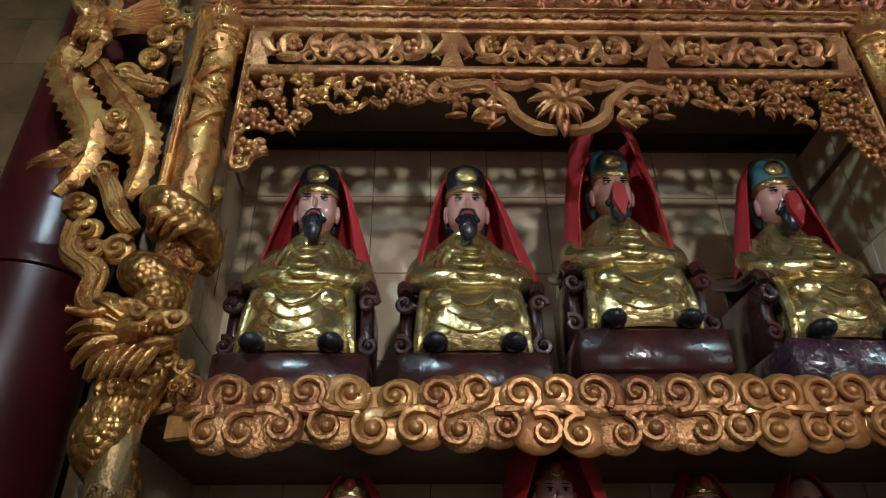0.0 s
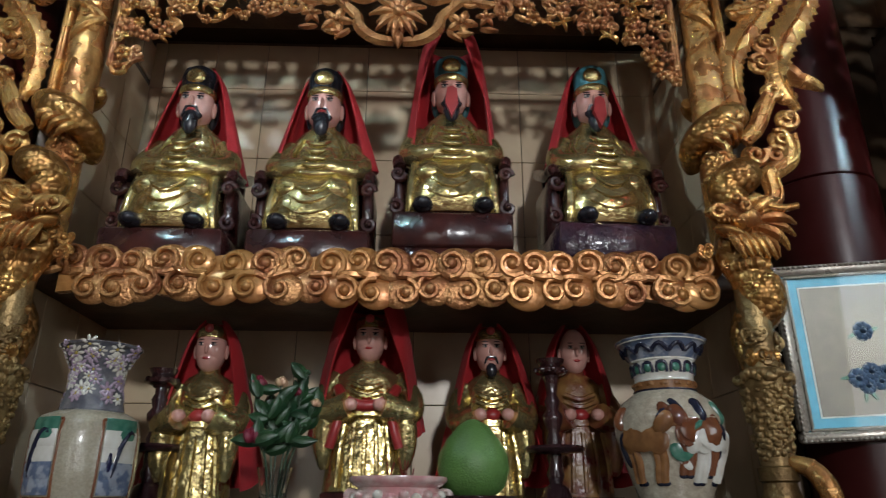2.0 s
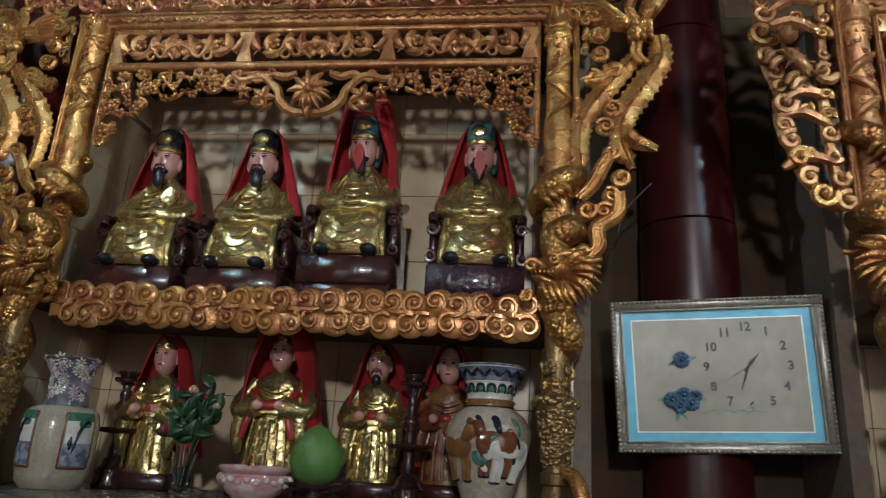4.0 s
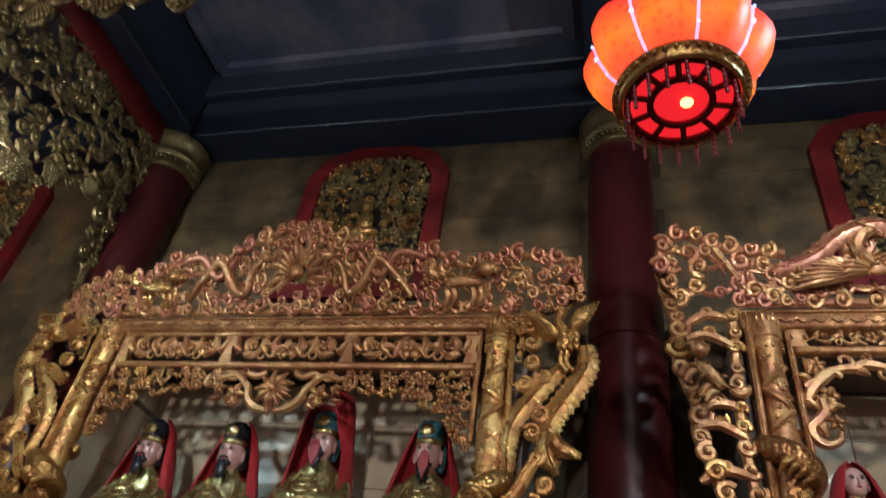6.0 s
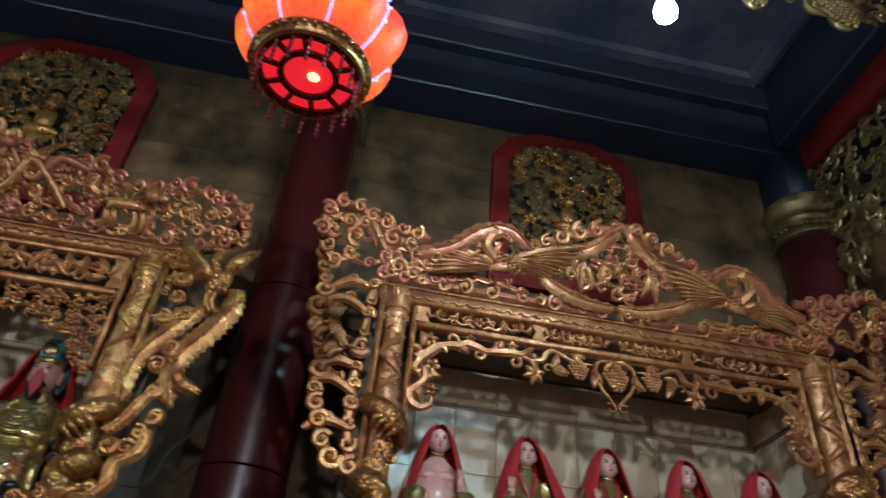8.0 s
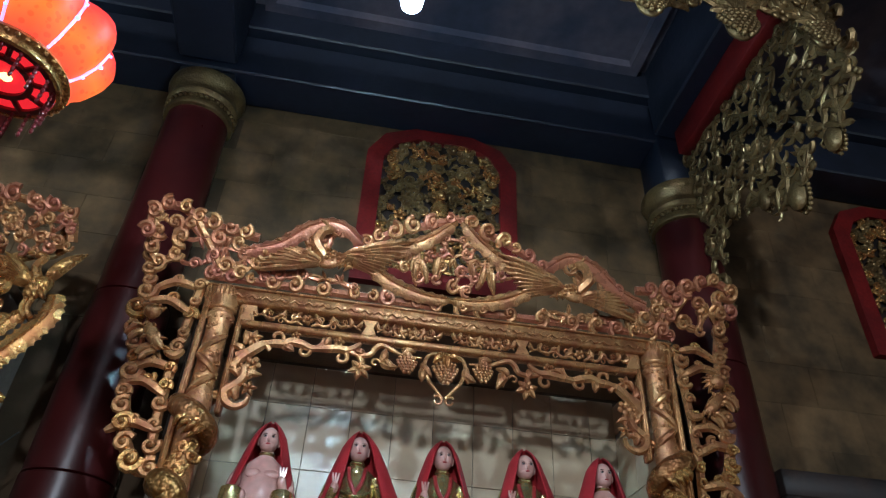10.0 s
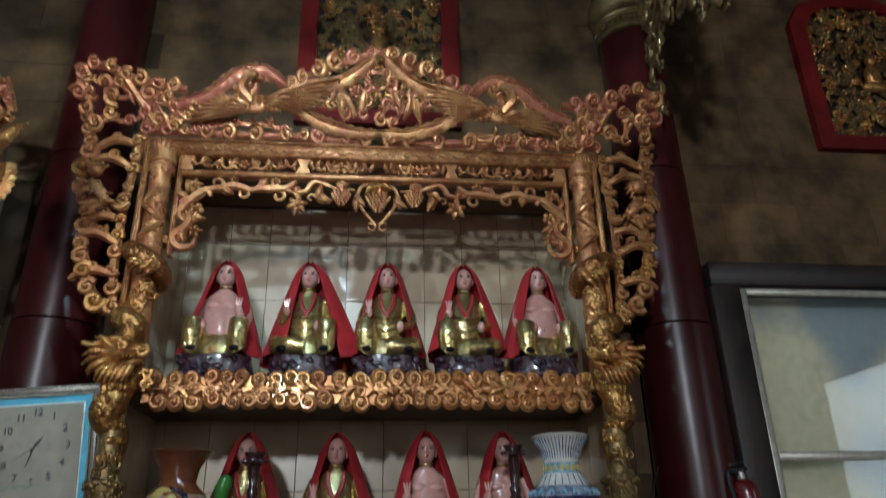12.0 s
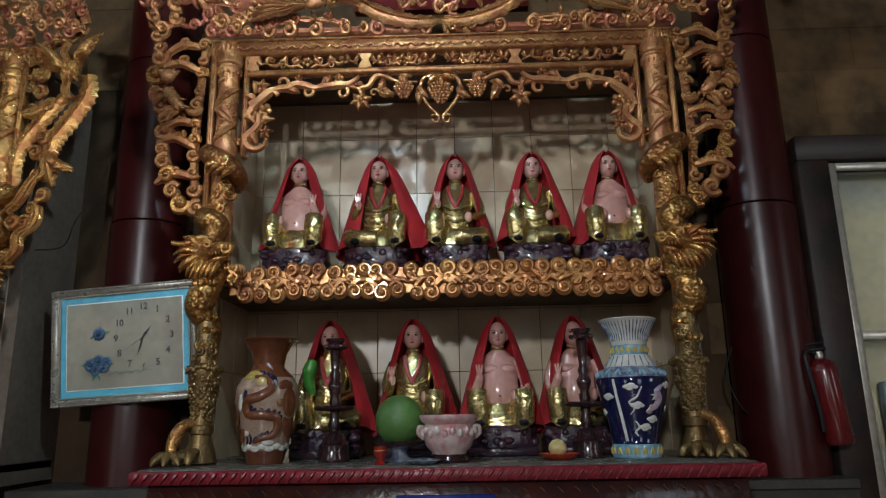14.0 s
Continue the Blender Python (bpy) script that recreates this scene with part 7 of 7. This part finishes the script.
# ---- clock, lantern, lamps, carved fringes, reliefs ----
ALU = material("dull_aluminium", (0.42, 0.38, 0.32), 0.4, 0.4, (0.30, 0.27, 0.22), 12, 0.6)
SILVER = material("silvery_frame", (0.45, 0.42, 0.36), 0.3, 0.5, (0.28, 0.25, 0.21), 30, 0.7, 0.002, 150)
BLUE_MAT = material("turquoise_border", (0.045, 0.24, 0.34), 0.5, 0, (0.035, 0.19, 0.27), 8, 0.6)
DIAL = material("cream_dial", (0.175, 0.15, 0.115), 0.5, 0, (0.125, 0.105, 0.08), 4, 0.85)
BLUE_PETAL = material("blue_petals", (0.03, 0.075, 0.15), 0.6, 0, (0.075, 0.13, 0.20), 40, 0.8)
HAND_BLACK = material("black_print", (0.008, 0.007, 0.007), 0.6)


def lettering(text, size, mat, parent, m):
    cu = bpy.data.curves.new("numeral", "FONT")
    cu.body, cu.size, cu.extrude, cu.align_x, cu.align_y = text, size, 0.0006, "CENTER", "CENTER"
    cu.offset = 0.0012
    tmp = bpy.data.objects.new("tmp", cu)
    me = bpy.data.meshes.new_from_object(tmp)
    bpy.data.objects.remove(tmp)
    me.materials.clear()
    me.materials.append(mat)
    ob = new("numeral", me)
    ob.parent = parent
    ob.matrix_basis = m
    return ob


clock = thing("wall_clock", None, "square picture clock with turquoise border and blue flowers", "clock", pose(1.628, 1.592, 1.474, 5.0, -2.6, -7.0))
W, H = 0.308, 0.231
s = Shape(SILVER)
for x0, x1, z0, z1 in ((-W, W, H - 0.028, H), (-W, W, -H, -H + 0.028), (-W, -W + 0.028, -H + 0.0285, H - 0.0285), (W - 0.028, W, -H + 0.0285, H - 0.0285)):
    s.box((x0, -0.018, z0), (x1, 0.012, z1), bevel=0.006)
fr = part("frame", s, clock, "silvery beaded frame")
s = Shape(SILVER)
n = 46
for i in range(n):
    x = -W + 0.006 + (2 * W - 0.012) * i / (n - 1)
    for z in (H - 0.006, -H + 0.006):
        s.ball((x, -0.02, z), (0.0065, 0.005, 0.004), SILVER, 6, 4)
for i in range(34):
    z = -H + 0.012 + (2 * H - 0.024) * i / 33
    for x in (-W + 0.006, W - 0.006):
        s.ball((x, -0.02, z), (0.004, 0.005, 0.0065), SILVER, 6, 4)
part("beading", s, fr, kind="stuff")
s = Shape(DIAL)
for x0, x1, z0, z1 in ((-W + 0.0285, W - 0.0285, H - 0.036, H - 0.0285), (-W + 0.0285, W - 0.0285, -H + 0.0285, -H + 0.036), (-W + 0.0285, -W + 0.036, -H + 0.0365, H - 0.0365), (W - 0.036, W - 0.0285, -H + 0.0365, H - 0.0365)):
    s.box((x0, -0.016, z0), (x1, -0.004, z1), bevel=0.002)
part("inner_moulding", s, fr, "cream inner moulding")
s = Shape(BLUE_MAT)
s.box((-W + 0.026, -0.006, -H + 0.026), (W - 0.026, 0.008, H - 0.026))
part("border", s, clock, "turquoise border")
s = Shape(WHITE_PAINT)
s.box((-W + 0.060, -0.0085, -H + 0.060), (W - 0.060, -0.005, H - 0.060))
part("inner_line", s, clock)
s = Shape(DIAL)
s.box((-W + 0.064, -0.011, -H + 0.064), (W - 0.064, -0.006, H - 0.064))
part("dial", s, clock, "cream dial")
cx, cz = 0.084, 0.022
for k in range(1, 13):
    a = radians(90 - 30 * k)
    lettering(str(k), 0.036, HAND_BLACK, clock, pose(cx + 0.118 * math.cos(a), -0.0115, cz + 0.118 * math.sin(a), 90, 0, 0))
for ang, ln, r in ((50, 0.05, 0.0032), (250, 0.075, 0.0026), (212, 0.085, 0.0009)):
    s = Shape(HAND_BLACK)
    a = radians(ang)
    s.tube([(cx - 0.02 * math.cos(a), -0.015, cz - 0.02 * math.sin(a)), (cx + ln * 0.5 * math.cos(a), -0.015, cz + ln * 0.5 * math.sin(a)), (cx + ln * math.cos(a), -0.015, cz + ln * math.sin(a))], [r, r * 1.3, r * 0.3], HAND_BLACK, 6, 0.4)
    part("clock_hand", s, clock)
s = Shape(BLUE_PETAL, LEAF_GLAZE)
g = random.Random(8)
for fx, fz, r in ((-0.105, 0.045, 0.026), (-0.14, -0.075, 0.026), (-0.105, -0.06, 0.024), (-0.085, -0.085, 0.024), (-0.12, -0.095, 0.022), (-0.07, -0.062, 0.018)):
    flower(s, fx, fz, r, flat_y(-0.0065), BLUE_PETAL, 9, 0.006)
    for _ in range(2):
        leaf(s, fx, fz, g.uniform(2.5, 6.5), 0.05, 0.018, flat_y(-0.008), LEAF_GLAZE, 0.2, 0.002)
for i in range(4):
    stem(s, [(-0.06 + 0.04 * i, -0.12), (-0.03 + 0.04 * i, -0.105), (0.0 + 0.04 * i, -0.115)], 0.0012, flat_y(-0.0075), LEAF_GLAZE, 1.0, 3)
part("painted_flowers", s, clock, "blue painted blossoms")
s = Shape(GLASS)
s.box((-W + 0.027, -0.0185, -H + 0.027), (W - 0.027, -0.0165, H - 0.027))
pane = part("glass_pane", s, clock, "clear glass", smooth=False)
pane.visible_shadow = False


def lantern_paper():
    m = bpy.data.materials.new("glowing_red_lantern_cloth")
    m.use_nodes = True
    t, n = m.node_tree, m.node_tree.nodes
    b = n["Principled BSDF"]
    co, sep, mr, ramp, noise_t, mix = n.new("ShaderNodeTexCoord"), n.new("ShaderNodeSeparateXYZ"), n.new("ShaderNodeMapRange"), n.new("ShaderNodeValToRGB"), n.new("ShaderNodeTexVoronoi"), n.new("ShaderNodeMix")
    t.links.new(co.outputs["Object"], sep.inputs["Vector"])
    mr.inputs["From Min"].default_value, mr.inputs["From Max"].default_value = -0.10, 0.17
    t.links.new(sep.outputs["Z"], mr.inputs["Value"])
    t.links.new(mr.outputs["Result"], ramp.inputs["Fac"])
    e = ramp.color_ramp.elements
    e[0].position, e[0].color = 0.0, (0.95, 0.05, 0.03, 1)
    e[1].position, e[1].color = 1.0, (0.85, 0.016, 0.030, 1)
    for at_, col in ((0.14, (1.0, 0.11, 0.025, 1)), (0.30, (1.0, 0.19, 0.02, 1)), (0.50, (1.0, 0.10, 0.02, 1)), (0.72, (0.95, 0.035, 0.025, 1))):
        ramp.color_ramp.elements.new(at_).color = col
    noise_t.inputs["Scale"].default_value = 48
    t.links.new(co.outputs["Object"], noise_t.inputs["Vector"])
    r2 = n.new("ShaderNodeValToRGB")
    r2.color_ramp.elements[0].position, r2.color_ramp.elements[1].position = 0.28, 0.36
    r2.color_ramp.elements[0].color = (0.55, 0.25, 0.2, 1)
    t.links.new(noise_t.outputs["Distance"], r2.inputs["Fac"])
    mix.data_type, mix.blend_type = "RGBA", "MULTIPLY"
    mix.inputs["Factor"].default_value = 0.35
    t.links.new(ramp.outputs["Color"], mix.inputs["A"])
    t.links.new(r2.outputs["Color"], mix.inputs["B"])
    t.links.new(mix.outputs["Result"], b.inputs["Emission Color"])
    b.inputs["Base Color"].default_value = (0.28, 0.012, 0.014, 1)
    b.inputs["Emission Strength"].default_value = 1.15
    b.inputs["Specular IOR Level"].default_value = 0.12
    return m


PAPER = lantern_paper()
RIB = glowing("sparkling_light_tube", (0.7, 0.5, 0.8), 0.7, (0.75, 0.55, 1.0))
RED_GLOW = glowing("glowing_red_plastic", (0.6, 0.02, 0.03), 0.75, (1.0, 0.02, 0.03))
RED_GLOW.node_tree.nodes["Principled BSDF"].inputs["Specular IOR Level"].default_value = 0.1
SPARK = glowing("blue_light_beads", (0.3, 0.4, 0.9), 1.6, (0.35, 0.5, 1.0))
HOT = glowing("bright_lamp_spot", (0.9, 0.4, 0.1), 4.0, (1.0, 0.5, 0.15))
RED_PLASTIC = material("dark_red_plastic", (0.16, 0.008, 0.012), 0.3)
BULB_GLOW = glowing("lit_bulb", (0.9, 0.95, 1.0), 1250, (0.66, 0.87, 1.0))
BULB_WEAK = glowing("dimmer_lit_bulb", (0.9, 0.95, 1.0), 800, (0.66, 0.88, 1.0))

lan = thing("palace_lantern", None, "glowing red lobed lantern with gilt ring and tassels", "lantern", pose(*LANTERN, 0, 0, 12) @ Matrix.Diagonal((0.95, 0.95, 0.86, 1)))
N = 8
prof = [(0.105, 0.135), (0.155, 0.13), (0.19, 0.10), (0.2, 0.06), (0.19, 0.01), (0.165, -0.045), (0.13, -0.088)]
for k in range(N):
    s = Shape(PAPER)
    rows = []
    for r, z in prof:
        row_ = []
        for j in range(7):
            u = j / 6
            a = 2 * math.pi * (k + u) / N
            rr = r * (0.87 + 0.17 * math.sin(math.pi * u))
            row_.append((rr * math.cos(a), rr * math.sin(a), z))
        rows.append(row_ + [(x * 0.985, y * 0.985, z) for x, y, z in row_[::-1]])
    s.loft(rows, PAPER)
    part("panel", s, lan)
    a = 2 * math.pi * k / N
    s = Shape(RIB)
    s.tube([(r * 0.90 * math.cos(a), r * 0.90 * math.sin(a), z) for r, z in prof], 0.0036, RIB, 7)
    tube_ = part("light_tube", s, lan, "sparkling coloured light tube")
    s = Shape(SPARK)
    for q in range(1, 7):
        r, z = prof[q]
        s.ball((r * 0.925 * math.cos(a), r * 0.925 * math.sin(a), z + 0.008 * (k % 3)), 0.004 if q % 2 else 0.006, SPARK, 7, 5)
    part("light_beads", s, tube_, "small blue light beads", kind="stuff")
s = Shape(GOLD)
s.lathe([(0.12, -0.082), (0.138, -0.088), (0.142, -0.10), (0.13, -0.108), (0.128, -0.125), (0.12, -0.128), (0.118, -0.09)], GOLD, sides=40, caps=False)
for j in range(40):
    a = 2 * math.pi * j / 40
    s.ball((0.137 * math.cos(a), 0.137 * math.sin(a), -0.105), 0.006, GOLD, 6, 4)
part("gilt_ring", s, lan, "gilt beaded ring")
s = Shape(RED_GLOW)
s.lathe([(0.002, -0.112), (0.116, -0.112), (0.116, -0.108), (0.002, -0.108)], RED_GLOW, sides=36)
part("base_disc", s, lan, "glowing red base disc")
s = Shape(HOT)
s.ball((0.012, 0.0, -0.118), (0.014, 0.014, 0.006), HOT, 10, 6)
part("lamp_spot", s, lan, "bright lamp spot")
s = Shape(RED_PLASTIC)
for r0, r1 in ((0.056, 0.07), (0.104, 0.118)):
    s.lathe([(r0, -0.114), (r1, -0.114), (r1, -0.124), (r0, -0.124), (r0, -0.114)], RED_PLASTIC, sides=36, caps=False)
for j in range(10):
    a = 2 * math.pi * j / 10
    s.tube([(0.066 * math.cos(a), 0.066 * math.sin(a), -0.118), (0.108 * math.cos(a), 0.108 * math.sin(a), -0.118)], 0.007, RED_PLASTIC, 6)
part("base_grille", s, lan, "dark red pierced base grille")
for j in range(18):
    a = 2 * math.pi * j / 18
    s = Shape(RED_PLASTIC)
    x, y = 0.112 * math.cos(a), 0.112 * math.sin(a)
    for i in range(5):
        s.ball((x, y, -0.13 - i * 0.017), (0.005, 0.005, 0.009), RED_PLASTIC, 6, 4)
    part("tassel", s, lan)
s = Shape(GOLD_DULL)
s.lathe([(0.108, 0.133), (0.11, 0.143), (0.05, 0.16), (0.012, 0.21)], GOLD_DULL, sides=24)
part("cap", s, lan)
s = Shape(CABLE)
s.tube([(0, 0, 0.2), (0, 0, (4.125 - LANTERN[2]) / 0.86)], 0.004, CABLE, 6)
part("cord", s, lan)

for p in (BULB, BULB_FAR):
    b = thing("hanging_bulb", None, "lit white bulb hanging from a black cable", "lamp", pose(*p), "hanging bulbs")
    lit = BULB_GLOW if p is BULB else BULB_WEAK
    s = Shape(lit)
    s.lathe([(0.002, -0.036), (0.016, -0.032), (0.026, -0.019), (0.0295, 0.0), (0.026, 0.019), (0.018, 0.034), (0.014, 0.042)], lit, sides=24)
    part("globe", s, b, "glowing white globe")
    s = Shape(WHITE_PAINT)
    s.lathe([(0.014, 0.04), (0.018, 0.045), (0.018, 0.08), (0.006, 0.09)], WHITE_PAINT, sides=16)
    part("socket", s, b)
    s = Shape(CABLE)
    s.tube([(0, 0, 0.085), (0.004, 0.0, 0.6), (0, 0, 4.618 - p[2])], 0.003, CABLE, 5)
    part("cable", s, b)

# carved and gilt fringes hung under the beams
FR = [GOLD_DULL]


def fringe(label, m, poly, clusters, seed, top):
    f = thing("carved_fringe", None, label, "carving", m, "carved fringes under the beams")
    s = Shape(*FR)
    pl = flat_y(0)
    tangle(s, poly, 0.044, 0.060, pl, FR, [], 0.2, 0.5, seed=seed)
    part("vine_carving", s, f, "tarnished gilt openwork of vines", kind="stuff")
    for x, z, r in clusters:
        c = Shape(GOLD_DULL)
        grapes(c, x, z, r, pl, GOLD_DULL, 8, 0.55)
        o = part("cluster_carving", c, f)
        c = Shape(*FR)
        for an in (0.3, 1.2, 2.0, 2.9):
            leaf(c, x, z + 0.01, an, r * 1.3, r * 0.75, flat_y(-0.01), GOLD_DULL)
        part("vine_leaf", c, o)
    b = Shape(RED_PAINT)
    (x0, z0), (x1, z1) = top
    b.box((x0, -0.02, z0), (x1, 0.05, z1), bevel=0.006)
    part("backing_rail", b, f, "red painted rail")


front = [(-0.93, 3.86), (-0.93, 3.50)] + [(-0.8 + i * 0.2, 3.50 + 0.05 * math.sin(i * 1.7)) for i in range(25)] + [(4.12, 3.50), (4.12, 3.86)]
fringe("gilt carved grapevine fringe across the front", pose(0, 0.42, 0), front, [(-0.62 + 0.335 * i, 3.49 + 0.02 * math.sin(i * 2.3), 0.065 + 0.012 * math.sin(i * 1.1)) for i in range(15)], 101, ((-0.95, 3.86), (4.14, 4.119)))
side = [(0.0, 3.95), (0.0, 3.28), (0.15, 3.20), (0.3, 3.30), (0.42, 3.14), (0.58, 3.13), (0.70, 3.26), (0.9, 3.40), (1.0, 3.30), (1.03, 2.97), (1.13, 2.95), (1.14, 3.95)]
cl = [(0.22, 3.24, 0.06), (0.48, 3.18, 0.07), (0.66, 3.30, 0.055), (0.88, 3.42, 0.05)]
fringe("gilt carved bracket fringe beside the column", pose(COLUMNS[0] + 0.0, 0.43, 0, 0, 0, 90), side, cl, 102, ((0.0, 3.95), (1.12, 4.119)))
fringe("gilt carved bracket fringe beside the column", pose(COLUMNS[2] - 0.0, 0.43, 0, 0, 0, 90), side, cl, 103, ((0.0, 3.95), (1.12, 4.119)))


def relief(x, z0, z1, seed, w=0.32, inset=False):
    """A gilt carved panel in a red frame with a clipped arch."""
    r = thing("wall_relief", None, "gilt openwork relief panel in a red painted frame", "relief", pose(x, WALL_Y - 0.004, 0), "reliefs on the wall")
    out = [(-w - 0.09, z0), (w + 0.09, z0), (w + 0.09, z1 - 0.16), (w * 0.86 + 0.05, z1 - 0.02), (w * 0.5, z1 + 0.05), (-w * 0.5, z1 + 0.05), (-w * 0.86 - 0.05, z1 - 0.02), (-w - 0.09, z1 - 0.16)]
    inn = [(-w, z0 + 0.08), (w, z0 + 0.08), (w, z1 - 0.20), (w * 0.82, z1 - 0.09), (w * 0.45, z1 - 0.03), (-w * 0.45, z1 - 0.03), (-w * 0.82, z1 - 0.09), (-w, z1 - 0.20)]
    s = Shape(RED_PAINT)
    s.loft([[(a, 0.0, b) for a, b in out], [(a, -0.045, b) for a, b in out], [(a, -0.05, b) for a, b in inn], [(a, -0.005, b) for a, b in inn]], RED_PAINT, caps=False)
    part("frame", s, r, "red painted frame")
    s = Shape(DARKWOOD)
    s.loft([[(a, -0.001, b) for a, b in inn], [(a, -0.012, b) for a, b in inn]], DARKWOOD)
    part("backing", s, r, "dark backing board", smooth=False)
    s = Shape(GOLD_DULL, GOLD)
    pl = flat_y(-0.025)
    tangle(s, [(a * 0.96, b) for a, b in inn], 0.034, 0.040, pl, [GOLD_DULL, GOLD_DULL, GOLD], [(0, (z0 + z1) / 2, 0.08)], 0.1, 0.4, seed=seed)
    zc = (z0 + z1) / 2
    s.ball((0, -0.045, zc - 0.02), (0.05, 0.03, 0.075), GOLD, 12, 9)
    s.ball((0, -0.055, zc + 0.075), (0.03, 0.028, 0.036), GOLD, 12, 9)
    s.ball((0, -0.04, zc - 0.09), (0.085, 0.035, 0.035), GOLD, 12, 8)
    part("carving", s, r, "tarnished gilt carving round a seated form", kind="stuff")


relief(A1 + 0.01, 3.05, 4.04, 111)
relief(A2, 3.05, 4.04, 112)
relief(5.61, 3.02, 4.0, 113)
relief(-2.3, 3.05, 4.04, 114)

# painted stone blocks facing the wall above the altars
bm_ = {}
blocks = bpy.data.objects["wall_north"]
g = random.Random(21)
z = 2.70 - 8 * 0.215
row_i = 0
while z < 4.06:
    h = 0.215
    x = -3.2 + (0.2 if row_i % 2 else 0.0)
    while x < 6.4:
        w = 0.40
        if not (1.42 < x + w / 2 < 1.78) and (z > 2.69 or x + w < -0.60 or x > 3.83):
            if "b" not in bm_:
                q = Shape(BLOCK)
                q.box((-w / 2 + 0.0006, -0.003, -h / 2 + 0.0006), (w / 2 - 0.0006, 0.0, h / 2 - 0.0006), bevel=0.0006)
                bm_["b"] = q.mesh("stone_block", False)
            o = new("stone_block", bm_["b"])
            o.parent = blocks
            o.matrix_basis = pose(x + w / 2, WALL_Y + g.uniform(-0.001, 0.002), z + h / 2)
        x += w
    z += h
    row_i += 1

# fire extinguisher on the right-hand column
EXT_RED = material("red_extinguisher_enamel", (0.12, 0.009, 0.010), 0.25, 0, (0.08, 0.007, 0.008), 8, 0.6, 0, coat=0.4)
ex = thing("fire_extinguisher", None, "red fire extinguisher hung on the maroon column", "fire extinguisher", pose(4.35, 1.60, 1.05, 0, -6, 0))
s = Shape(EXT_RED)
s.lathe([(0.046, 0), (0.05, 0.008), (0.05, 0.27), (0.044, 0.295), (0.026, 0.312), (0.016, 0.318)], EXT_RED, sides=24)
part("cylinder", s, ex)
s = Shape(SILVER)
s.lathe([(0.014, 0.316), (0.016, 0.33), (0.012, 0.345)], SILVER, sides=14)
part("valve", s, ex, "metal valve")
s = Shape(CABLE)
s.box((-0.05, -0.01, 0.345), (0.03, 0.01, 0.36), bevel=0.004)
s.box((-0.045, -0.009, 0.37), (0.02, 0.009, 0.38), bevel=0.003)
part("handle", s, ex, "black squeeze handle")
s = Shape(CABLE)
s.tube(spline([(-0.01, 0, 0.335), (-0.06, -0.02, 0.345), (-0.065, -0.03, 0.24), (-0.056, -0.02, 0.12), (-0.054, -0.01, 0.05)], 6), 0.008, CABLE, 7)
part("hose", s, ex, "black rubber hose")
s = Shape(SILVER)
s.tube([(0, 0.04, 0.25), (0, 0.09, 0.25)], 0.008, SILVER, 6)
part("bracket", s, ex)

# glazed cabinet beside the right-hand column
DIORAMA = material("grey_teal_board", (0.045, 0.065, 0.068), 0.4, 0, (0.10, 0.12, 0.12), 7, 0.8, 0.002, 30)
PICTURE = material("faded_landscape_print", (0.25, 0.22, 0.14), 0.5, 0, (0.09, 0.11, 0.12), 1.6, 0.95, 0.001, 25, spread=0.06)
cab = thing("glazed_cabinet", None, "black cabinet with glass front over a faded landscape", "cabinet", pose(4.37, 0, 0))
for x0, x1, z0, z1 in ((0.0, 2.2, 2.19, 2.30), (0.0, 0.13, 0.5, 2.19), (2.07, 2.2, 0.5, 2.19), (0.0, 2.2, 0.0, 0.5)):
    s = Shape(DARKWOOD)
    s.box((x0, 1.66, z0), (x1, WALL_Y - 0.003, z1), bevel=0.005)
    part("carcass_board", s, cab)
for x0, x1, z0, z1 in ((0.134, 0.165, 0.51, 2.18), (2.03, 2.066, 0.51, 2.18), (0.166, 2.029, 2.15, 2.18), (0.166, 2.029, 1.44, 1.475), (0.166, 2.029, 0.51, 0.54)):
    s = Shape(ALU)
    s.box((x0, 1.675, z0), (x1, 1.70, z1), bevel=0.003)
    part("frame_bar", s, cab, "dull aluminium bar")
for z0, z1 in ((1.476, 2.149), (0.541, 1.439)):
    s = Shape(GLASS)
    s.box((0.166, 1.684, z0), (2.029, 1.688, z1))
    pane = part("glass_pane", s, cab, "reflecting glass pane", smooth=False)
    pane.visible_shadow = False
s = Shape(PICTURE)
s.box((0.132, 1.80, 0.51), (2.068, 1.81, 2.18))
part("back_picture", s, cab, "faded landscape print")
s = Shape(DIORAMA)
s.box((0.25, 1.74, 0.98), (0.75, 1.79, 1.28), bevel=0.01)
part("boxed_scene", s, cab, "grey-blue boxed diorama")
# loose cables beside the posts
for pts in (((1.45, 1.60, 2.10), (1.36, 1.62, 2.0), (1.33, 1.60, 1.88), (1.28, 1.50, 1.84)), ((4.02, 1.68, 1.42), (3.98, 1.66, 1.32), (4.0, 1.64, 1.22), (4.05, 1.66, 1.16)), ((1.40, 1.60, 2.52), (1.30, 1.62, 2.40), (1.27, 1.58, 2.30))):
    s = Shape(CABLE)
    s.tube(spline(pts, 8), 0.003, CABLE, 6)
    thing("loose_cable", s, "thin black cable hanging by the column", "cable")
